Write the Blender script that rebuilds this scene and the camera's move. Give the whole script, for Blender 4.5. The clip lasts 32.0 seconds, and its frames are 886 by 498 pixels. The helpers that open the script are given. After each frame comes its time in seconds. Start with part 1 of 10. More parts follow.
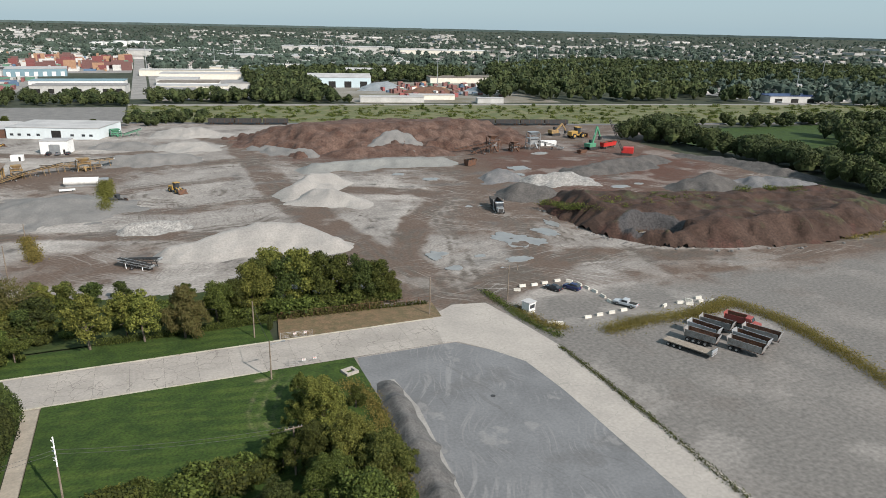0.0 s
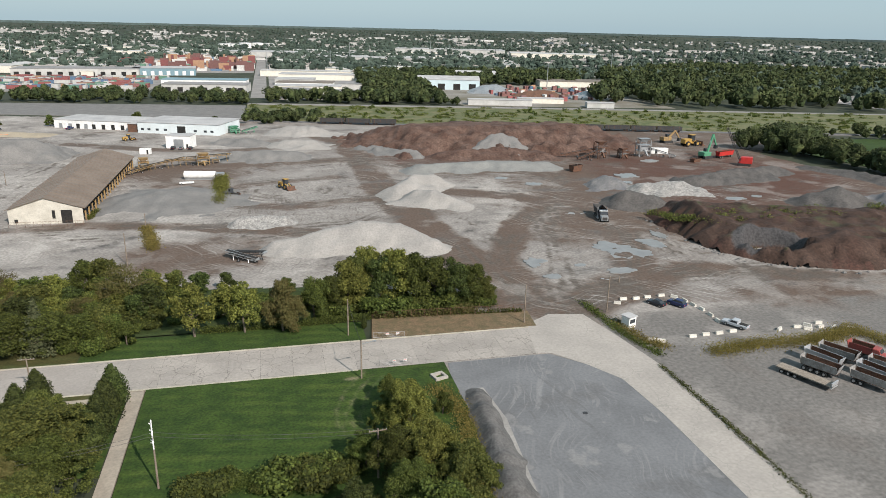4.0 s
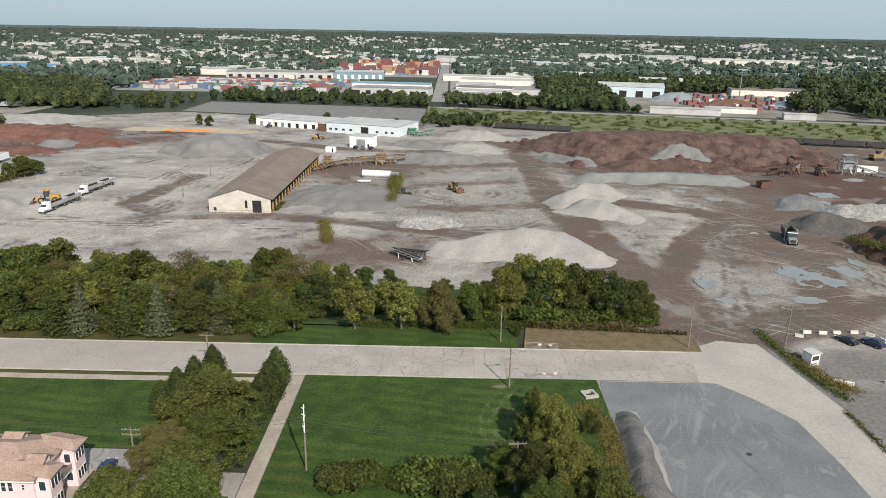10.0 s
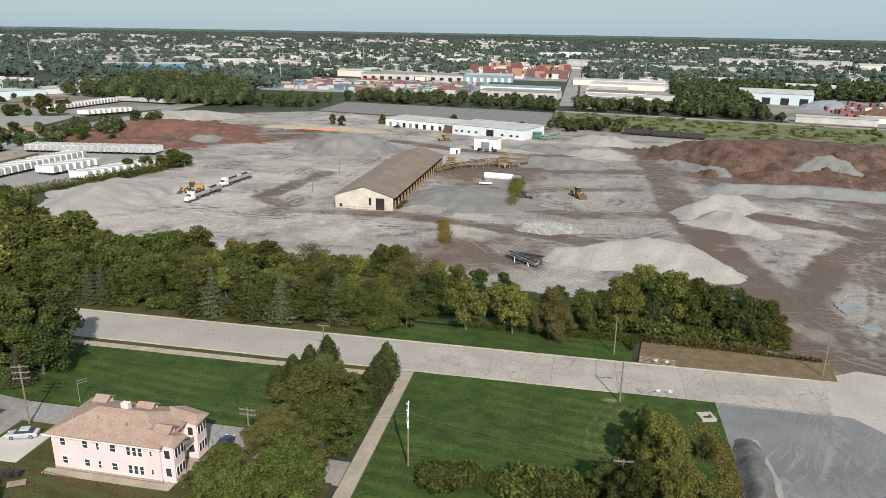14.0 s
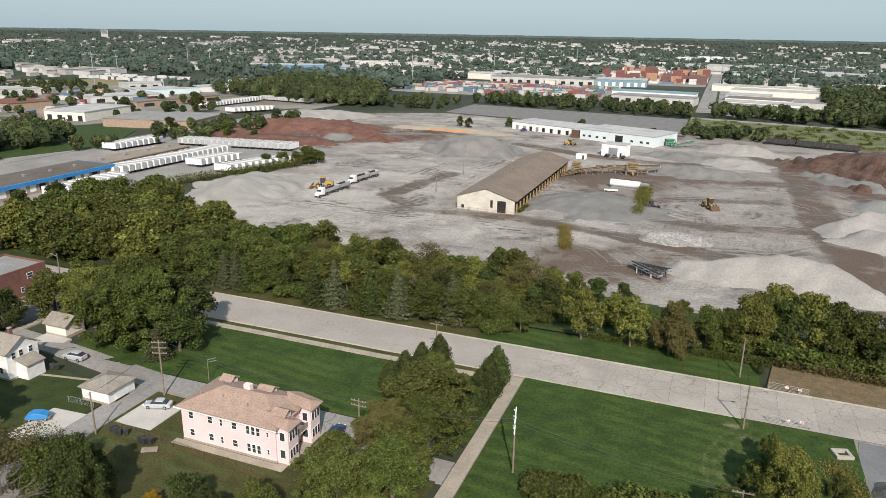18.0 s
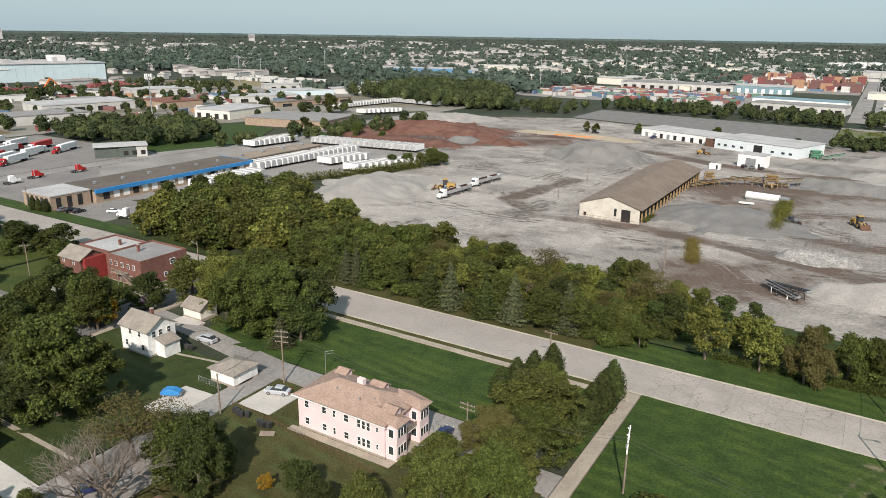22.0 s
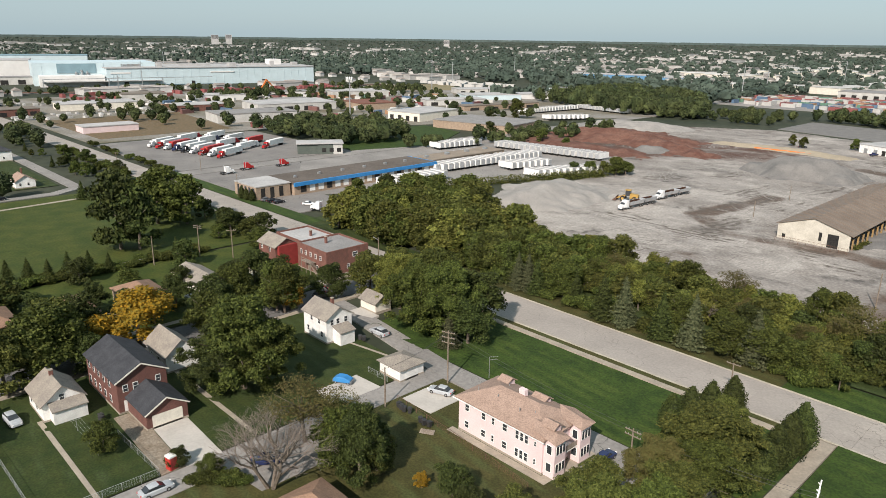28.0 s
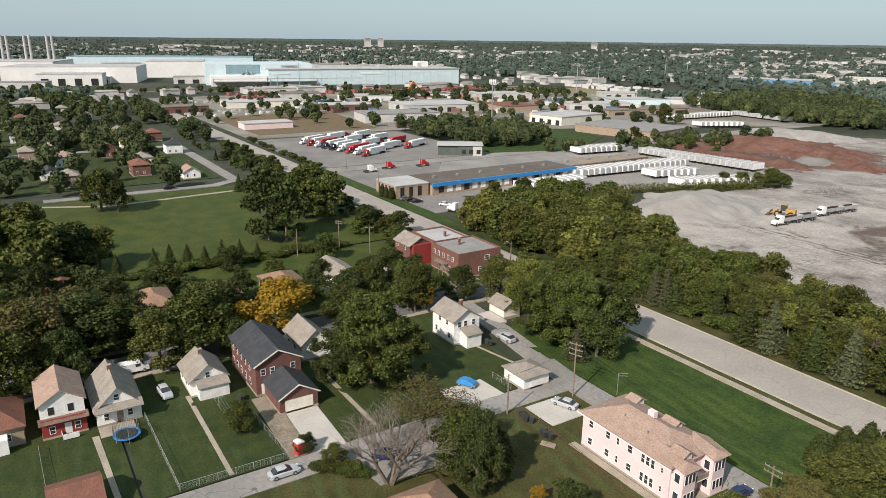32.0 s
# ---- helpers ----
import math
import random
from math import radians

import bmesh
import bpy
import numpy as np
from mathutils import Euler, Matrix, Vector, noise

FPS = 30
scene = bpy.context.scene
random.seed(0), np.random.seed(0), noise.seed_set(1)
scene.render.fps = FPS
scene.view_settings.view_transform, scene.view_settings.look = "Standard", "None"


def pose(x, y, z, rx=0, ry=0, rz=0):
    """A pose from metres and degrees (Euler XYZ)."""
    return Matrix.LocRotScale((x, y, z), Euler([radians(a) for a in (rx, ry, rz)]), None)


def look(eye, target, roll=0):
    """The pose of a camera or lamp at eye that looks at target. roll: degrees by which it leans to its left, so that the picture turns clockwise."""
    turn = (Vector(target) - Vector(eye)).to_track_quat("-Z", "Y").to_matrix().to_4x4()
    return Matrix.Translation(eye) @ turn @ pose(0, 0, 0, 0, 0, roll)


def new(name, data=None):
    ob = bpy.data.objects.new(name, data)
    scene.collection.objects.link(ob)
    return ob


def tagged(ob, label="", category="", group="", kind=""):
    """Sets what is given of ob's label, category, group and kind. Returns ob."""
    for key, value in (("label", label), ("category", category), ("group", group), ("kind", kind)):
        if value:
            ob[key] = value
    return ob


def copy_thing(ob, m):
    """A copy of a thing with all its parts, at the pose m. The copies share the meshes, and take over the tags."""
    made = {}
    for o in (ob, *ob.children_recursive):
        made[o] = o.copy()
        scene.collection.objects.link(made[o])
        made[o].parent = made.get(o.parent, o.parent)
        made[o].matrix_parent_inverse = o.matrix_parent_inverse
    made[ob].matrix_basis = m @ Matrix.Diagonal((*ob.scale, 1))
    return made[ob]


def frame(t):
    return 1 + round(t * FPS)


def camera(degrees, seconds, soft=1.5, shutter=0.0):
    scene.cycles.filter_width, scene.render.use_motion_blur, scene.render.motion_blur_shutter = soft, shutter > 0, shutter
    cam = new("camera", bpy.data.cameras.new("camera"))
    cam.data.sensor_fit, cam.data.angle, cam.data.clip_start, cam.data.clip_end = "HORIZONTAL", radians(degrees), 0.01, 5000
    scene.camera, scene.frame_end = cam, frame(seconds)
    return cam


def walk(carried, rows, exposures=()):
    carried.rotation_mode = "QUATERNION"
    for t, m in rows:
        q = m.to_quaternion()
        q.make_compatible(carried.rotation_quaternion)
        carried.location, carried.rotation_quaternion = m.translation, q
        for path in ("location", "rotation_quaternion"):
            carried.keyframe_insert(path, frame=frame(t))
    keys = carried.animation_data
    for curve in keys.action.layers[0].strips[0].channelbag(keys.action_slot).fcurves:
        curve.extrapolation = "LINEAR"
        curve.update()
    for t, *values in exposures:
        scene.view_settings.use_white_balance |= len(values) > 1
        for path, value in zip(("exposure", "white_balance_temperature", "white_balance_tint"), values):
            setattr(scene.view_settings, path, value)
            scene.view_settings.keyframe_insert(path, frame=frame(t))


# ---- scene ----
cam = camera(64.63, 32.0, soft=0.6)
ROWS = [
    (0.0, 0.00, 0.00, 63.00, -22.83, -17.71, 1.23),
    (0.5, 0.25, 0.30, 62.95, -21.73, -17.71, 1.30),
    (1.0, 0.49, 0.60, 62.90, -20.64, -17.70, 1.33),
    (1.5, 0.74, 0.90, 62.85, -19.53, -17.70, 1.34),
    (2.0, 0.99, 1.20, 62.80, -18.43, -17.68, 1.34),
    (2.5, 1.23, 1.50, 62.75, -17.32, -17.70, 1.37),
    (3.0, 1.48, 1.80, 62.70, -16.23, -17.68, 1.38),
    (3.5, 1.73, 2.09, 62.65, -15.18, -17.66, 1.34),
    (5.5, 2.64, 2.86, 62.61, -10.60, -17.60, 1.28),
    (6.0, 2.87, 3.02, 62.61, -9.41, -17.57, 1.23),
    (6.5, 3.09, 3.18, 62.61, -8.20, -17.57, 1.18),
    (7.0, 3.31, 3.33, 62.61, -6.96, -17.56, 1.16),
    (7.5, 3.54, 3.49, 62.61, -5.73, -17.55, 1.10),
    (8.0, 3.76, 3.65, 62.61, -4.49, -17.54, 1.04),
    (8.5, 3.93, 3.75, 62.58, -3.27, -17.54, 1.03),
    (9.0, 4.10, 3.85, 62.55, -2.03, -17.52, 1.02),
    (9.5, 4.27, 3.94, 62.52, -0.81, -17.50, 1.01),
    (10.0, 4.45, 4.04, 62.49, 0.39, -17.49, 1.00),
    (10.5, 4.62, 4.14, 62.45, 1.59, -17.47, 0.98),
    (11.0, 4.79, 4.24, 62.42, 2.86, -17.46, 0.98),
    (11.5, 4.96, 4.34, 62.39, 4.19, -17.45, 0.97),
    (12.0, 5.13, 4.44, 62.36, 5.51, -17.43, 0.93),
    (12.5, 5.26, 4.54, 62.33, 6.83, -17.42, 0.92),
    (13.0, 5.39, 4.64, 62.29, 8.16, -17.41, 0.92),
    (13.5, 5.52, 4.74, 62.26, 9.47, -17.40, 0.93),
    (14.0, 5.66, 4.84, 62.23, 10.74, -17.39, 0.94),
    (14.5, 5.79, 4.94, 62.19, 12.01, -17.37, 0.91),
    (16.5, 6.17, 5.35, 62.07, 17.13, -17.34, 0.88),
    (17.0, 6.17, 5.47, 62.05, 18.46, -17.33, 0.91),
    (17.5, 6.16, 5.59, 62.02, 19.77, -17.32, 0.91),
    (18.0, 6.15, 5.71, 62.00, 21.08, -17.30, 0.95),
    (18.5, 6.15, 5.83, 61.98, 21.84, -17.28, 0.95),
    (19.0, 6.14, 5.94, 61.96, 22.59, -17.28, 0.95),
    (19.5, 6.13, 6.06, 61.93, 24.02, -17.25, 0.94),
    (20.0, 6.12, 6.18, 61.91, 25.46, -17.23, 0.91),
    (20.5, 6.08, 6.34, 61.87, 26.91, -17.21, 0.90),
    (21.0, 6.03, 6.51, 61.83, 28.37, -17.19, 0.88),
    (21.5, 5.99, 6.67, 61.79, 29.80, -17.16, 0.86),
    (22.0, 5.95, 6.83, 61.75, 31.26, -17.13, 0.86),
    (22.5, 5.90, 7.00, 61.71, 31.74, -17.09, 0.84),
    (23.0, 5.86, 7.16, 61.66, 33.20, -17.04, 0.80),
    (23.5, 5.81, 7.32, 61.62, 34.66, -17.01, 0.78),
    (24.0, 5.77, 7.49, 61.58, 36.16, -16.99, 0.75),
    (24.5, 5.69, 7.65, 61.58, 37.63, -16.97, 0.75),
    (26.5, 5.38, 8.32, 61.59, 42.05, -16.92, 0.75),
    (27.0, 5.31, 8.48, 61.59, 43.39, -16.93, 0.77),
    (27.5, 5.23, 8.65, 61.59, 44.81, -16.93, 0.75),
    (28.0, 5.15, 8.82, 61.59, 46.25, -16.90, 0.74),
    (28.5, 5.08, 8.98, 61.61, 47.65, -16.90, 0.71),
    (29.0, 5.01, 9.15, 61.64, 49.09, -16.89, 0.69),
    (29.5, 4.93, 9.32, 61.66, 50.53, -16.92, 0.65),
    (30.0, 4.86, 9.48, 61.69, 51.97, -16.92, 0.62),
    (30.5, 4.78, 9.65, 61.71, 53.41, -16.90, 0.60),
    (31.0, 4.71, 9.82, 61.74, 54.86, -16.88, 0.57),
    (31.5, 4.64, 9.98, 61.76, 56.31, -16.85, 0.56),
    (32.0, 4.56, 10.15, 61.78, 57.75, -16.84, 0.62),
]
walk(cam, [(t, pose(x, y, z, 90 + pitch, 0, yaw) @ pose(0, 0, 0, 0, 0, roll)) for t, x, y, z, yaw, pitch, roll in ROWS],
     exposures=[(0.0, 0.01, 6450, 11), (7.0, 0.01, 6490, 11), (13.0, 0.01, 6540, 11), (19.0, 0.01, 6610, 12), (24.0, 0.01, 6690, 12), (32.0, 0.01, 6770, 13)])

# ---- light ----
SUN_TO = Vector((0.40, -0.90, 0.0)).normalized()          # towards the sun, on the plan
SUN_UP = radians(37)
world = bpy.data.worlds.new("world")
scene.world = world
world.use_nodes = True
wn, wl = world.node_tree.nodes, world.node_tree.links
sky = wn.new("ShaderNodeTexSky")
sky.sky_type, sky.sun_disc = "NISHITA", False
sky.sun_elevation, sky.sun_rotation = SUN_UP, math.atan2(SUN_TO.x, SUN_TO.y)
sky.altitude, sky.air_density, sky.dust_density, sky.ozone_density = 200, 1.0, 1.2, 2.0
haze = wn.new("ShaderNodeMix")
haze.data_type, haze.inputs["Factor"].default_value = "RGBA", 0.68
haze.inputs["B"].default_value = (5.55, 7.65, 8.7, 1)            # thin even haze over the clear sky
wl.new(sky.outputs["Color"], haze.inputs["A"])
wl.new(haze.outputs["Result"], wn["Background"].inputs["Color"])
wn["Background"].inputs["Strength"].default_value = 0.086
sun = new("sun", bpy.data.lights.new("sun", "SUN"))
sun.data.energy, sun.data.angle, sun.data.color = 5.9, radians(0.6), (1.0, 0.93, 0.86)
sun.matrix_world = look((0, 0, 300), Vector((0, 0, 300)) - Vector((*(SUN_TO * math.cos(SUN_UP)).xy, math.sin(SUN_UP))))

# ---- geometry helpers ----
rng = np.random.default_rng(7)


class Geo:
    """Vertices and faces of one mesh."""

    def __init__(self):
        self.v, self.f = [], []

    def add(self, verts, faces):
        n = len(self.v)
        self.v += [tuple(p) for p in verts]
        self.f += [tuple(i + n for i in q) for q in faces]
        return self

    def box(self, x0, y0, z0, x1, y1, z1):
        return self.add([(x, y, z) for z in (z0, z1) for x, y in ((x0, y0), (x1, y0), (x1, y1), (x0, y1))],
                        [(3, 2, 1, 0), (4, 5, 6, 7), (0, 1, 5, 4), (1, 2, 6, 5), (2, 3, 7, 6), (3, 0, 4, 7)])

    def beam(self, p, q, w, h=None):
        """A square bar from p to q."""
        p, q, h = Vector(p), Vector(q), h or w
        d = (q - p).normalized()
        a = d.cross(Vector((0, 0, 1)) if abs(d.z) < 0.95 else Vector((1, 0, 0))).normalized()
        b = a.cross(d)
        ring = [a * w / 2 * i + b * h / 2 * j for i, j in ((-1, -1), (1, -1), (1, 1), (-1, 1))]
        return self.add([p + r for r in ring] + [q + r for r in ring],
                        [(0, 1, 2, 3), (7, 6, 5, 4), (1, 0, 4, 5), (2, 1, 5, 6), (3, 2, 6, 7), (0, 3, 7, 4)])

    def cyl(self, p, q, r0, r1=None, n=10):
        """A round bar, tapering from p to q."""
        p, q, r1 = Vector(p), Vector(q), r0 if r1 is None else r1
        d = (q - p).normalized()
        a = d.cross(Vector((0, 0, 1)) if abs(d.z) < 0.95 else Vector((1, 0, 0))).normalized()
        b = d.cross(a)
        c = [(math.cos(2 * math.pi * i / n), math.sin(2 * math.pi * i / n)) for i in range(n)]
        return self.add([p + (a * x + b * y) * r0 for x, y in c] + [q + (a * x + b * y) * r1 for x, y in c],
                        [(i, (i + 1) % n, n + (i + 1) % n, n + i) for i in range(n)] + [tuple(range(n))[::-1], tuple(range(n, 2 * n))])

    def prism(self, shape, y0, y1):
        """A shape of (x, z) points drawn out along y."""
        n = len(shape)
        return self.add([(x, y0, z) for x, z in shape] + [(x, y1, z) for x, z in shape],
                        [tuple(range(n)), tuple(range(n, 2 * n))[::-1]] + [((i + 1) % n, i, n + i, n + (i + 1) % n) for i in range(n)])

    def slab(self, shape, z0, z1):
        """A shape of (x, y) points, counter-clockwise, drawn up from z0 to z1."""
        n = len(shape)
        return self.add([(x, y, z0) for x, y in shape] + [(x, y, z1) for x, y in shape],
                        [tuple(range(n))[::-1], tuple(range(n, 2 * n))] + [(i, (i + 1) % n, n + (i + 1) % n, n + i) for i in range(n)])

    def ball(self, c, r, n=8, m=5):
        rx, ry, rz = r if isinstance(r, tuple) else (r, r, r)
        vs = [(c[0], c[1], c[2] - rz)]
        for j in range(1, m):
            a = math.pi * j / m
            vs += [(c[0] + rx * math.sin(a) * math.cos(2 * math.pi * i / n), c[1] + ry * math.sin(a) * math.sin(2 * math.pi * i / n), c[2] - rz * math.cos(a)) for i in range(n)]
        vs.append((c[0], c[1], c[2] + rz))
        fs = [(0, 1 + (i + 1) % n, 1 + i) for i in range(n)]
        for j in range(m - 2):
            fs += [(1 + j * n + i, 1 + j * n + (i + 1) % n, 1 + (j + 1) * n + (i + 1) % n, 1 + (j + 1) * n + i) for i in range(n)]
        top = 1 + (m - 2) * n
        fs += [(top + i, top + (i + 1) % n, len(vs) - 1) for i in range(n)]
        return self.add(vs, fs)

    def mesh(self, name, material, smooth=False):
        me = bpy.data.meshes.new(name)
        me.from_pydata(self.v, [], self.f)
        me.materials.append(material)
        if smooth:
            me.polygons.foreach_set("use_smooth", [True] * len(me.polygons))
        me.update()
        return me


def arrays_mesh(name, verts, faces, material, smooth=False):
    """A mesh from arrays of vertices and of faces with one count of corners."""
    verts, faces = np.asarray(verts, np.float32), np.asarray(faces, np.int32)
    me = bpy.data.meshes.new(name)
    me.vertices.add(len(verts))
    me.vertices.foreach_set("co", verts.ravel())
    k = faces.shape[1]
    me.loops.add(faces.size)
    me.loops.foreach_set("vertex_index", faces.ravel())
    me.polygons.add(len(faces))
    me.polygons.foreach_set("loop_start", np.arange(0, faces.size, k, dtype=np.int32))
    me.materials.append(material)
    me.polygons.foreach_set("use_smooth", np.full(len(faces), smooth))
    me.update(calc_edges=True)
    me.validate()
    return me


def thing(name, label, category, x=0, y=0, z=0, rot=0, group="", kind=""):
    ob = new(name)
    ob.empty_display_size = 0.2
    ob.matrix_basis = pose(x, y, z, 0, 0, rot)
    return tagged(ob, label, category, group, kind)


def part(name, geo, material, parent, label="", smooth=False):
    ob = new(name, geo.mesh(name, material, smooth) if isinstance(geo, Geo) else geo)
    ob.parent = parent
    if label:
        ob["label"] = label
    return ob


def solid(name, geo, material, label, category, kind="", group="", smooth=False):
    ob = new(name, geo.mesh(name, material, smooth) if isinstance(geo, Geo) else geo)
    return tagged(ob, label, category, group, kind)


def fbm(x, y, scale, seed=0, octaves=4):
    """Smooth noise on arrays, about -1 to 1."""
    out, amp, tot = np.zeros_like(x, dtype=float), 1.0, 0.0
    for o in range(octaves):
        gx, gy = x / scale + 17.3 * seed + 5.1 * o, y / scale - 9.7 * seed + 3.3 * o
        ix, iy = np.floor(gx).astype(np.int64), np.floor(gy).astype(np.int64)
        fx, fy = gx - ix, gy - iy
        fx, fy = fx * fx * (3 - 2 * fx), fy * fy * (3 - 2 * fy)

        def h(a, b):
            n = (a * 374761393 + b * 668265263 + (seed + o) * 2147483) & 0xFFFFFFFF
            n = ((n ^ (n >> 13)) * 1274126177) & 0xFFFFFFFF
            return ((n ^ (n >> 16)) & 0xFFFF) / 32767.5 - 1

        out += amp * ((h(ix, iy) * (1 - fx) + h(ix + 1, iy) * fx) * (1 - fy) + (h(ix, iy + 1) * (1 - fx) + h(ix + 1, iy + 1) * fx) * fy)
        tot += amp
        amp, scale = amp / 2, scale / 2
    return out / tot * 1.6


def line_far(x, y, pts):
    """Distance from points to a broken line, and the way along it from 0 to 1."""
    best, along = np.full(np.shape(x), 1e9), np.zeros(np.shape(x))
    n = max(1, len(pts) - 1)
    for i in range(n):
        a, b = np.array(pts[i][:2], float), np.array(pts[min(i + 1, len(pts) - 1)][:2], float)
        d = b - a
        t = np.clip(((x - a[0]) * d[0] + (y - a[1]) * d[1]) / max(d @ d, 1e-9), 0, 1)
        r = np.hypot(x - a[0] - t * d[0], y - a[1] - t * d[1])
        along = np.where(r < best, (i + t) / n, along)
        best = np.minimum(best, r)
    return best, along


# ---- materials ----
def surf(name, a, b, big=6.0, small=0.4, rough=0.9, bump=0.0, rnd=0.0, metal=0.0, grain=0.35, attrs=(), island=False, cracks=None, local=False, streaks=(), where="", patches=()):
    """A surface of colour a, patched with b at a size of big metres and grained at small metres.
    attrs: (attribute, colour) pairs laid over it. rnd: how much one object differs from the next. cracks: (size, colour)."""
    m = bpy.data.materials.new(name)
    m.use_nodes = True
    n, l = m.node_tree.nodes, m.node_tree.links
    out = n["Principled BSDF"]
    pos = n.new("ShaderNodeTexCoord").outputs["Object"] if local else n.new("ShaderNodeNewGeometry").outputs["Position"]

    def tex(size, detail=3):
        t = n.new("ShaderNodeTexNoise")
        t.inputs["Scale"].default_value, t.inputs["Detail"].default_value = 1 / size, detail
        l.new(pos, t.inputs["Vector"])
        return t.outputs["Fac"]

    def ramp(fac, lo, hi):
        r = n.new("ShaderNodeMapRange")
        r.inputs["From Min"].default_value, r.inputs["From Max"].default_value = lo, hi
        l.new(fac, r.inputs["Value"])
        return r.outputs["Result"]

    def mix(fac, x, y, mode="MIX"):
        k = n.new("ShaderNodeMix")
        k.data_type, k.blend_type = "RGBA", mode
        for sock, val in ((k.inputs["Factor"], fac), (k.inputs["A"], x), (k.inputs["B"], y)):
            if isinstance(val, (int, float)):
                sock.default_value = val
            elif isinstance(val, tuple):
                sock.default_value = (*val, 1)
            else:
                l.new(val, sock)
        return k.outputs["Result"]

    col = mix(ramp(tex(big, 4), 0.35, 0.65), a, b)
    for key, c, size in attrs:
        at = n.new("ShaderNodeAttribute")
        at.attribute_name = key
        edge = n.new("ShaderNodeMath")
        edge.operation = "MULTIPLY_ADD"
        edge.use_clamp = True
        l.new(ramp(tex(size, 8), 0.33, 0.67), edge.inputs[0])
        edge.inputs[1].default_value = 0.9
        edge.inputs[2].default_value = -0.45
        both = n.new("ShaderNodeMath")
        both.operation = "ADD"
        l.new(edge.outputs[0], both.inputs[0])
        l.new(at.outputs["Fac"], both.inputs[1])
        gate = n.new("ShaderNodeMath")
        gate.operation, gate.use_clamp = "MULTIPLY", True
        l.new(ramp(both.outputs[0], 0.08, 0.72), gate.inputs[0])
        l.new(ramp(at.outputs["Fac"], 0.0, 0.35), gate.inputs[1])
        col = mix(gate.outputs[0], col, c)
    for angle, length, width, tint, much in streaks:        # scrapes and wheel marks: long thin noise
        mp = n.new("ShaderNodeMapping")
        mp.vector_type = "TEXTURE"
        mp.inputs["Rotation"].default_value = (0, 0, radians(angle))
        mp.inputs["Scale"].default_value = (length, width, 1)
        bend = n.new("ShaderNodeTexNoise")
        bend.inputs["Scale"].default_value = 0.035
        l.new(pos, bend.inputs["Vector"])
        wv = n.new("ShaderNodeVectorMath")
        wv.operation = "MULTIPLY_ADD"
        l.new(bend.outputs["Color"], wv.inputs[0])
        wv.inputs[1].default_value = (18, 18, 0)
        l.new(pos, wv.inputs[2])
        l.new(wv.outputs[0], mp.inputs["Vector"])
        st = n.new("ShaderNodeTexNoise")
        st.inputs["Scale"].default_value, st.inputs["Detail"].default_value = 1.0, 3
        l.new(mp.outputs["Vector"], st.inputs["Vector"])
        k = n.new("ShaderNodeMapRange")
        k.inputs["From Min"].default_value, k.inputs["From Max"].default_value, k.inputs["To Max"].default_value = 0.55, 0.63, much
        l.new(st.outputs["Fac"], k.inputs["Value"])
        part_of = k.outputs["Result"]
        masks = [ramp(tex(width * 17, 2), 0.44, 0.62)]
        if where:
            at = n.new("ShaderNodeAttribute")
            at.attribute_name = where
            masks.append(at.outputs["Fac"])
        for q in masks:
            both = n.new("ShaderNodeMath")
            both.operation = "MULTIPLY"
            l.new(part_of, both.inputs[0])
            l.new(q, both.inputs[1])
            part_of = both.outputs[0]
        col = mix(part_of, col, tint)
    for size, lo, hi, tint, much in patches:               # ragged patches of another tone
        k = n.new("ShaderNodeMapRange")
        k.inputs["From Min"].default_value, k.inputs["From Max"].default_value, k.inputs["To Max"].default_value = lo, hi, much
        l.new(tex(size, 8), k.inputs["Value"])
        col = mix(k.outputs["Result"], col, tint)
    fine = tex(small, 4)
    if grain:
        g = n.new("ShaderNodeMapRange")
        g.inputs["From Min"].default_value, g.inputs["From Max"].default_value = 0.25, 0.75
        g.inputs["To Min"].default_value, g.inputs["To Max"].default_value = 1 - grain, 1 + grain
        l.new(fine, g.inputs["Value"])
        col = mix(1.0, col, g.outputs["Result"], "MULTIPLY")
    if cracks:
        warp = n.new("ShaderNodeVectorMath")
        warp.operation = "MULTIPLY_ADD"
        wob = n.new("ShaderNodeTexNoise")
        wob.inputs["Scale"].default_value = 2.5 / cracks[0]
        l.new(pos, wob.inputs["Vector"])
        l.new(wob.outputs["Color"], warp.inputs[0])
        warp.inputs[1].default_value = (cracks[0] * 0.5,) * 3
        l.new(pos, warp.inputs[2])
        vo = n.new("ShaderNodeTexVoronoi")
        vo.feature, vo.inputs["Scale"].default_value = "DISTANCE_TO_EDGE", 1 / cracks[0]
        l.new(warp.outputs[0], vo.inputs["Vector"])
        thin = n.new("ShaderNodeMath")
        thin.operation = "LESS_THAN"
        l.new(vo.outputs["Distance"], thin.inputs[0])
        thin.inputs[1].default_value = 0.055 / cracks[0]
        keep = n.new("ShaderNodeMath")
        keep.operation, keep.use_clamp = "MULTIPLY", True
        l.new(thin.outputs[0], keep.inputs[0])
        l.new(ramp(tex(cracks[0] * 3), 0.38, 0.52), keep.inputs[1])
        col = mix(keep.outputs[0], col, cracks[1])
    if rnd or island:
        src = n.new("ShaderNodeNewGeometry").outputs["Random Per Island"] if island else n.new("ShaderNodeObjectInfo").outputs["Random"]
        hsv = n.new("ShaderNodeHueSaturation")
        v = n.new("ShaderNodeMapRange")
        v.inputs["To Min"].default_value, v.inputs["To Max"].default_value = 1 - rnd, 1 + rnd
        l.new(src, v.inputs["Value"])
        l.new(v.outputs["Result"], hsv.inputs["Value"])
        l.new(col, hsv.inputs["Color"])
        col = hsv.outputs["Color"]
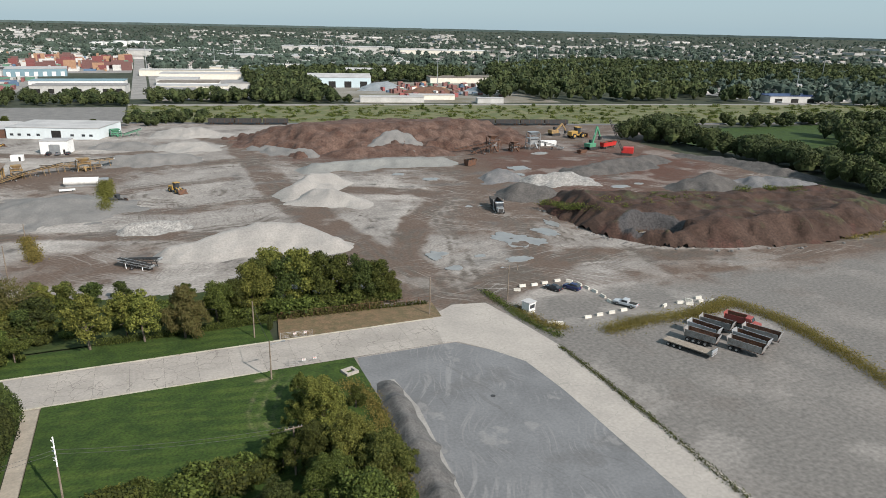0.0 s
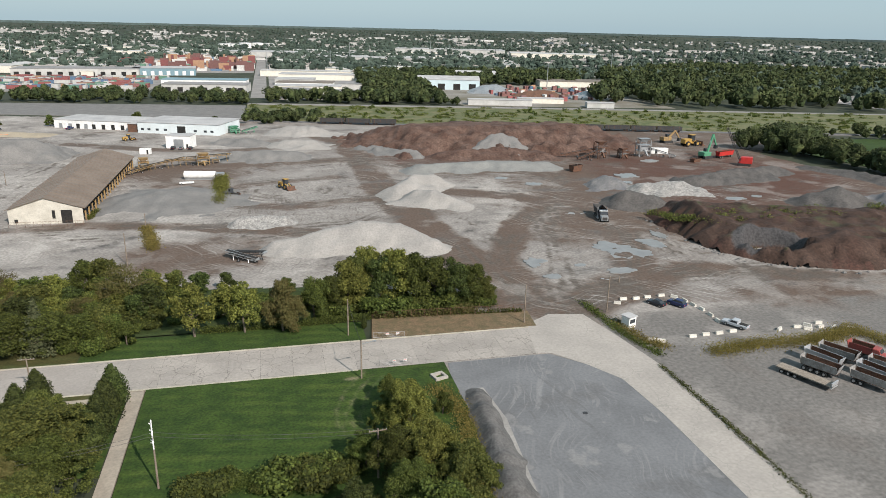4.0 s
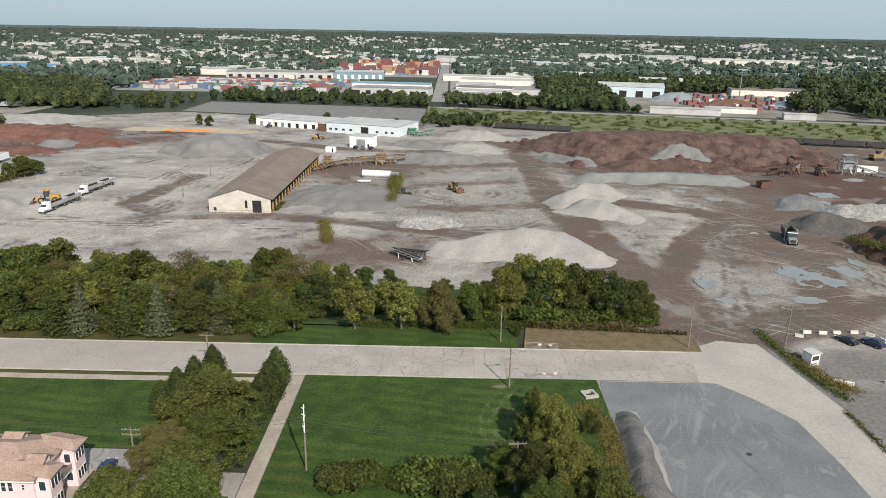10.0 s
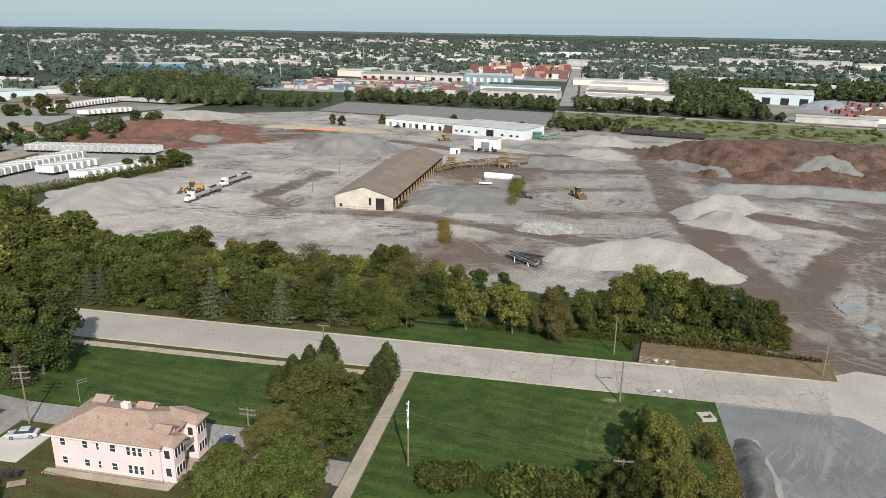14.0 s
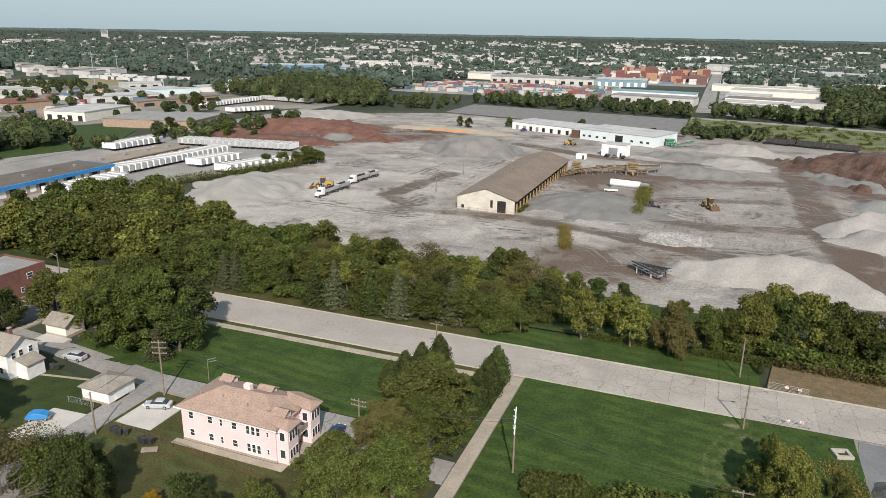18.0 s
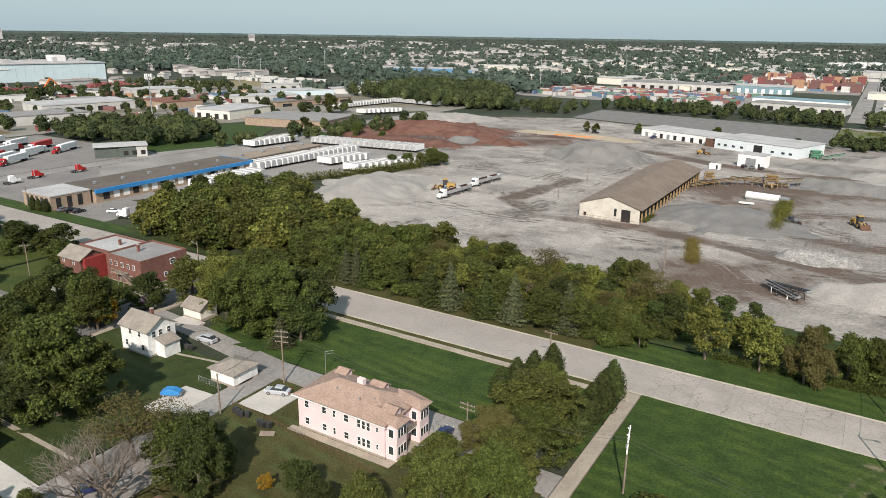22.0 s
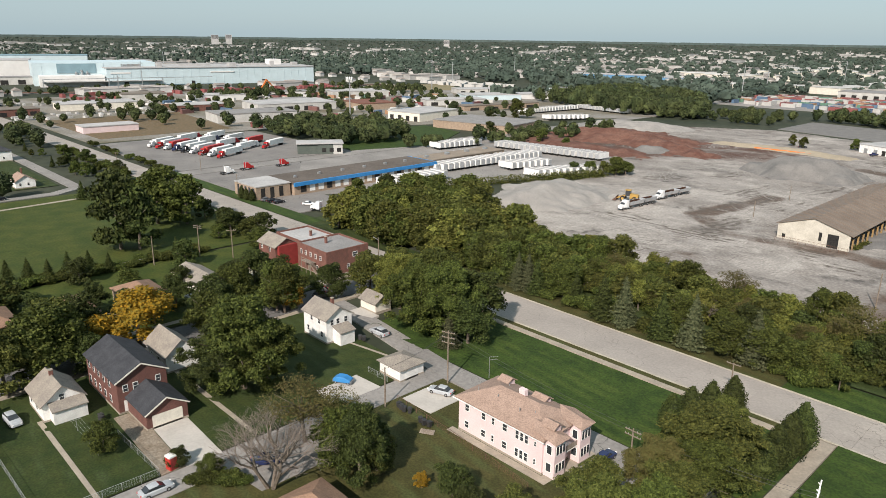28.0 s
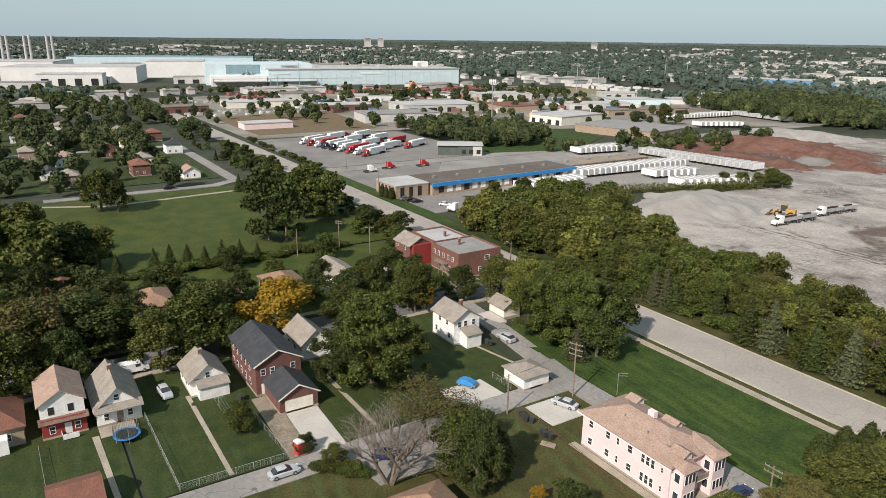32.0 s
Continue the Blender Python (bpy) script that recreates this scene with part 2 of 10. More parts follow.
    l.new(col, out.inputs["Base Color"])
    out.inputs["Roughness"].default_value, out.inputs["Metallic"].default_value = rough, metal
    out.inputs["Specular IOR Level"].default_value = 0.3 if rough > 0.6 else 0.5
    if bump:
        bp = n.new("ShaderNodeBump")
        bp.inputs["Strength"].default_value, bp.inputs["Distance"].default_value = 1.0, bump
        l.new(fine, bp.inputs["Height"])
        l.new(bp.outputs["Normal"], out.inputs["Normal"])
    return m


def paint(name, c, rough=0.5, metal=0.0, rnd=0.0, wear=0.12):
    return surf(name, c, tuple(v * 0.82 for v in c), big=1.5, small=0.15, rough=rough, metal=metal, rnd=rnd, grain=wear)


def leafy(name, a, b, spread=0.25):
    """Leaves: two greens from clump to clump, and from tree to tree."""
    m = bpy.data.materials.new(name)
    m.use_nodes = True
    n, l = m.node_tree.nodes, m.node_tree.links
    out = n["Principled BSDF"]
    geo, info = n.new("ShaderNodeNewGeometry"), n.new("ShaderNodeObjectInfo")
    k = n.new("ShaderNodeMix")
    k.data_type = "RGBA"
    k.inputs["A"].default_value, k.inputs["B"].default_value = (*a, 1), (*b, 1)
    l.new(geo.outputs["Random Per Island"], k.inputs["Factor"])
    hsv = n.new("ShaderNodeHueSaturation")
    for key, lo, hi in (("Hue", 0.5 - 0.014 * spread / 0.25, 0.5 + 0.014 * spread / 0.25), ("Value", 1 - spread, 1 + spread)):
        r = n.new("ShaderNodeMapRange")
        r.inputs["To Min"].default_value, r.inputs["To Max"].default_value = lo, hi
        l.new(info.outputs["Random"], r.inputs["Value"])
        l.new(r.outputs["Result"], hsv.inputs[key])
    l.new(k.outputs["Result"], hsv.inputs["Color"])
    l.new(hsv.outputs["Color"], out.inputs["Base Color"])
    out.inputs["Roughness"].default_value, out.inputs["Specular IOR Level"].default_value = 0.75, 0.2
    tr = n.new("ShaderNodeBsdfTranslucent")
    l.new(hsv.outputs["Color"], tr.inputs["Color"])
    ms = n.new("ShaderNodeMixShader")
    ms.inputs["Fac"].default_value = 0.14
    l.new(out.outputs["BSDF"], ms.inputs[1])
    l.new(tr.outputs["BSDF"], ms.inputs[2])
    l.new(ms.outputs["Shader"], n["Material Output"].inputs["Surface"])
    return m


M = {}
M["gravel"] = surf("site_gravel", (0.198, 0.178, 0.160), (0.262, 0.238, 0.215), big=17, small=0.8, bump=0.09, grain=0.3,
                   attrs=(("pale", (0.365, 0.335, 0.302), 5), ("dirt", (0.105, 0.074, 0.056), 6), ("rust", (0.084, 0.042, 0.029), 8), ("damp", (0.10, 0.09, 0.082), 3), ("ruts", (0.09, 0.074, 0.06), 3), ("lot", (0.148, 0.137, 0.125), 9)), where="worked",
                   streaks=((32, 22, 0.7, (0.115, 0.095, 0.08), 0.75), (-48, 26, 0.9, (0.33, 0.308, 0.285), 0.75), (82, 22, 0.7, (0.11, 0.09, 0.076), 0.75), (6, 26, 0.9, (0.13, 0.107, 0.09), 0.65), (12, 20, 0.8, (0.33, 0.31, 0.288), 0.6)),
                   patches=((22, 0.57, 0.63, (0.31, 0.285, 0.258), 0.36), (16, 0.60, 0.66, (0.125, 0.106, 0.092), 0.34)))
M["heap_pale"] = surf("heap_pale_sand", (0.295, 0.277, 0.254), (0.245, 0.231, 0.213), big=7, small=0.5, bump=0.10, grain=0.18)
M["heap_grey"] = surf("heap_grey_gravel", (0.185, 0.176, 0.165), (0.142, 0.137, 0.13), big=6, small=0.5, bump=0.10, grain=0.2)
M["heap_berm"] = surf("berm_gravel", (0.135, 0.128, 0.121), (0.088, 0.084, 0.08), big=2.5, small=0.4, bump=0.15, grain=0.3)
M["heap_rubble"] = surf("heap_rubble", (0.31, 0.297, 0.277), (0.20, 0.192, 0.18), big=1.3, small=0.5, bump=0.3, grain=0.4)
M["heap_green"] = surf("heap_greenish_stone", (0.205, 0.205, 0.192), (0.165, 0.165, 0.156), big=5, small=0.5, bump=0.1, grain=0.2)
M["heap_dirt"] = surf("heap_brown_dirt", (0.066, 0.036, 0.026), (0.116, 0.074, 0.057), big=6, small=0.9, bump=0.3, grain=0.45)
M["heap_bank"] = surf("red_brown_earth", (0.034, 0.019, 0.013), (0.064, 0.039, 0.029), big=7, small=0.7, bump=0.3, grain=0.4, attrs=(("weedy", (0.055, 0.055, 0.026), 3), ("cut", (0.055, 0.052, 0.052), 1.2), ("red", (0.062, 0.031, 0.023), 4)))
M["heap_slag"] = surf("heap_slag_stone", (0.098, 0.090, 0.083), (0.068, 0.063, 0.059), big=4, small=0.6, bump=0.2, grain=0.35)
M["heap_dark"] = surf("heap_dark_grey", (0.11, 0.11, 0.115), (0.16, 0.155, 0.15), big=5, small=0.5, bump=0.15, grain=0.3)
M["heap_rust"] = surf("heap_red_dirt", (0.105, 0.046, 0.033), (0.155, 0.082, 0.060), big=6, small=0.9, bump=0.2, grain=0.3)
M["lawn"] = surf("mown_lawn", (0.0195, 0.040, 0.0052), (0.035, 0.062, 0.0085), big=3.5, small=0.45, bump=0.06, grain=0.45, attrs=(("stripe", (0.046, 0.072, 0.011), 5), ("bare", (0.16, 0.14, 0.08), 2.5)))
# rough grass; tree shade over the gardens is put into its darker green
M["lawn_rough_shaded"] = surf("rough_shaded_lawn", (0.0185, 0.0335, 0.0055), (0.036, 0.048, 0.0098), big=3, small=0.35, bump=0.05, grain=0.4, attrs=(("stripe", (0.037, 0.053, 0.015), 9), ("bare", (0.15, 0.125, 0.08), 2.5)))
M["park"] = surf("park_grass", (0.030, 0.048, 0.0055), (0.056, 0.068, 0.0105), big=7, small=0.6, bump=0.05, grain=0.4, attrs=(("bare", (0.15, 0.125, 0.08), 2.5),))
M["lawn_olive"] = surf("olive_lawn", (0.036, 0.038, 0.009), (0.064, 0.058, 0.017), big=4, small=0.35, bump=0.05, grain=0.4, attrs=(("stripe", (0.056, 0.066, 0.020), 7), ("bare", (0.15, 0.125, 0.08), 2.5)))
M["grass_dry"] = surf("dry_grass", (0.165, 0.112, 0.066), (0.105, 0.085, 0.045), big=2, small=0.3, bump=0.05, grain=0.35)
M["grass_straw"] = surf("straw_grass", (0.22, 0.18, 0.105), (0.17, 0.15, 0.075), big=18, small=1.5, grain=0.25)
M["field"] = surf("field_grass", (0.080, 0.096, 0.036), (0.150, 0.142, 0.072), big=11, small=1.5, bump=0.1, grain=0.4)
M["land"] = surf("far_land", (0.026, 0.034, 0.018), (0.050, 0.054, 0.034), big=70, small=6, grain=0.35)
M["concrete"] = surf("road_concrete", (0.335, 0.303, 0.268), (0.28, 0.254, 0.226), big=7, small=0.5, rnd=0.05, grain=0.14, bump=0.01, cracks=(3.4, (0.215, 0.192, 0.17)))
M["conc_plain"] = surf("worn_road_surface", (0.325, 0.293, 0.262), (0.285, 0.258, 0.232), big=9, small=0.5, rnd=0.03, grain=0.12, bump=0.01, cracks=(11.0, (0.24, 0.217, 0.195)))
M["conc_dusty"] = surf("dusty_concrete", (0.36, 0.327, 0.29), (0.305, 0.278, 0.248), big=8, small=0.6, grain=0.13, cracks=(6.0, (0.28, 0.26, 0.23)))
M["conc_new"] = surf("clean_concrete", (0.46, 0.43, 0.39), (0.40, 0.375, 0.34), big=4, small=0.4, grain=0.08)
M["sidewalk"] = surf("sidewalk_concrete", (0.34, 0.295, 0.235), (0.27, 0.235, 0.19), big=3, small=0.4, grain=0.15)
M["asphalt"] = surf("dusty_asphalt", (0.133, 0.134, 0.136), (0.168, 0.169, 0.171), big=9, small=0.5, grain=0.14, bump=0.01, streaks=((60, 18, 1.4, (0.25, 0.243, 0.236), 0.6), (100, 14, 0.8, (0.115, 0.113, 0.112), 0.6), (75, 10, 0.5, (0.27, 0.262, 0.255), 0.3)), patches=((14, 0.58, 0.63, (0.115, 0.112, 0.11), 0.5), (7, 0.62, 0.66, (0.27, 0.262, 0.25), 0.4)))
M["tar"] = surf("old_asphalt", (0.10, 0.10, 0.10), (0.145, 0.14, 0.135), big=8, small=0.6, grain=0.2, cracks=(5.0, (0.05, 0.05, 0.05)))
M["mixed"] = surf("mixed_yards", (0.24, 0.225, 0.205), (0.14, 0.125, 0.085), big=34, small=1.5, grain=0.3)
M["lot_dark"] = surf("depot_asphalt", (0.165, 0.155, 0.147), (0.215, 0.202, 0.188), big=14, small=0.8, grain=0.15, cracks=(9.0, (0.09, 0.085, 0.08)))
M["lot"] = surf("yard_paving", (0.265, 0.25, 0.232), (0.20, 0.188, 0.175), big=16, small=0.8, grain=0.18, cracks=(9.0, (0.12, 0.12, 0.11)))
M["earth"] = surf("bare_earth", (0.19, 0.15, 0.11), (0.26, 0.22, 0.17), big=2.5, small=0.3, grain=0.35, bump=0.04)
# muddy water; part of the sky's reflection is put into its pale base
M["water"] = surf("muddy_water_sky_tone", (0.235, 0.228, 0.215), (0.185, 0.182, 0.173), big=3, small=1.0, rough=0.28, grain=0.1)
M["bark"] = surf("bark", (0.10, 0.08, 0.06), (0.15, 0.125, 0.10), big=0.6, small=0.12, bump=0.02)
M["leaf"] = leafy("leaves_green", (0.0197, 0.0286, 0.0056), (0.1013, 0.1193, 0.0250), 0.3)
M["leaf_pale"] = leafy("leaves_olive", (0.0291, 0.0394, 0.0080), (0.1262, 0.1334, 0.0309), 0.22)
M["leaf_lime"] = leafy("leaves_yellow_green", (0.0448, 0.0558, 0.0102), (0.1953, 0.1958, 0.0435), 0.18)
M["leaf_gold"] = leafy("leaves_yellow", (0.3189, 0.1686, 0.0107), (0.1545, 0.1176, 0.0186), 0.1)
M["leaf_tan"] = leafy("leaves_tan", (0.1017, 0.0824, 0.0284), (0.0851, 0.0847, 0.0267), 0.15)
M["leaf_dark"] = leafy("leaves_dark", (0.0142, 0.0222, 0.0056), (0.0696, 0.0863, 0.0211), 0.25)
M["leaf_blue"] = leafy("needles_blue", (0.039, 0.048, 0.021), (0.104, 0.110, 0.054), 0.3)
M["leaf_far"] = surf("far_foliage", (0.024, 0.037, 0.012), (0.062, 0.075, 0.025), big=14, small=2.5, grain=0.5, island=True, rnd=0.35)
M["twig"] = surf("bare_twigs", (0.20, 0.17, 0.14), (0.15, 0.12, 0.10), big=0.6, small=0.12)
M["weed"] = leafy("weeds", (0.1063, 0.0969, 0.0213), (0.2369, 0.1911, 0.0527), 0.2)
M["wood"] = surf("weathered_wood", (0.20, 0.165, 0.13), (0.27, 0.23, 0.19), big=0.8, small=0.1)
M["pole"] = surf("pole_wood", (0.16, 0.125, 0.095), (0.23, 0.19, 0.15), big=0.8, small=0.1)
M["white"] = paint("white_paint", (0.80, 0.79, 0.76), 0.5, rnd=0.06)
M["cream"] = surf("cream_boards", (0.70, 0.66, 0.57), (0.62, 0.58, 0.50), big=2, small=0.3, grain=0.1)
M["dark_green"] = surf("dark_green_cladding", (0.075, 0.092, 0.08), (0.095, 0.11, 0.095), big=3, small=0.4, grain=0.12)
M["shed"] = surf("weathered_shed_cladding", (0.50, 0.49, 0.465), (0.40, 0.392, 0.37), big=6, small=0.6, grain=0.12)
M["pink"] = surf("pink_brick_paint", (0.70, 0.56, 0.555), (0.65, 0.51, 0.505), big=2.5, small=0.25, grain=0.08, rough=0.8)
M["brick"] = surf("red_brick", (0.185, 0.085, 0.066), (0.135, 0.066, 0.053), big=1.2, small=0.12, grain=0.3, rough=0.85)
M["brick_new"] = surf("brown_brick", (0.15, 0.07, 0.058), (0.12, 0.058, 0.048), big=1.2, small=0.12, grain=0.3, rough=0.85)
M["tan_brick"] = surf("tan_brick", (0.34, 0.26, 0.19), (0.28, 0.21, 0.155), big=1.5, small=0.15, grain=0.25)
M["red_sid"] = paint("red_siding", (0.27, 0.04, 0.036), 0.7)
M["roof_ochre"] = surf("brown_shingles", (0.27, 0.165, 0.11), (0.21, 0.13, 0.09), big=1.6, small=0.22, grain=0.28, bump=0.02)
M["roof_tan"] = surf("tan_shingles", (0.335, 0.236, 0.186), (0.275, 0.192, 0.15), big=1.6, small=0.22, grain=0.28, bump=0.02)
M["roof_grey"] = surf("grey_shingles", (0.27, 0.24, 0.20), (0.21, 0.185, 0.16), big=1.6, small=0.22, grain=0.28, bump=0.02)
M["roof_dark"] = surf("dark_shingles", (0.035, 0.037, 0.042), (0.05, 0.052, 0.058), big=1.6, small=0.22, grain=0.3, bump=0.02)
M["roof_brown"] = surf("brown_metal_roof", (0.155, 0.115, 0.085), (0.19, 0.145, 0.11), big=6, small=0.5, grain=0.12, rough=0.6)
M["roof_red"] = surf("red_shingles", (0.20, 0.085, 0.06), (0.15, 0.07, 0.05), big=1.6, small=0.22, grain=0.28)
M["roof_flat"] = surf("flat_roof_tar", (0.15, 0.125, 0.10), (0.19, 0.165, 0.14), big=9, small=0.8, grain=0.2)
M["roof_flat2"] = surf("grey_felt_roof", (0.20, 0.195, 0.19), (0.26, 0.25, 0.24), big=4, small=0.4, grain=0.2)
M["roof_pale"] = surf("flat_roof_pale", (0.42, 0.41, 0.40), (0.33, 0.325, 0.32), big=9, small=0.8, grain=0.15)
M["glass"] = surf("window_glass", (0.03, 0.035, 0.04), (0.045, 0.05, 0.055), big=2, small=1, rough=0.08, grain=0.05)
# near-black for doors and joints; in openings it is the inner shade painted
M["dark"] = surf("dark_parts_and_opening_shade", (0.018, 0.018, 0.018), (0.03, 0.028, 0.025), big=2, small=0.5, rough=0.9)
M["steel"] = surf("galvanised_steel", (0.42, 0.43, 0.43), (0.34, 0.345, 0.35), big=1.5, small=0.2, rough=0.45, metal=0.6, grain=0.15)
M["alu"] = surf("trailer_aluminium", (0.55, 0.56, 0.57), (0.46, 0.47, 0.48), big=2, small=0.3, rough=0.4, metal=0.5, grain=0.12)
M["rusty"] = surf("rusty_steel", (0.15, 0.075, 0.045), (0.10, 0.06, 0.045), big=1.0, small=0.2, rough=0.85, grain=0.35)
M["black"] = surf("black_steel", (0.025, 0.025, 0.027), (0.045, 0.043, 0.04), big=1, small=0.2, rough=0.6)
M["tyre"] = surf("tyre_rubber", (0.02, 0.02, 0.02), (0.035, 0.034, 0.032), big=0.6, small=0.1, rough=0.9)
M["yellow"] = paint("machine_yellow", (0.42, 0.25, 0.06), 0.6)
M["ochre"] = surf("dusty_yellow", (0.33, 0.215, 0.085), (0.20, 0.14, 0.085), big=1.2, small=0.3, grain=0.2)
M["red"] = paint("machine_red", (0.50, 0.035, 0.03), 0.45)
M["green"] = paint("machine_green", (0.08, 0.26, 0.15), 0.6)
M["blue"] = paint("blue_fascia", (0.03, 0.215, 0.50), 0.45)
M["blue_dk"] = paint("dark_blue", (0.02, 0.04, 0.14), 0.3)
M["orange"] = paint("orange_barrier", (0.75, 0.20, 0.04), 0.6)
M["pale_blue"] = surf("pale_blue_cladding", (0.50, 0.60, 0.63), (0.46, 0.555, 0.58), big=8, small=0.8, grain=0.05, rough=0.5)
M["teal"] = surf("teal_cladding", (0.19, 0.29, 0.33), (0.16, 0.245, 0.28), big=8, small=0.8, grain=0.06)
M["far_white"] = surf("far_white_roofs", (0.50, 0.49, 0.47), (0.36, 0.355, 0.34), big=20, small=3, grain=0.12, rnd=0.2, island=True)
M["far_brown"] = surf("far_roofs", (0.24, 0.21, 0.19), (0.34, 0.31, 0.28), big=20, small=3, grain=0.15, rnd=0.35, island=True)
M["blue_far"] = paint("weathered_blue_cladding", (0.10, 0.25, 0.42), 0.5)
M["tub"] = surf("scratched_grey_steel", (0.36, 0.35, 0.335), (0.24, 0.225, 0.21), big=1.2, small=0.25, rough=0.6, metal=0.3, grain=0.25)
M["red_old"] = surf("faded_red_paint", (0.30, 0.055, 0.045), (0.22, 0.06, 0.05), big=1.0, small=0.2, rough=0.6, grain=0.2)
# cooler, greyer green: distance haze put into the leaf colour
M["leaf_hazed"] = surf("hazed_skyline_foliage", (0.040, 0.060, 0.046), (0.066, 0.088, 0.066), big=90, small=4, grain=0.3, island=True, rnd=0.22)
M["works_white"] = surf("works_white_cladding", (0.66, 0.65, 0.625), (0.60, 0.59, 0.57), big=30, small=5, grain=0.05)
# bluish base colour carries the haze over the farthest woods
M["hazed_hill"] = surf("far_woods", (0.050, 0.072, 0.068), (0.066, 0.088, 0.082), big=60, small=14, grain=0.3)

# ---- trees ----
def leaf_cards(centres, normals, size, r):
    """Small folded leaf clumps, four corners each, facing roughly outward."""
    n = len(centres)
    nv = normals + 0.78 * r.normal(size=(n, 3))
    nv /= np.linalg.norm(nv, axis=1, keepdims=True)
    a = np.cross(nv, r.normal(size=(n, 3)))
    a /= np.linalg.norm(a, axis=1, keepdims=True)
    b = np.cross(nv, a)
    s = size * r.uniform(0.6, 1.3, (n, 1))
    v = np.stack([centres - a * s, centres - b * s * 0.6 + nv * s * 0.25, centres + a * s, centres + b * s * 0.6 - nv * s * 0.15], 1)
    return v.reshape(-1, 3), np.arange(4 * n).reshape(-1, 4)


def leaf_tris(centres, normals, size, r):
    """Three-cornered leaf clumps for crowns."""
    n = len(centres)
    nv = normals + 0.78 * r.normal(size=(n, 3))
    nv /= np.linalg.norm(nv, axis=1, keepdims=True)
    a = np.cross(nv, r.normal(size=(n, 3)))
    a /= np.linalg.norm(a, axis=1, keepdims=True)
    b = np.cross(nv, a)
    s = size * r.uniform(0.6, 1.4, (n, 1))
    v = np.stack([centres - a * s - b * s * 0.5, centres + a * s - b * s * 0.5, centres + b * s * 0.9], 1)
    return v.reshape(-1, 3), np.arange(3 * n).reshape(-1, 3)


def crown_mesh(name, material, lobes, cards, size, seed, core=0.72):
    """A crown of leaf clumps on lobes (x, y, z, radius), round a darker, uneven inside."""
    r = np.random.default_rng(seed)
    lb = np.array(lobes, float)
    share = lb[:, 3] ** 2 / (lb[:, 3] ** 2).sum()
    pick = r.choice(len(lb), cards, p=share)
    d = r.normal(size=(cards, 3))
    d /= np.linalg.norm(d, axis=1, keepdims=True)
    d[:, 2] = np.where(d[:, 2] < -0.55, -d[:, 2], d[:, 2])
    rad = lb[pick, 3:4] * (0.55 + 0.67 * r.random((cards, 1)))
    c = lb[pick, :3] + d * rad * (1, 1, 0.88)
    v, f = leaf_tris(c, d, size, r)
    if core:
        g = Geo()
        for x, y, z, q in lobes:
            g.ball((x, y, z), (q * core, q * core, q * core * 0.85), 6, 4)
        gv = np.array(g.v) + r.normal(size=(len(g.v), 3)) * 0.12
        gf = np.array([(*q, q[-1])[:4] if len(q) == 3 else q for q in g.f])
        me = bpy.data.meshes.new(name)
        allf = [tuple(q) for q in f] + [tuple(dict.fromkeys((np.array(q) + len(v)).tolist())) for q in gf]
        me.from_pydata(np.r_[v, gv].tolist(), [], allf)
        me.materials.append(material)
        me.update()
        return me
    return arrays_mesh(name, v, f, material)


def round_lobes(seed, height=10.0, width=4.0, base=0.25, n=15, lump=1.0):
    """Lobes of a crown, uneven round and up the tree."""
    r = np.random.default_rng(seed)
    out = [(0, 0, height * 0.55, width * 0.62), (0, 0, height * 0.74, width * 0.46)]
    for i in range(n):
        z = r.uniform(base + 0.1, 0.92)
        prof = math.sin(math.pi * min(1, max(0.05, (z - base + 0.12) / (1.12 - base)))) ** 0.7
        a, q = i * 2.4 + r.uniform(-0.4, 0.4), lump * width * r.uniform(0.17, 0.36)
        w = max(0.0, width * prof - q * 0.6) * r.uniform(0.72, 1.16) * (1 + 0.14 * math.sin(2 * a + seed))
        out.append((w * math.cos(a), w * math.sin(a), min(height * z, height - q), q))
    return out


def trunk_geo(seed, height, radius, crown_base, width, limbs=5):
    r = random.Random(seed)
    g = Geo()
    knee = Vector((r.uniform(-.3, .3), r.uniform(-.3, .3), height * 0.35))
    top = Vector((r.uniform(-.5, .5), r.uniform(-.5, .5), height * 0.75))
    g.cyl((0, 0, -0.2), knee, radius, radius * 0.75, 8).cyl(knee, top, radius * 0.75, radius * 0.25, 7)
    for i in range(limbs):
        a = i * 2.4 + r.uniform(-.4, .4)
        z = height * r.uniform(crown_base * 0.9, 0.6)
        e = Vector((math.cos(a), math.sin(a), 0)) * width * r.uniform(.5, .8) + Vector((0, 0, z + height * r.uniform(.12, .25)))
        g.cyl(knee.lerp(top, max(0, min(1, (z - knee.z) / (top.z - knee.z)))), e, radius * 0.38, radius * 0.1, 6)
    return g


def make_tree(name, label, crown, trunk, category="tree"):
    t = thing(name, label, category, 0, 0, -500)
    part("trunk", trunk, M["bark"], t)
    part("crown", crown, crown.materials[0], t)
    return t


PROTO = {}


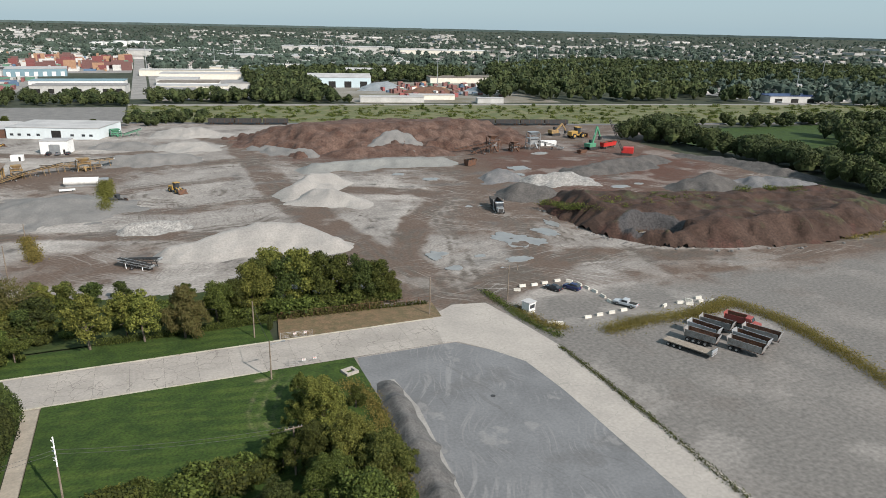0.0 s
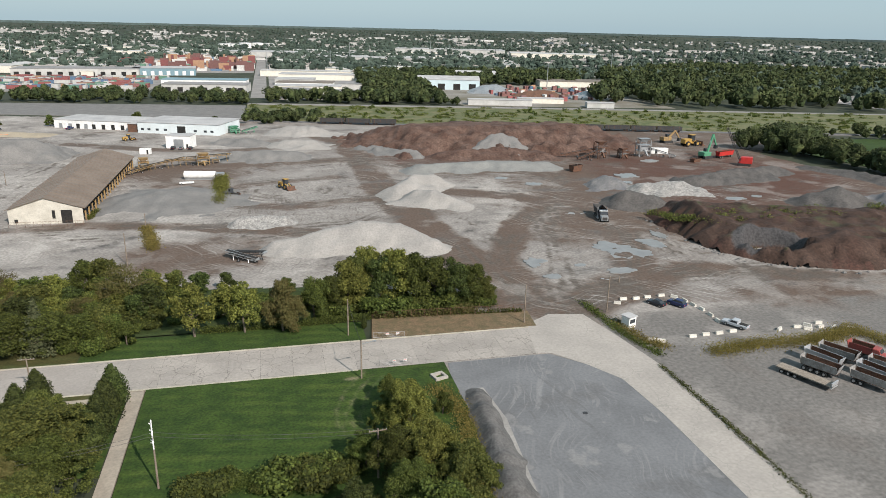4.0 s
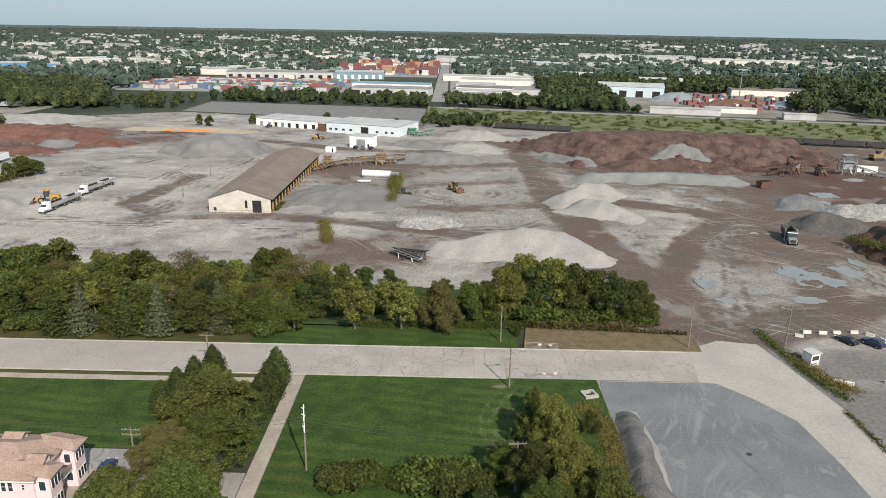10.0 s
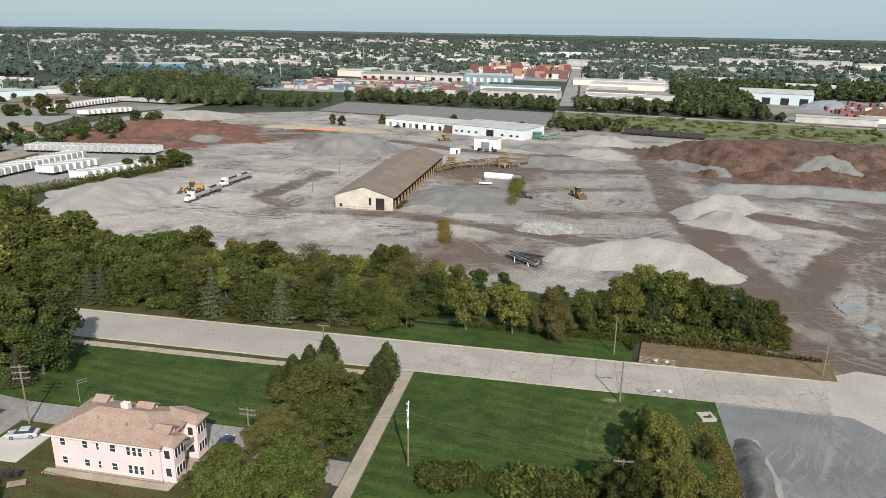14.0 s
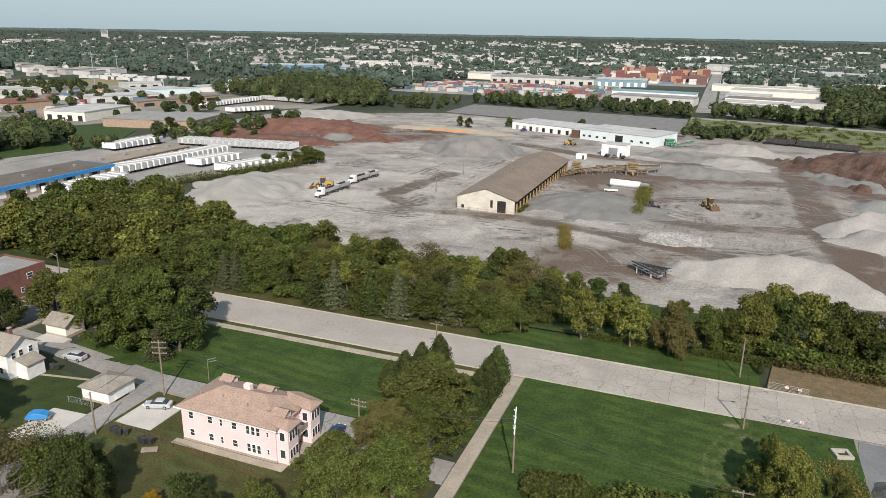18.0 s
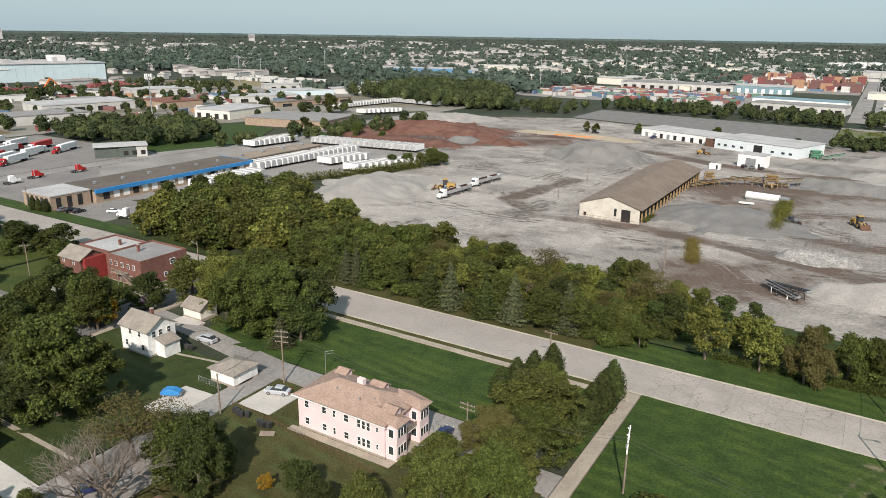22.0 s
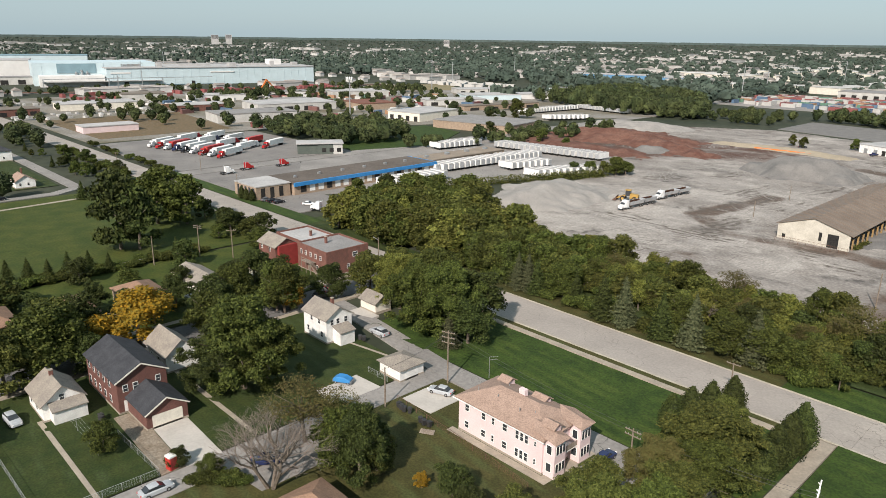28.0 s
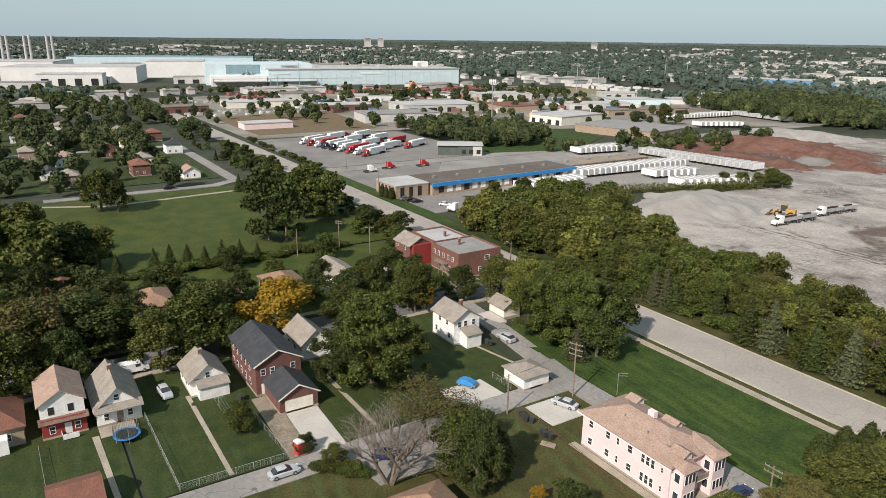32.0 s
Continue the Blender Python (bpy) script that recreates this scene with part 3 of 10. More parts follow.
def proto(kind):
    """The first tree of a kind, of which the others are copies; heights are about 10 m."""
    if kind in PROTO:
        return PROTO[kind]
    base, _, n = kind.partition(":")
    s = int(n or 0) * 7 + sum(map(ord, base))
    if base in ("green", "pale", "gold", "tan", "dark", "wgreen", "wpale", "wdark", "wtan", "wlime", "fgreen", "fpale", "fdark", "ftan", "flime", "lime"):
        few, fine = base[0] == "w", base[0] == "f"
        base = base[1:] if few or fine else base
        words = {"green": "full green leaves", "pale": "olive-yellow leaves", "gold": "golden autumn leaves", "lime": "sunlit yellow-green leaves", "tan": "browning thin leaves", "dark": "dense dark green leaves"}[base]
        mat = M["leaf" if base == "green" else "leaf_" + base]
        cr = crown_mesh("crown", mat, round_lobes(s, 10, 4.0, 0.0 if fine or few else 0.06, 58 if fine else 26, 0.62 if fine else 1.0), (25000 if fine else 3400 if few else 9000), (0.108 if fine else 0.27 if few else 0.175), s, 0.5)
        PROTO[kind] = make_tree("tree", "broad tree with " + words, cr, trunk_geo(s, 10, 0.28, 0.25, 4))
    elif base == "airy":
        cr = crown_mesh("crown", M["leaf_lime" if n != "2" else "leaf"], round_lobes(s, 10, 3.4, 0.13 if n != "2" else 0.34, 22), 4600, 0.2, s, 0.26)
        PROTO[kind] = make_tree("tree", "thin airy tree with " + ("olive-yellow leaves" if n != "2" else "green leaves high on the trunk"), cr, trunk_geo(s, 10, 0.22, 0.2, 3.2, 7))
    elif base == "tall":
        lobes = [(0.5 * math.sin(i * 2.1), 0.5 * math.cos(i * 1.7), 2.2 + i * 0.95, 1.5 - 0.09 * i) for i in range(9)]
        cr = crown_mesh("crown", M["leaf_dark"], lobes, 4200, 0.24, s, 0.5)
        PROTO[kind] = make_tree("tree", "narrow upright tree with dark leaves", cr, trunk_geo(s, 10, 0.2, 0.15, 1.2))
    elif base in ("spruce", "blue"):
        r = np.random.default_rng(s)
        m = 3600
        z = 10 * (1 - np.sqrt(r.random(m))) * 0.94 + 0.5
        a = r.uniform(0, 2 * np.pi, m)
        tier = 0.78 + 0.22 * np.cos(z * 2 * np.pi / 0.85)
        lean = 1 + 0.16 * np.sin(3 * a + s) + 0.12 * np.sin(5 * a + z * 1.3)
        w = (10.2 - z) * 0.25 * lean * tier * r.uniform(0.4, 1.12, m)
        d = np.stack([np.cos(a), np.sin(a), np.full(m, 0.35)], 1)
        v, f = leaf_cards(np.stack([w * np.cos(a), w * np.sin(a), z], 1), d, 0.2, r)
        cone = Geo().cyl((0, 0, 0.5), (0, 0, 9.6), 1.15, 0.05, 9)
        me = bpy.data.meshes.new("crown")
        me.from_pydata(np.r_[v, np.array(cone.v)].tolist(), [], [tuple(q) for q in f] + [tuple(i + len(v) for i in q) for q in cone.f])
        me.materials.append(M["leaf_dark"] if base == "spruce" else M["leaf_blue"])
        me.update()
        PROTO[kind] = make_tree("conifer", "pointed spruce with " + ("dark green" if base == "spruce" else "blue-grey") + " needles", me, Geo().cyl((0, 0, -0.2), (0, 0, 9.5), 0.2, 0.03, 7), "conifer")
    elif base == "cone":
        lobes = [(0.1 * math.sin(i * 2.4), 0.1 * math.cos(i * 2.4), 1.9 + i * 0.8, (2.75, 2.8, 2.7, 2.5, 2.2, 1.85, 1.45, 1.05, 0.65)[i] * 0.9) for i in range(9)]
        cr = crown_mesh("crown", M["leaf_dark"], lobes, 6000, 0.17, s, 0.9)
        PROTO[kind] = make_tree("conifer", "dense dark egg-shaped evergreen tree", cr, Geo().cyl((0, 0, -0.2), (0, 0, 5), 0.25, 0.1, 7), "conifer")
    elif base == "twiggy":
        cr = crown_mesh("crown", M["leaf_tan"], round_lobes(s, 10, 4.2, 0.2, 26), 3600, 0.12, s, 0)
        PROTO[kind] = make_tree("tree", "half-bare tree with thin brown leaves", cr, trunk_geo(s, 10, 0.26, 0.25, 4.6, 16))
    elif base == "bush":
        lobes = [(1.0 * math.sin(i * 2.4) * (i > 0), 1.0 * math.cos(i * 2.4) * (i > 0), 0.8 + 0.25 * (i % 3), 0.85) for i in range(7)]
        cr = crown_mesh("crown", M["leaf"], lobes, 1900, 0.15, s, 0.6)
        PROTO[kind] = make_tree("bush", "rounded bush with dense green leaves", cr, Geo().cyl((0, 0, -0.1), (0, 0, 1), 0.08, 0.03, 6), "bush")
    elif base == "bare":
        r = random.Random(s)
        g, tw = Geo(), Geo()

        def grow(p, d, length, rad, depth):
            q = p + d * length
            (g if depth < 2 else tw).cyl(p, q, rad, rad * 0.62, 5 if depth < 3 else 3)
            if depth < 6:
                for _ in range(3 if depth < 4 else 2):
                    e = (d + Vector((r.uniform(-1, 1), r.uniform(-1, 1), r.uniform(-.4, .7))) * 0.85).normalized()
                    grow(p.lerp(q, r.uniform(.6, 1)), e, length * r.uniform(.6, .84), rad * 0.56, depth + 1)

        for lean in ((0.12, 0.05), (-0.14, 0.1), (0.02, -0.16)):
            grow(Vector((lean[0], lean[1], -0.2)), Vector((lean[0] * 2.2, lean[1] * 2.2, 1)).normalized(), 3.1, 0.2, 0)
        t = thing("tree", "leafless grey tree with a fine web of branches", "tree", 0, 0, -500)
        part("trunk", g, M["bark"], t)
        part("branch_web", tw, M["twig"], t)
        PROTO[kind] = t
    return PROTO[kind]


USED = set()


def plant(kind, x, y, height, wide=1.0, z=0.0, label="", group=""):
    """A tree of a kind, height metres high, wide times as broad as the first."""
    if math.hypot(x + 10, y - 70) > 150 and kind.partition(":")[0] in ("green", "pale", "dark", "tan"):
        kind = "w" + kind                                  # fewer leaves on trees far off
    p = proto(kind)
    s = height / (2.0 if kind.startswith("bush") else 10.0)
    m = pose(x, y, z, 0, 0, (x * 37 + y * 91) % 360) @ Matrix.Diagonal((s * wide, s * wide, s, 1))
    if kind not in USED:
        USED.add(kind)
        p.matrix_basis = m
        ob = p
    else:
        ob = copy_thing(p, m)
        ob.scale = (s * wide, s * wide, s)
    return tagged(ob, label, group=group)


def grove(name, label, rows):
    """A stand of trees too dense to tell apart, joined by kind. rows: kind, x, y, height, width."""
    for kind in dict.fromkeys(r[0] for r in rows):
        p = proto(kind)
        for ob in p.children:
            me = ob.data
            co = np.empty(len(me.vertices) * 3)
            me.vertices.foreach_get("co", co)
            co = co.reshape(-1, 3)
            me.calc_loop_triangles()
            tri = np.empty(len(me.loop_triangles) * 3, np.int32)
            me.loop_triangles.foreach_get("vertices", tri)
            vs, fs = [], []
            for k, (q, x, y, h, w) in enumerate([r for r in rows if r[0] == kind]):
                a, s = x * 37 + y * 91, h / 10
                rot = np.array([[math.cos(a), -math.sin(a), 0], [math.sin(a), math.cos(a), 0], [0, 0, 1]])
                vs.append(co @ rot.T * (s * w, s * w, s) + (x, y, 0))
                fs.append(tri.reshape(-1, 3) + k * len(co))
            n = "tree_trunks" if ob.name.startswith("trunk") else name
            tagged(new(n, arrays_mesh(n, np.concatenate(vs), np.concatenate(fs), me.materials[0])), label if n == name else "brown trunks inside the dense wood", "trees", kind="stuff")
        if kind not in USED:
            for ob in list(p.children):
                bpy.data.objects.remove(ob)
            bpy.data.objects.remove(p)
            del PROTO[kind]


# ---- ground ----
def ring_ground():
    """The land: one sheet out to the horizon, which lifts a little where the far woods stand."""
    radii = np.r_[0, 60, 120, 200, 300, 420, 560, 720, 900, 1100, 1350, 1650, 2000, 2400, 2800, 3200, 3600, 3900, 4200, 4450, 4700]
    n = 96
    ang = np.linspace(0, 2 * np.pi, n, endpoint=False)
    v = [(0.0, 0.0, -0.25)]
    for r in radii[1:]:
        z = -0.25 + 30 * max(0.0, (r - 2300) / 2400) ** 1.6
        v += [(r * np.cos(a), r * np.sin(a), z) for a in ang]
    f = [(0, 1 + i, 1 + (i + 1) % n, 1 + (i + 1) % n) for i in range(n)]
    me = Geo()
    me.v = v
    me.f = [(0, 1 + i, 1 + (i + 1) % n) for i in range(n)]
    for k in range(len(radii) - 2):
        a, b = 1 + k * n, 1 + (k + 1) * n
        me.f += [(a + i, b + i, b + (i + 1) % n, a + (i + 1) % n) for i in range(n)]
    return me


solid("ground", ring_ground(), M["land"], "green and brown land that runs out to the horizon", "ground", "structure", smooth=True)


def sheet(name, x0, y0, x1, y1, step, height, material, label, keep=None, attrs=None, kind="structure", category="ground"):
    """A sheet of ground on a grid, with its height and its patches from arrays."""
    xs, ys = np.arange(x0, x1 + step / 2, step), np.arange(y0, y1 + step / 2, step)
    gx, gy = np.meshgrid(xs, ys)
    z = height(gx, gy)
    w = len(xs)
    i = (np.arange(len(ys) - 1)[:, None] * w + np.arange(w - 1)[None]).ravel()
    faces = np.stack([i, i + 1, i + w + 1, i + w], 1)
    if keep is not None:
        k = keep(gx, gy).ravel()
        faces = faces[k[faces].all(1)]
    used, back = np.unique(faces, return_inverse=True)
    verts = np.stack([gx.ravel(), gy.ravel(), z.ravel()], 1)[used]
    me = arrays_mesh(name, verts, back.reshape(faces.shape), material, True)
    for key, fn in (attrs or {}).items():
        at = me.attributes.new(key, "FLOAT", "POINT")
        at.data.foreach_set("value", np.clip(fn(verts[:, 0], verts[:, 1]), 0, 1).astype(np.float32))
    return tagged(new(name, me), label, category, kind=kind)


def inside(x, y, pts):
    hit = np.zeros(np.shape(x), bool)
    for (ax, ay), (bx, by) in zip(pts, pts[1:] + pts[:1]):
        if ay != by:
            hit ^= ((ay > y) != (by > y)) & (x < (bx - ax) * (y - ay) / (by - ay) + ax)
    return hit


SITE = [(-30, 20), (300, 20), (300, 150), (258, 172), (266, 265), (262, 330), (330, 400), (240, 415), (60, 470), (-14, 492), (-195, 530), (-300, 470), (-300, 345), (-215, 341), (-181, 288), (-176, 205), (-140, 176), (-105, 172), (-30, 172), (50, 140), (0, 134), (-20, 130)]
HAUL = [(66, 138), (58, 150), (52, 197), (45, 270), (44, 379), (20, 450)]
TRACKS = [([(52, 200), (20, 214), (-30, 232), (-56, 236), (-90, 232), (-112, 250), (-104, 300)], 4.5), ([(66, 140), (110, 165), (175, 142), (250, 150)], 6),
          ([(45, 275), (95, 255), (118, 215), (100, 170), (70, 140)], 6), ([(44, 330), (100, 305), (150, 290)], 6), ([(30, 300), (-8, 290), (-30, 262), (8, 250), (44, 262)], 4),
          ([(-50, 330), (-20, 335), (40, 340)], 7), ([(-100, 400), (-60, 380), (-20, 372), (40, 385)], 5), ([(60, 150), (64, 180), (80, 215), (100, 240)], 5)]


def site_dirt(x, y):
    d, _ = line_far(x, y, HAUL)
    v = 1.15 * np.exp(-(d / 8.0) ** 4)
    for pts, w in TRACKS:
        d, _ = line_far(x, y, pts)
        v = np.maximum(v, 0.9 * np.exp(-(d / (w * 1.1)) ** 4))
    v = np.maximum(v, 0.62 * np.exp(-(((x + 35) / 26) ** 2 + ((y - 300) / 45) ** 2) ** 2))
    v = np.maximum(v, 0.7 * np.exp(-((x + 18) / 20) ** 4 - ((y - 200) / 18) ** 4))
    v = np.maximum(v, 1.45 / (1 + np.exp(-(x - 126 + 0.25 * (330 - y)) / 8)) / (1 + np.exp(-(y - 196) / 8)))
    v = np.maximum(v, 0.62 * np.exp(-((y - 141) / 13) ** 4) / (1 + np.exp(-(x - 112) / 9)))
    v = np.maximum(v, 0.55 * np.exp(-((x - 120) / 90) ** 4 - ((y - 330) / 40) ** 4))
    calm = 0.35 * np.exp(-((x + 125) / 45) ** 4 - ((y - 250) / 60) ** 4)
    return v + 0.4 * fbm(x, y * 1.5, 30, 3) * (y > 140) + 0.14 * fbm(x, y, 9, 13) * (y > 140) + 0.12 * fbm(x, y, 30, 14) * (y < 140) - 0.04 - calm


def site_rust(x, y):
    v = 1.0 * np.exp(-((x + 238) / 62) ** 4 - ((y - 398) / 46) ** 4)
    v = np.maximum(v, 0.55 * np.exp(-((x + 150) / 40) ** 4 - ((y - 395) / 26) ** 4))
    v = np.maximum(v, 0.85 * np.exp(-((x - 200) / 62) ** 4 - ((y - 275) / 62) ** 4))
    v = np.maximum(v, 0.6 * np.exp(-((x - 120) / 70) ** 4 - ((y - 345) / 26) ** 4))
    v = np.maximum(v, 0.6 * np.exp(-((x + 165) / 30) ** 4 - ((y - 425) / 14) ** 4))
    return v + 0.25 * fbm(x, y, 26, 5) * (v > 0.2) - 0.05


def site_pale(x, y):
    v = 0.35 * fbm(x, y * 1.6, 18, 9) * (y > 138) + 0.2 / (1 + np.exp((x + 10) / 14))
    v = np.maximum(v, 0.5 * np.exp(-((x - 86) / 26) ** 4 - ((y - 262) / 26) ** 4) + 0.4 * fbm(x, y, 12, 2) - 0.1)
    v = np.maximum(v, (0.42 + 0.45 * fbm(x, y, 22, 6)) * np.exp(-((x + 118) / 55) ** 4 - ((y - 245) / 70) ** 4))
    v = np.maximum(v, (0.3 + 0.5 * fbm(x, y, 15, 7)) * np.exp(-((x - 100) / 30) ** 4 - ((y - 235) / 60) ** 4))
    d, _ = line_far(x, y, [(-165, 250), (-110, 238), (-80, 233), (0, 238)])
    v = np.maximum(v, 0.4 * np.exp(-(d / 4) ** 2))
    v = np.maximum(v, 0.45 * np.exp(-((x - 66) / 9) ** 4 - ((y - 141) / 8) ** 4))
    return v


def site_damp(x, y):
    return 0.62 * fbm(x, y * 1.4, 12, 21) * (y > 140) - 0.14


RUTS = [([(70, 150), (84, 190), (96, 230), (110, 262), (128, 285)], 3), ([(66, 148), (100, 160), (150, 158), (210, 142), (290, 148)], 4), ([(62, 150), (70, 190), (62, 225), (44, 250)], 3), ([(130, 150), (120, 180), (112, 215), (118, 250)], 3),
        ([(-150, 232), (-110, 226), (-70, 222), (-20, 216), (40, 206)], 3), ([(-110, 236), (-118, 270), (-112, 320), (-100, 380), (-60, 420)], 3), ([(-90, 232), (-100, 262), (-92, 320), (-84, 372)], 4), ([(-160, 300), (-140, 330), (-120, 400), (-90, 440)], 3),
        ([(-10, 210), (0, 222), (30, 226), (46, 240)], 2), ([(46, 300), (90, 292), (140, 285)], 3), ([(50, 340), (84, 326), (150, 316), (215, 300)], 4), ([(150, 270), (200, 256), (256, 230)], 4), ([(20, 300), (40, 318), (44, 350)], 3), ([(-30, 345), (10, 330), (44, 322)], 3), ([(84, 60), (96, 90), (90, 108), (82, 118)], 3), ([(-240, 372), (-200, 400), (-150, 410)], 3)]


def site_ruts(x, y):
    """Wheel ruts: pairs of thin lines that follow the ways of the trucks."""
    v = np.zeros_like(x)
    wob = 2.2 * fbm(x, y, 20, 41)
    for i, (pts, n) in enumerate(RUTS + [(p, 3) for p, _ in TRACKS] + [(HAUL, 4)]):
        d, _ = line_far(x, y, pts)
        d = d + wob
        v = np.maximum(v, (0.42 + 0.4 * np.cos(d * 2 * np.pi / 3.1 + i)) * np.exp(-(d / (1.9 * n)) ** 4))
    ring = np.hypot((x - 8) / 1.2, y - 278)
    rib = 0.5 + 0.5 * np.cos(ring * 2 * np.pi / 3.4)
    v = np.maximum(v, 0.75 * rib * np.exp(-((ring - 16) / 9) ** 4))
    lot = np.exp(-((x - 79) / 5) ** 4 - ((y - 72) / 26) ** 4) * (0.5 + 0.5 * np.cos((x * 0.45 + y) * 2 * np.pi / 3.2 + 2 * fbm(x, y, 8, 6)))
    v = np.maximum(v, 0.5 * lot)
    return v * np.clip(0.62 + 1.0 * fbm(x, y, 11, 43), 0, 1) - 0.08


def site_high(x, y):
    return np.maximum(0.16 * fbm(x, y, 24, 4) * np.clip((y - 140) / 20, 0, 1) + 0.11 * fbm(x, y, 4, 8, 2) * np.clip((y - 134) / 8, 0.1, 1) - 0.02, -0.19)


sheet("site_ground", -304, 18, 334, 534, 1.4, site_high, M["gravel"], "grey gravel yard streaked with brown wheel tracks and pale dust",
      lambda x, y: inside(x, y, SITE) & ~((x < 31) & (y < 134)), {"dirt": site_dirt, "rust": site_rust, "pale": site_pale, "damp": site_damp, "ruts": site_ruts, "lot": lambda x, y: 0.62 * (x > 72) * np.clip((140 - y) / 8, 0, 1) + 0.2 * fbm(x, y, 16, 52) * (y < 138), "worked": lambda x, y: np.clip((y - 134) / 12, 0, 1) * np.clip(0.55 + 0.9 * fbm(x, y, 38, 51), 0, 1)})


def flat(name, pts, z, material, label, category="ground", low=-0.3, kind="structure"):
    return solid(name, Geo().slab(pts, low, z), material, label, category, kind)


def rect(x0, y0, x1, y1):
    return [(x0, y0), (x1, y0), (x1, y1), (x0, y1)]


# roads: the concrete road, with panels, the dusty side road and the paved yard
road = flat("road", rect(-134, 122.4, 58, 134.8), 0.0, M["dark"], "pale cracked concrete road with tarred joints", "road")
panel_meshes = {}
for i in range(32):
    for j in range(3):
        if "p" not in panel_meshes:
            panel_meshes["p"] = Geo().box(0.0, 0.0, -0.1, 5.97, 4.11, 0.05).mesh("panel", M["concrete"])
            panel_meshes["w"] = Geo().box(0.0, 0.0, -0.1, 5.985, 4.125, 0.05).mesh("panel", M["conc_plain"])
        ob = new("panel", panel_meshes["p" if i > 16 else "w"])
        ob.location = (-134 + 6.0 * i + 0.03, 122.4 + 4.133 * j + 0.03, 0.0)
        ob.parent = road
flat("junction", [(52, 122.4), (55, 122.0), (60, 116), (64.2, 109), (65.2, 96), (65, 60), (64.6, -40), (73.6, -40), (74, 91), (74.4, 113), (72.5, 126), (70, 139.5), (62, 141), (55, 136.5)], 0.06, M["conc_dusty"], "dusty pale concrete side road that opens into the yard gate", "road")
flat("paved_yard", [(30, -40), (64.6, -40), (65, 60), (65.2, 96), (64.2, 109), (60, 116), (54.5, 121.8), (33.5, 121.8), (31.5, 108)], 0.04, M["asphalt"], "smooth grey-blue asphalt yard dusted with stone powder", "pavement")
flat("road_west", rect(-760, 122.4, -134.2, 134.0), 0.05, M["concrete"], "grey asphalt street that runs past the truck yards", "road")
flat("side_street", rect(-137, -160, -128, 122.2), 0.02, M["tar"], "dark tree-shaded residential street", "road")
flat("cross_street", rect(-311, 134.2, -300, 560), 0.02, M["lot"], "grey street between the truck yards", "road")
flat("park_drive", [(-420, 93), (-306, 93), (-300, 84), (-300, 20), (-295, 20), (-295, 86), (-303, 98), (-420, 98)], 0.03, M["lot"], "narrow grey street that curves beside the park", "road")
flat("far_street", rect(-12.5, 640, 1.5, 1700), 0.1, M["lot"], "straight grey street that runs to the far warehouses", "road")
flat("field_road", [(-14, 588), (160, 557), (640, 458), (640, 466), (160, 566), (-14, 597)], 0.1, M["lot"], "pale road along the far side of the field", "road")

for name, y0, y1, x1 in (("kerb_south", 121.95, 122.38, 18.0), ("kerb_north", 134.82, 135.2, 55.0)):
    kb = flat(name, rect(-134, y0, x1, y1), 0.0, M["sidewalk"], "pale worn concrete kerb along the road", "kerb")
    stone = None
    for i in range(int((x1 + 134) / 3.0)):
        stone = stone or Geo().box(0.02, 0.0, -0.1, 2.98, y1 - y0, 0.14).mesh("kerb_stone", surf("kerb_concrete", (0.42, 0.385, 0.31), (0.35, 0.315, 0.25), big=2, small=0.3, grain=0.2, rnd=0.1))
        ob = new("kerb_stone", stone)
        ob.location = (-134 + 3.0 * i, y0, 0.0)
        ob.parent = kb

# lawns
def stripes(x, y):
    return 0.42 * np.sin((y + 0.15 * x + 0.8 * fbm(x, y, 12, 61)) * 2 * np.pi / 3.2) + 0.5 * fbm(x, y, 6, 62)


def worn(x, y):
    v = np.zeros_like(x)
    for pts in ([(17, 121), (13, 115), (10, 107), (12, 98)], [(18.6, 120), (14.8, 114), (12, 106.6), (14, 98)], [(20, 119), (16.6, 113), (14, 105), (16, 99)]):
        d, _ = line_far(x, y, pts)
        v = np.maximum(v, 0.24 * np.exp(-(d / 0.45) ** 2))
    return np.maximum(v, 0.9 * np.exp(-((x - 14.5) / 1.4) ** 2 - ((y - 119) / 0.7) ** 2))


def lawn(name, pts, z, label, mat=None):
    xs, ys = [p[0] for p in pts], [p[1] for p in pts]
    return sheet(name, min(xs), min(ys), max(xs), max(ys), 0.8, lambda x, y: z + 0.05 * fbm(x, y, 6, 2), mat or M["lawn"], label,
                 lambda x, y: inside(x, y, [(a, b) for a, b in pts]), {"stripe": stripes, "bare": worn}, category="lawn")


lawn("lawn_east", rect(-21.6, 55, 33.2, 122.2), 0.08, "mown green lawn with faint tyre tracks")
lawn("lawn_west", rect(-110, 97.0, -24.4, 119.0), 0.08, "mown striped green lawn beside the road")
lawn("verge_south", rect(-128, 120.4, -24.4, 122.2), 0.05, "narrow dry verge between walk and road", M["lawn_olive"])
lawn("verge_north", [(-128, 135.2), (-36, 135.2), (-36, 145), (-128, 145)], 0.05, "dry olive verge under the roadside trees", M["lawn_olive"])
lawn("verge_north_east", [(-35.8, 135.2), (20, 135.2), (20, 145), (-35.8, 145)], 0.05, "mown green verge before the hedge")
lawn("house_lawn", [(-127, 20), (-86, 20), (-86, 91), (-127, 91)], 0.05, "back gardens of rough green grass", M["lawn_rough_shaded"])
lawn("apartment_lawn", [(-80.5, 20), (-24.6, 20), (-24.6, 91.6), (-80.5, 91.6)], 0.05, "patchy olive grass behind the pink apartment house", M["lawn_olive"])
lawn("gardens_south", [(-127, -60), (-24, -60), (-24, 19.6), (-127, 19.6)], 0.04, "green back gardens", M["lawn_rough_shaded"])
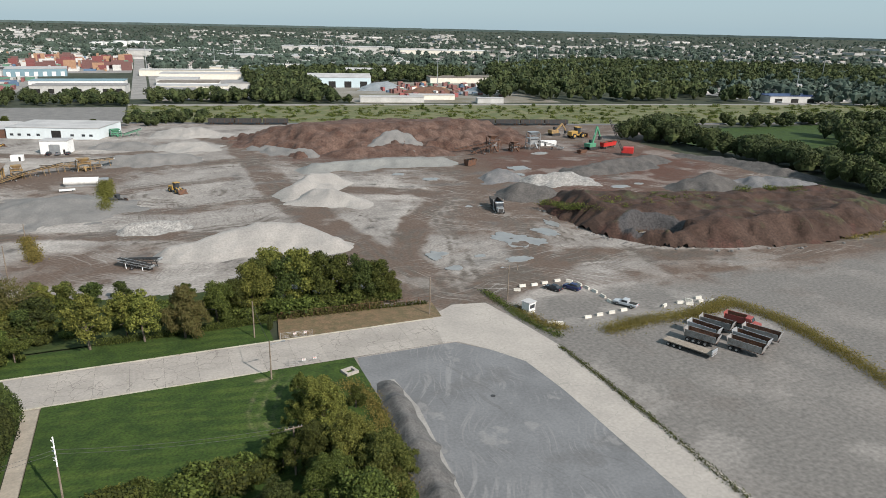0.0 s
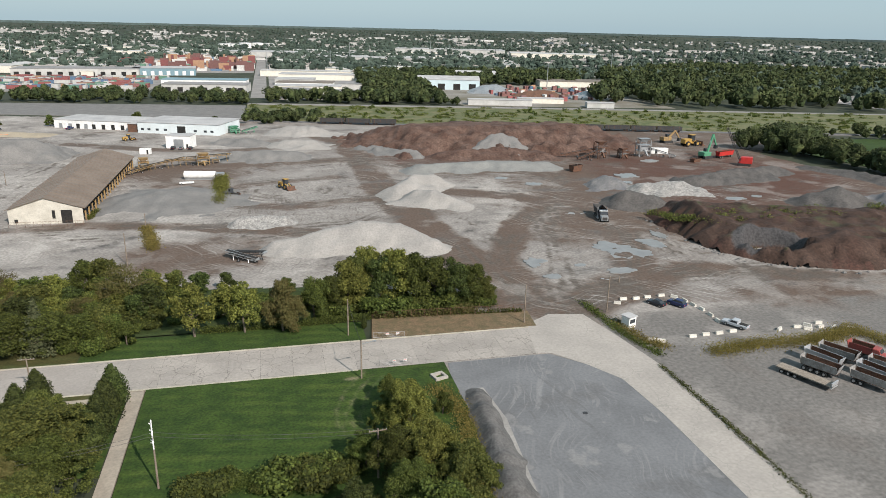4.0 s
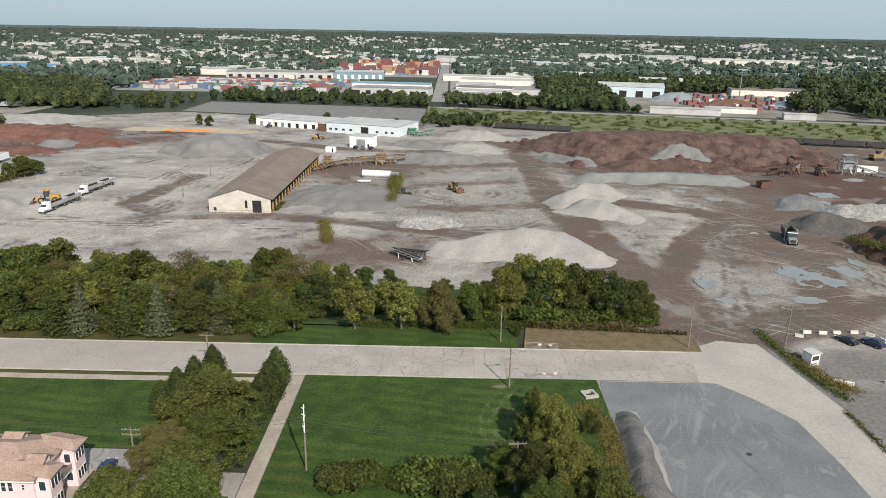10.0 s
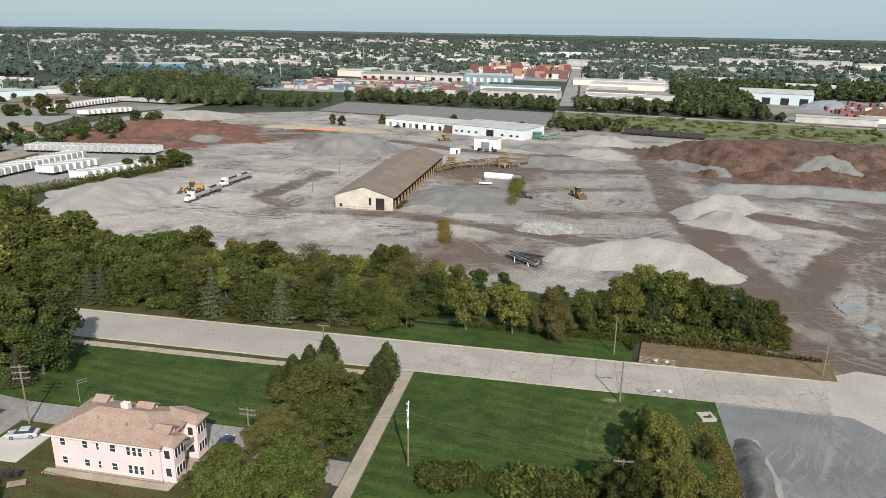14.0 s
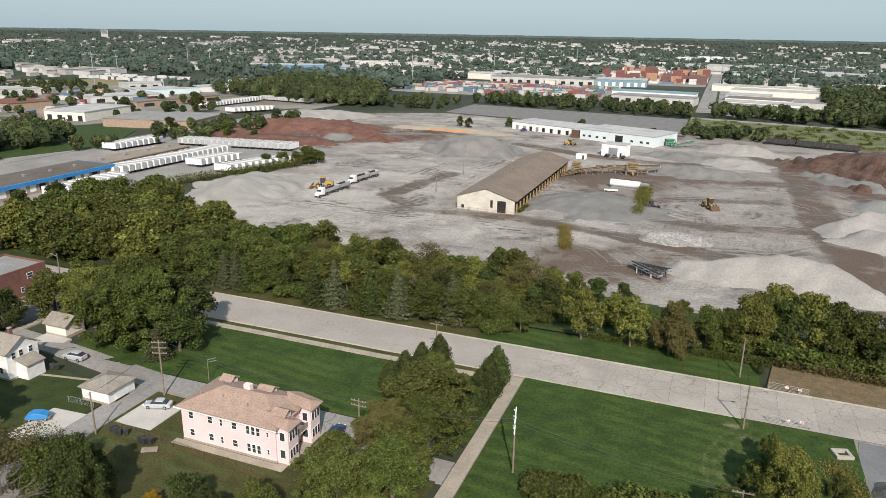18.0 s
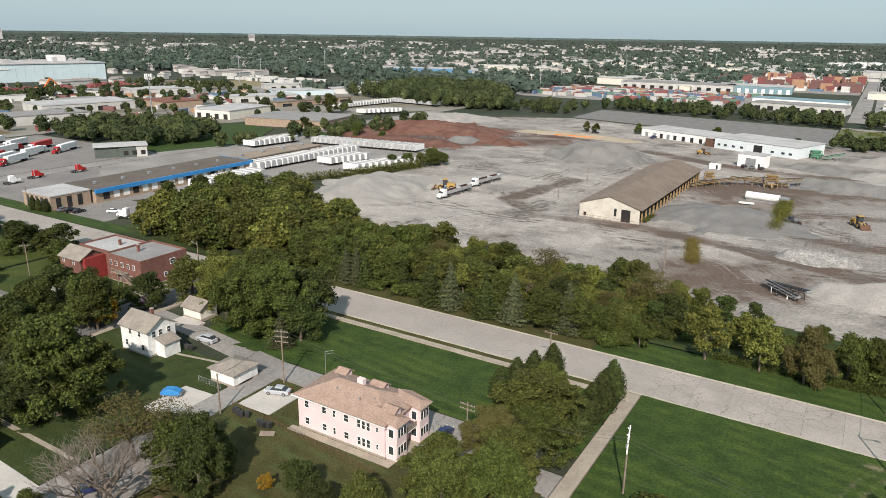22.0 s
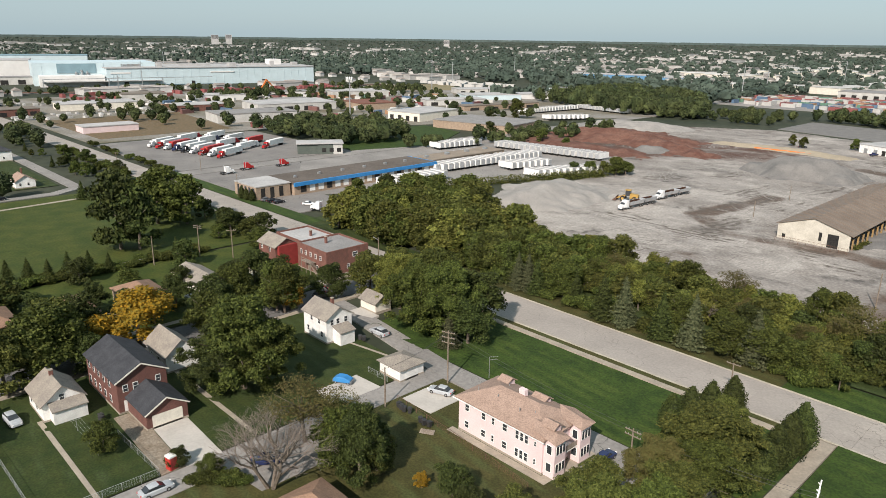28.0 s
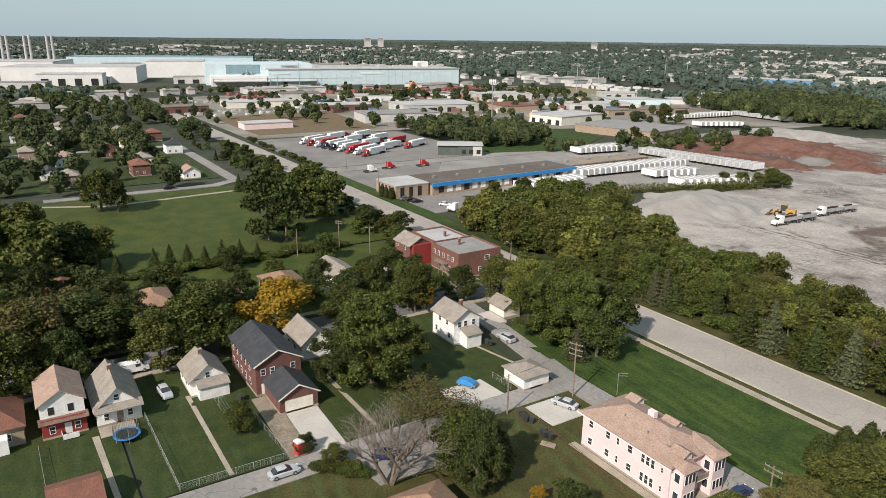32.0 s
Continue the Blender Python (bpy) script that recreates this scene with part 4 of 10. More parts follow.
lawn("park", [(-292, -60), (-186, -60), (-186, 120), (-292, 120)], 0.06, "wide green park lawn", M["park"])
lawn("gardens_west", [(-185, -60), (-137.6, -60), (-137.6, 120), (-185, 120)], 0.05, "green front and back gardens", M["park"])
lawn("verge_west", rect(-312, 134.2, -192, 141.4), 0.09, "mown green verge along the street")
lawn("verge_west_south", rect(-310, 116.0, -186, 122.0), 0.08, "mown green verge along the street")
lawn("wood_floor", [(-200, 139.5), (-130, 145), (-30, 145), (22, 145), (16, 168), (-30, 173), (-100, 179), (-140, 178), (-176, 204)], 0.2, "rough green undergrowth beneath the wood", M["lawn_rough_shaded"])
lawn("verge_wood", rect(-204, 134.8, -128, 142), 0.07, "rough green verge beneath the wood", M["lawn_rough_shaded"])
flat("street_walk", rect(-300, 119.0, -186, 120.2), 0.15, M["sidewalk"], "pale concrete sidewalk by the street", "path")
flat("dry_verge", [(20.4, 135.0), (57, 135.4), (58, 144), (22, 146)], 0.1, M["grass_dry"], "strip of dry brown grass along the fence", "verge")
flat("walk", rect(-24.2, 60, -21.8, 121.6), 0.12, M["sidewalk"], "straight pale concrete footpath between two lawns", "path")
flat("sidewalk", rect(-128, 119.0, -24.4, 120.4), 0.12, M["sidewalk"], "pale concrete sidewalk beside the road", "path")
flat("alley", [(-128, 97), (-110, 95), (-84, 91.6), (-44, 91.6), (-30, 91.8), (-30, 96.8), (-84, 96.8), (-110, 100), (-128, 101.6)], 0.09, M["lot"], "worn grey asphalt back alley", "road")
flat("alley_south", rect(-85.8, -60, -80.6, 91.5), 0.09, M["lot"], "worn grey asphalt back alley between gardens", "road")
flat("field", [(-13, 497), (60, 474), (240, 418), (330, 404), (560, 372), (660, 455), (160, 555), (-14, 586)], 0.05, M["field"], "wide rough meadow of green and yellow weeds", "field")
flat("gravel_park", [(-198, 538), (-15, 496), (-15, 580), (-198, 606)], 0.06, M["heap_grey"], "empty pale gravel parking field", "pavement")
flat("trailer_yard", [(-299, 200), (-234, 155), (-216, 190), (-182, 288), (-200, 340), (-299, 339)], 0.05, M["lot"], "grey paved trailer yard", "pavement")
flat("truck_yard", rect(-420, 139, -312, 240), 0.05, M["lot_dark"], "grey paved yard for trucks", "pavement")
flat("yard_front", [(-299, 141.2), (-208, 141.2), (-208, 165), (-228, 165), (-299, 199)], 0.04, M["lot_dark"], "grey forecourt of the freight depot", "pavement")
flat("tan_field", [(-661, 520), (-599, 621), (-690, 676), (-732, 576)], 0.12, M["grass_straw"], "dry tan meadow among the works", "field")
flat("grass_yard", [(-312, 241), (-297, 291), (-330, 344), (-372, 350), (-372, 300), (-345, 250)], 0.07, M["lawn"], "mown green lawn behind the truck yard", "field")
flat("green_far", [(286, 332), (302, 240), (330, 206), (400, 190), (560, 250), (520, 362), (322, 374)], 0.06, M["lawn"], "bright green field behind the woods", "field")
flat("grass_depot", rect(-299, 340, -262, 440), 0.06, M["lawn"], "green lawn by the depot street", "field")

# ---- heaps ----
def heap(name, label, crest, slope, material, step=1.0, rough=0.5, seed=1, category="gravel heap", flatten=0.0):
    """A heap of loose stuff: it falls from the crest at its slope. crest: (x, y, height) along the ridge."""
    pts = np.array(crest, float)
    reach = pts[:, 2].max() / slope * 1.35 + 3
    x0, y0, x1, y1 = pts[:, 0].min() - reach, pts[:, 1].min() - reach, pts[:, 0].max() + reach, pts[:, 1].max() + reach
    gx, gy = np.meshgrid(np.arange(x0, x1 + step, step), np.arange(y0, y1 + step, step))
    d, t = line_far(gx, gy, crest)
    h = np.interp(t, np.linspace(0, 1, len(pts)), pts[:, 2])
    d = d * (1 + 0.28 * fbm(gx, gy, 9, seed)) + 1.1 * fbm(gx, gy, 5, seed + 1) * rough
    z = h - slope * (np.sqrt(np.maximum(d, 0) ** 2 + 1.2) - 1.1) + rough * 0.9 * fbm(gx, gy, 4.5, seed + 2, 3)
    z = np.where(z < 0.8, 0.5 * z + 0.4 * np.exp(np.minimum(z - 0.8, 0)) + 0.0, z)
    if flatten:
        z = np.minimum(z, flatten + 0.35 * fbm(gx, gy, 7, seed + 5))
    w = gx.shape[1]
    i = (np.arange(gx.shape[0] - 1)[:, None] * w + np.arange(w - 1)[None]).ravel()
    faces = np.stack([i, i + 1, i + w + 1, i + w], 1)
    faces = faces[(z.ravel()[faces] > -0.35).any(1)]
    used, back = np.unique(faces, return_inverse=True)
    verts = np.stack([gx.ravel(), gy.ravel(), np.maximum(z.ravel(), -0.6)], 1)[used]
    return tagged(new(name, arrays_mesh(name, verts, back.reshape(faces.shape), material, True)), label, category)


heap("sand_mound", "long pale sand and gravel heap", [(2, 200, 2.6), (14, 201, 4.6), (26, 203, 6.9), (38, 200, 6.2), (46, 193, 3.5)], 0.62, M["heap_pale"], 0.8, 0.4, 11)
heap("rubble_mound", "low heap of white broken concrete", [(-8, 229, 2.2), (-1, 231, 2.9), (4, 230, 2.2)], 0.55, M["heap_rubble"], 0.6, 0.8, 12, "rubble heap")
heap("gravel_mound", "curved pale gravel heap", [(49, 262, 4.0), (57, 272, 6.0), (66, 278, 4.5)], 0.6, M["heap_pale"], 0.8, 0.4, 13)
heap("gravel_mound", "pale gravel heap beside a curved one", [(54, 252, 4.2), (60, 248, 5.0), (66, 243, 3.0)], 0.6, M["heap_pale"], 0.8, 0.4, 14)
heap("strip_mound", "long flat-topped grey-green stone heap", [(66, 308, 3.0), (100, 312, 3.6), (128, 306, 3.2)], 0.5, M["heap_green"], 1.0, 0.3, 15, flatten=3.0)
heap("dirt_mound", "large mound of red-brown dirt", [(62, 392, 8.0), (82, 380, 12.5), (110, 382, 14.0), (140, 376, 13.5), (168, 376, 12.0), (182, 388, 9)], 0.36, M["heap_dirt"], 1.2, 1.5, 16, "dirt mound", flatten=11.2)
heap("dirt_mound", "low red-brown dirt heap before a mound", [(88, 340, 3.4), (112, 342, 4.2), (135, 338, 3.4)], 0.4, M["heap_dirt"], 1.2, 0.8, 17, "dirt mound")
heap("grey_mound", "pale grey heap dug into a dirt mound", [(108, 350, 5.5), (117, 354, 9.8), (126, 355, 8.5), (134, 357, 6.0)], 0.55, M["heap_grey"], 0.9, 1.0, 18)
heap("grey_mound", "cone-shaped grey gravel heap", [(205, 225, 4.6), (213, 222, 7.4), (221, 219, 4.6)], 0.55, M["heap_slag"], 0.9, 0.5, 21)
heap("grey_mound", "low heap of dark grey stone", [(131, 234, 5.4), (141, 229, 4.0)], 0.6, M["heap_slag"], 0.9, 0.7, 22)
heap("rubble_mound", "heap of white broken concrete by a puddle", [(150, 256, 3.6), (166, 253, 4.0)], 0.5, M["heap_rubble"], 0.8, 0.8, 23, "rubble heap")
heap("dark_mound", "small heap of dark grey slag", [(138, 267, 4.6), (142, 264, 3.4)], 0.62, M["heap_dark"], 0.8, 0.6, 24)
heap("grey_mound", "long grey gravel bank", [(178, 267, 2.8), (205, 275, 3.8), (234, 283, 2.8)], 0.45, M["heap_slag"], 1.0, 0.8, 25)
heap("grey_mound", "long pale ridge of broken stone along the trees", [(258, 290, 1.2), (267, 272, 2.0), (273, 250, 2.4), (275, 226, 2.0)], 0.4, M["heap_slag"], 1.0, 0.9, 39)
heap("gravel_skirt_mound", "pale grey stone spilled along the foot of a dirt mound", [(50, 372, 1.8), (60, 358, 2.6), (70, 346, 2.2)], 0.42, M["heap_grey"], 1.2, 1.4, 40)
heap("dark_mound", "dark broken slag heap by the woods", [(240, 222, 4), (252, 212, 4)], 0.45, M["heap_dark"], 1.0, 0.8, 26)
heap("gravel_mound", "pale grey heap behind the brown track", [(10, 428, 4.0), (26, 425, 5.0), (33, 422, 3.0)], 0.4, M["heap_pale"], 1.0, 0.8, 27)
heap("gravel_mound", "low grey gravel heap", [(-16, 350, 3.0), (0, 348, 4.0), (14, 347, 3.0)], 0.4, M["heap_grey"], 1.0, 0.6, 28)
heap("gravel_mound", "low pale gravel heap", [(10, 384, 3.0), (24, 380, 3.4)], 0.4, M["heap_pale"], 1.0, 0.6, 29)
heap("gravel_mound", "low grey gravel heap beside the shed", [(-22, 396, 2.5), (-8, 391, 3.0)], 0.4, M["heap_grey"], 1.0, 0.6, 30)
heap("gravel_ramp", "low ramp of grey gravel with wheel marks", [(-38, 268, 3.4), (-31, 267, 4.2), (-25, 265, 3.4)], 0.2, M["heap_grey"], 1.0, 0.3, 31, flatten=4.0)
heap("gravel_mound", "wide rounded grey gravel heap", [(-125, 360, 8.4), (-116, 361, 9.2), (-105, 363, 8.4)], 0.55, M["heap_grey"], 1.0, 0.4, 32, flatten=8.6)
heap("sand_mound", "wide pale sand heap at the edge of the wood", [(-166, 208, 4.0), (-164, 226, 6.2), (-168, 242, 6.0)], 0.34, M["heap_pale"], 1.0, 0.35, 33)
heap("red_mound", "wide heap of red-brown dirt", [(-275, 390, 5.0), (-250, 395, 7.0), (-225, 400, 6.0)], 0.4, M["heap_rust"], 1.4, 0.8, 34, "dirt mound")
heap("red_mound", "low ridge of red-brown dirt beside a wide heap", [(-228, 398, 5.0), (-202, 386, 4.4), (-176, 378, 2.6)], 0.3, M["heap_rust"], 1.4, 1.0, 38, "dirt mound")
heap("red_mound", "low spread of bright red-brown earth", [(-288, 380, 2.4), (-266, 356, 3.0), (-238, 344, 3.2), (-208, 352, 2.4)], 0.2, M["heap_rust"], 1.4, 0.9, 41, "dirt mound", flatten=3.0)
heap("red_mound", "uneven red-brown earth before a sand bank", [(-272, 426, 3.0), (-240, 424, 3.6), (-206, 412, 2.8)], 0.2, M["heap_rust"], 1.4, 1.0, 42, "dirt mound", flatten=3.2)
heap("sand_mound", "pale sand heap behind red dirt", [(-270, 452, 4.5), (-256, 462, 5.0), (-244, 472, 3.5)], 0.34, M["heap_pale"], 1.2, 0.4, 43)
heap("grey_mound", "small grey heap on red dirt", [(-205, 368, 3.4), (-198, 372, 3.0)], 0.45, M["heap_grey"], 1.0, 0.5, 35)
heap("sand_mound", "low pale sand bank by the woods", [(-300, 470, 2.5), (-270, 482, 3.0), (-240, 478, 2.5)], 0.3, M["heap_pale"], 1.5, 0.4, 36)

FOOT = [(150, 232), (130, 220), (126, 206), (127, 194), (129, 180), (133, 169), (143, 160), (160, 153.5), (188, 147.5), (222, 151), (248, 164), (262, 180)]
BACK = [(262, 180), (256, 206), (232, 214), (200, 214), (172, 222), (150, 232)]


def bank_cut(x, y):
    """How far a point is inside the dug-out hollow: 1 on its rim."""
    u, v = x - 146, y - 172.5
    return np.hypot((u * 0.91 - v * 0.42) / 10.5, (u * 0.42 + v * 0.91) / 7.5)


def bank_high(x, y):
    d, t = line_far(x, y, FOOT)
    e, _ = line_far(x, y, BACK)
    into = inside(x, y, FOOT + BACK[1:-1])
    d = np.where(into, d, -d) + 1.6 * fbm(x, y, 9, 71, 2) + 0.5 * fbm(x, y, 4, 72, 2) * np.clip(d / 4, 0, 1)
    e = np.where(into, e, -e) + 1.5 * fbm(x, y, 8, 73)
    face = 0.62 * d + 0.9 * np.sin(t * 130 + 4 * fbm(x, y, 10, 74)) * np.exp(-((d - 6) / 4) ** 2)
    top = 5.4 + 1.5 * fbm(x, y, 18, 75) + 0.9 * fbm(x, y, 4, 76) + 1.4 * np.exp(-((d - 12) / 4) ** 2)
    z = np.minimum(np.minimum(face, top), 0.34 * e)
    z = np.where(z < 1.2, ((np.maximum(z, -0.6) + 0.6) / 1.8) ** 2 * 1.8 - 0.6, z)
    c = bank_cut(x, y) * (1 + 0.12 * fbm(x, y, 5, 77))
    return np.minimum(z, 0.3 + 0.5 * fbm(x, y, 3, 78) + 20 * np.maximum(0, c - 0.72))


def bank_keep(x, y):
    return bank_high(x, y) > -0.5


bank = sheet("earth_bank", 118, 140, 272, 240, 0.8, bank_high, M["heap_bank"], "long bank of red-brown earth with a dug-out dark face", bank_keep,
      {"weedy": lambda x, y: (bank_high(x, y) > 3.8) * (0.8 * fbm(x, y, 6, 81) - 0.1), "cut": lambda x, y: 1.1 * np.exp(-((bank_cut(x, y) - 0.92) / 0.2) ** 4) * (y > 169), "red": lambda x, y: 0.5 * fbm(x, y, 14, 82) + 0.7 * (np.abs(bank_high(x, y) - 1.0) < 1.2) * (fbm(x, y, 10, 83) > 0.1)}, kind="", category="earth bank")
BERM_X = lambda y: 35.6 - 0.095 * (109.5 - y)
heap("berm", "sharp ridge of dark grey gravel tipped in a row of piles", [(BERM_X(109.5 - 2.4 * k), 109.5 - 2.4 * k, min(0.7 + 0.4 * k, 1.7) + 0.25 * math.sin(k * 2.3) * (1 + 0.5 * math.sin(k))) for k in range(20)], 1.05, M["heap_berm"], 0.3, 0.15, 37)
flat("gravel_skirt", [(31.6, 56), (34.4, 56), (35.8, 77), (37.2, 90), (38.2, 100), (37.4, 111), (36.2, 111), (36.2, 100), (34.8, 90), (33.4, 77)], 0.09, M["heap_pale"], "pale dusty gravel along the foot of the ridge", "gravel")

rock = Geo().ball((0, 0, 0), (1.0, 0.75, 0.6), 6, 4)
rr = random.Random(91)
rock.v = [(x * rr.uniform(.75, 1.2), y * rr.uniform(.75, 1.2), z * rr.uniform(.75, 1.2)) for x, y, z in rock.v]
rock_mesh = rock.mesh("stone", M["heap_grey"])
for i in range(46):                                        # loose stones along the foot of the bank
    k = rr.randrange(len(FOOT) - 2)
    q = rr.random()
    (ax, ay), (bx, by) = FOOT[k], FOOT[k + 1]
    ob = new("stone", rock_mesh)
    s_ = rr.uniform(0.25, 0.8)
    ob.matrix_basis = pose(ax + (bx - ax) * q - rr.uniform(-1.2, 1.6), ay + (by - ay) * q - rr.uniform(0.2, 2.4), 0.1 * s_, 0, 0, rr.uniform(0, 360)) @ Matrix.Diagonal((s_, s_, s_, 1))
    ob.parent = bank

# ---- buildings ----
def side_box(side, W, D, u, z, w, h, out, deep):
    """A box on one side of a house: u along the side, z up, standing out from the wall."""
    if side == "s":
        return (u, -out, z, u + w, deep, z + h)
    if side == "n":
        return (u, D - deep, z, u + w, D + out, z + h)
    if side == "e":
        return (W - deep, u, z, W + out, u + w, z + h)
    return (-out, u, z, deep, u + w, z + h)


def window(parent, side, W, D, u, z, w=0.9, h=1.3, frame_mat=None):
    b = side_box(side, W, D, u, z, w, h, 0.06, 0.02)
    win = part("window", Geo().box(*b), frame_mat or M["white"], parent)
    p = side_box(side, W, D, u + 0.1, z + 0.1, w - 0.2, h / 2 - 0.14, 0.075, 0.0)
    q = side_box(side, W, D, u + 0.1, z + h / 2 + 0.04, w - 0.2, h / 2 - 0.14, 0.075, 0.0)
    part("pane", Geo().box(*p), M["glass"], win)
    part("pane", Geo().box(*q), M["glass"], win)
    return win


def door(parent, side, W, D, u, z=0.1, w=1.0, h=2.1, mat=None, name="door"):
    return part(name, Geo().box(*side_box(side, W, D, u, z, w, h, 0.05, 0.0)), mat or M["wood"], parent)


def gable_roof(W, D, h, rise, over, ridge, thick=0.18):
    g = Geo()
    if ridge == "x":
        for s in (-1, 1):
            y0, y1 = (-over, D / 2) if s < 0 else (D + over, D / 2)
            drop = rise * over / (D / 2)
            sh = [(-over, y0, h - drop), (W + over, y0, h - drop), (W + over, y1, h + rise), (-over, y1, h + rise)]
            if s > 0:
                sh = sh[::-1]
            g.add([(x, y, z) for x, y, z in sh] + [(x, y, z + thick) for x, y, z in sh], [(3, 2, 1, 0), (4, 5, 6, 7), (0, 1, 5, 4), (1, 2, 6, 5), (2, 3, 7, 6), (3, 0, 4, 7)])
    else:
        for s in (-1, 1):
            x0, x1 = (-over, W / 2) if s < 0 else (W + over, W / 2)
            drop = rise * over / (W / 2)
            sh = [(x0, -over, h - drop), (x1, -over, h + rise), (x1, D + over, h + rise), (x0, D + over, h - drop)]
            if s > 0:
                sh = sh[::-1]
            g.add([(x, y, z) for x, y, z in sh] + [(x, y, z + thick) for x, y, z in sh], [(3, 2, 1, 0), (4, 5, 6, 7), (0, 1, 5, 4), (1, 2, 6, 5), (2, 3, 7, 6), (3, 0, 4, 7)])
    return g


def hip_roof(W, D, h, rise, over):
    i = min(W, D) / 2 + over
    if W >= D:
        a, b = (-over + i, D / 2, h + rise), (W + over - i, D / 2, h + rise)
    else:
        a, b = (W / 2, -over + i, h + rise), (W / 2, D + over - i, h + rise)
    e = [(-over, -over, h), (W + over, -over, h), (W + over, D + over, h), (-over, D + over, h)]
    low = [(x, y, z - 0.18) for x, y, z in e]
    fs = [(0, 1, 9, 8), (1, 2, 9), (2, 3, 8, 9), (3, 0, 8)] if W >= D else [(0, 1, 8), (1, 2, 9, 8), (2, 3, 9), (3, 0, 8, 9)]
    return Geo().add(e + low + [a, b], fs + [(4, 5, 1, 0), (5, 6, 2, 1), (6, 7, 3, 2), (7, 4, 0, 3), (7, 6, 5, 4)])


def house(label, x0, y0, x1, y1, h, roof, wall, roofm, ridge="x", rise=2.2, over=0.45, wins=(), doors=(), chimney=None, name="house", rot=0, category="house", base=0.4, gablem=None):
    """A house of walls on a plinth, a roof, doors and windows. wins: (side, u, z) or (side, u, z, w, h)."""
    W, D = x1 - x0, y1 - y0
    t = thing(name, label, category, x0, y0, 0, rot)
    g = Geo().box(0, 0, -0.3, W, D, h)
    part("wall", g, wall, t)
    if base:
        part("plinth", Geo().box(-0.05, -0.05, -0.3, W + 0.05, D + 0.05, base), M["sidewalk"], t)
    if roof == "gable":
        gab = Geo()
        if ridge == "x":
            gab.add([(0, 0, h), (0, D, h), (0, D / 2, h + rise), (W, 0, h), (W, D, h), (W, D / 2, h + rise)], [(0, 2, 1), (3, 4, 5), (0, 1, 4, 3), (0, 3, 5, 2), (1, 2, 5, 4)])
        else:
            gab.add([(0, 0, h), (W, 0, h), (W / 2, 0, h + rise), (0, D, h), (W, D, h), (W / 2, D, h + rise)], [(0, 1, 2), (3, 5, 4), (1, 0, 3, 4), (0, 2, 5, 3), (2, 1, 4, 5)])
        part("gable", gab, gablem or wall, t)
        part("roof", gable_roof(W, D, h, rise, over, ridge), roofm, t)
    elif roof == "hip":
        part("roof", hip_roof(W, D, h + 0.1, rise, over), roofm, t)
    else:
        part("roof", Geo().box(0.25, 0.25, h - 0.3, W - 0.25, D - 0.25, h + 0.02), roofm, t)
        par = Geo()
        for b in ((0, 0, W, 0.25), (0, D - 0.25, W, D), (0, 0.25, 0.25, D - 0.25), (W - 0.25, 0.25, W, D - 0.25)):
            par.box(b[0] - 0.03 * (b[0] == 0), b[1] - 0.03 * (b[1] == 0), h, b[2] + 0.03 * (b[2] == W), b[3] + 0.03 * (b[3] == D), h + 0.45)
        part("parapet", par, gablem or wall, t)
    for wd in wins:
        window(t, wd[0], W, D, *wd[1:])
    for dd in doors:
        door(t, dd[0], W, D, *dd[1:])
    if chimney:
        cx, cy, ct = chimney
        ch = part("chimney", Geo().box(cx - 0.3, cy - 0.3, h - 0.5, cx + 0.3, cy + 0.3, ct), M["brick"], t)
        part("chimney_cap", Geo().box(cx - 0.36, cy - 0.36, ct, cx + 0.36, cy + 0.36, ct + 0.12), M["sidewalk"], ch)
    return t


# the pink apartment house
px0, py0, px1, py1 = -66.0, 81.0, -48.8, 90.4
W, D = px1 - px0, py1 - py0
apt = house("pink-painted two-storey apartment house with a tan shingle hip roof", px0, py0, px1, py1, 6.0, "hip", M["pink"], M["roof_tan"], rise=2.1, over=0.55, name="apartment_house",
            wins=[("s", u, z, w, 1.25) for u, w in ((1.4, 0.95), (5.0, 0.95), (7.2, 0.6), (9.4, 1.0)) for z in (1.1, 4.1)] + [("s", u, z, 0.75, 1.5) for u in (12.0, 12.9, 13.8) for z in (0.9, 3.9)]
            + [("s", 15.6, 1.2, 0.5, 1.0), ("s", 15.6, 4.2, 0.5, 0.9)] + [("w", u, z) for u in (1.6, 4.4, 7.2) for z in (1.1, 4.1)] + [("n", u, z) for u in (2, 5, 8, 11, 14) for z in (1.1, 4.1)]
            + [("e", 3.6, z, 0.9, 1.4) for z in (1.0, 4.0)])
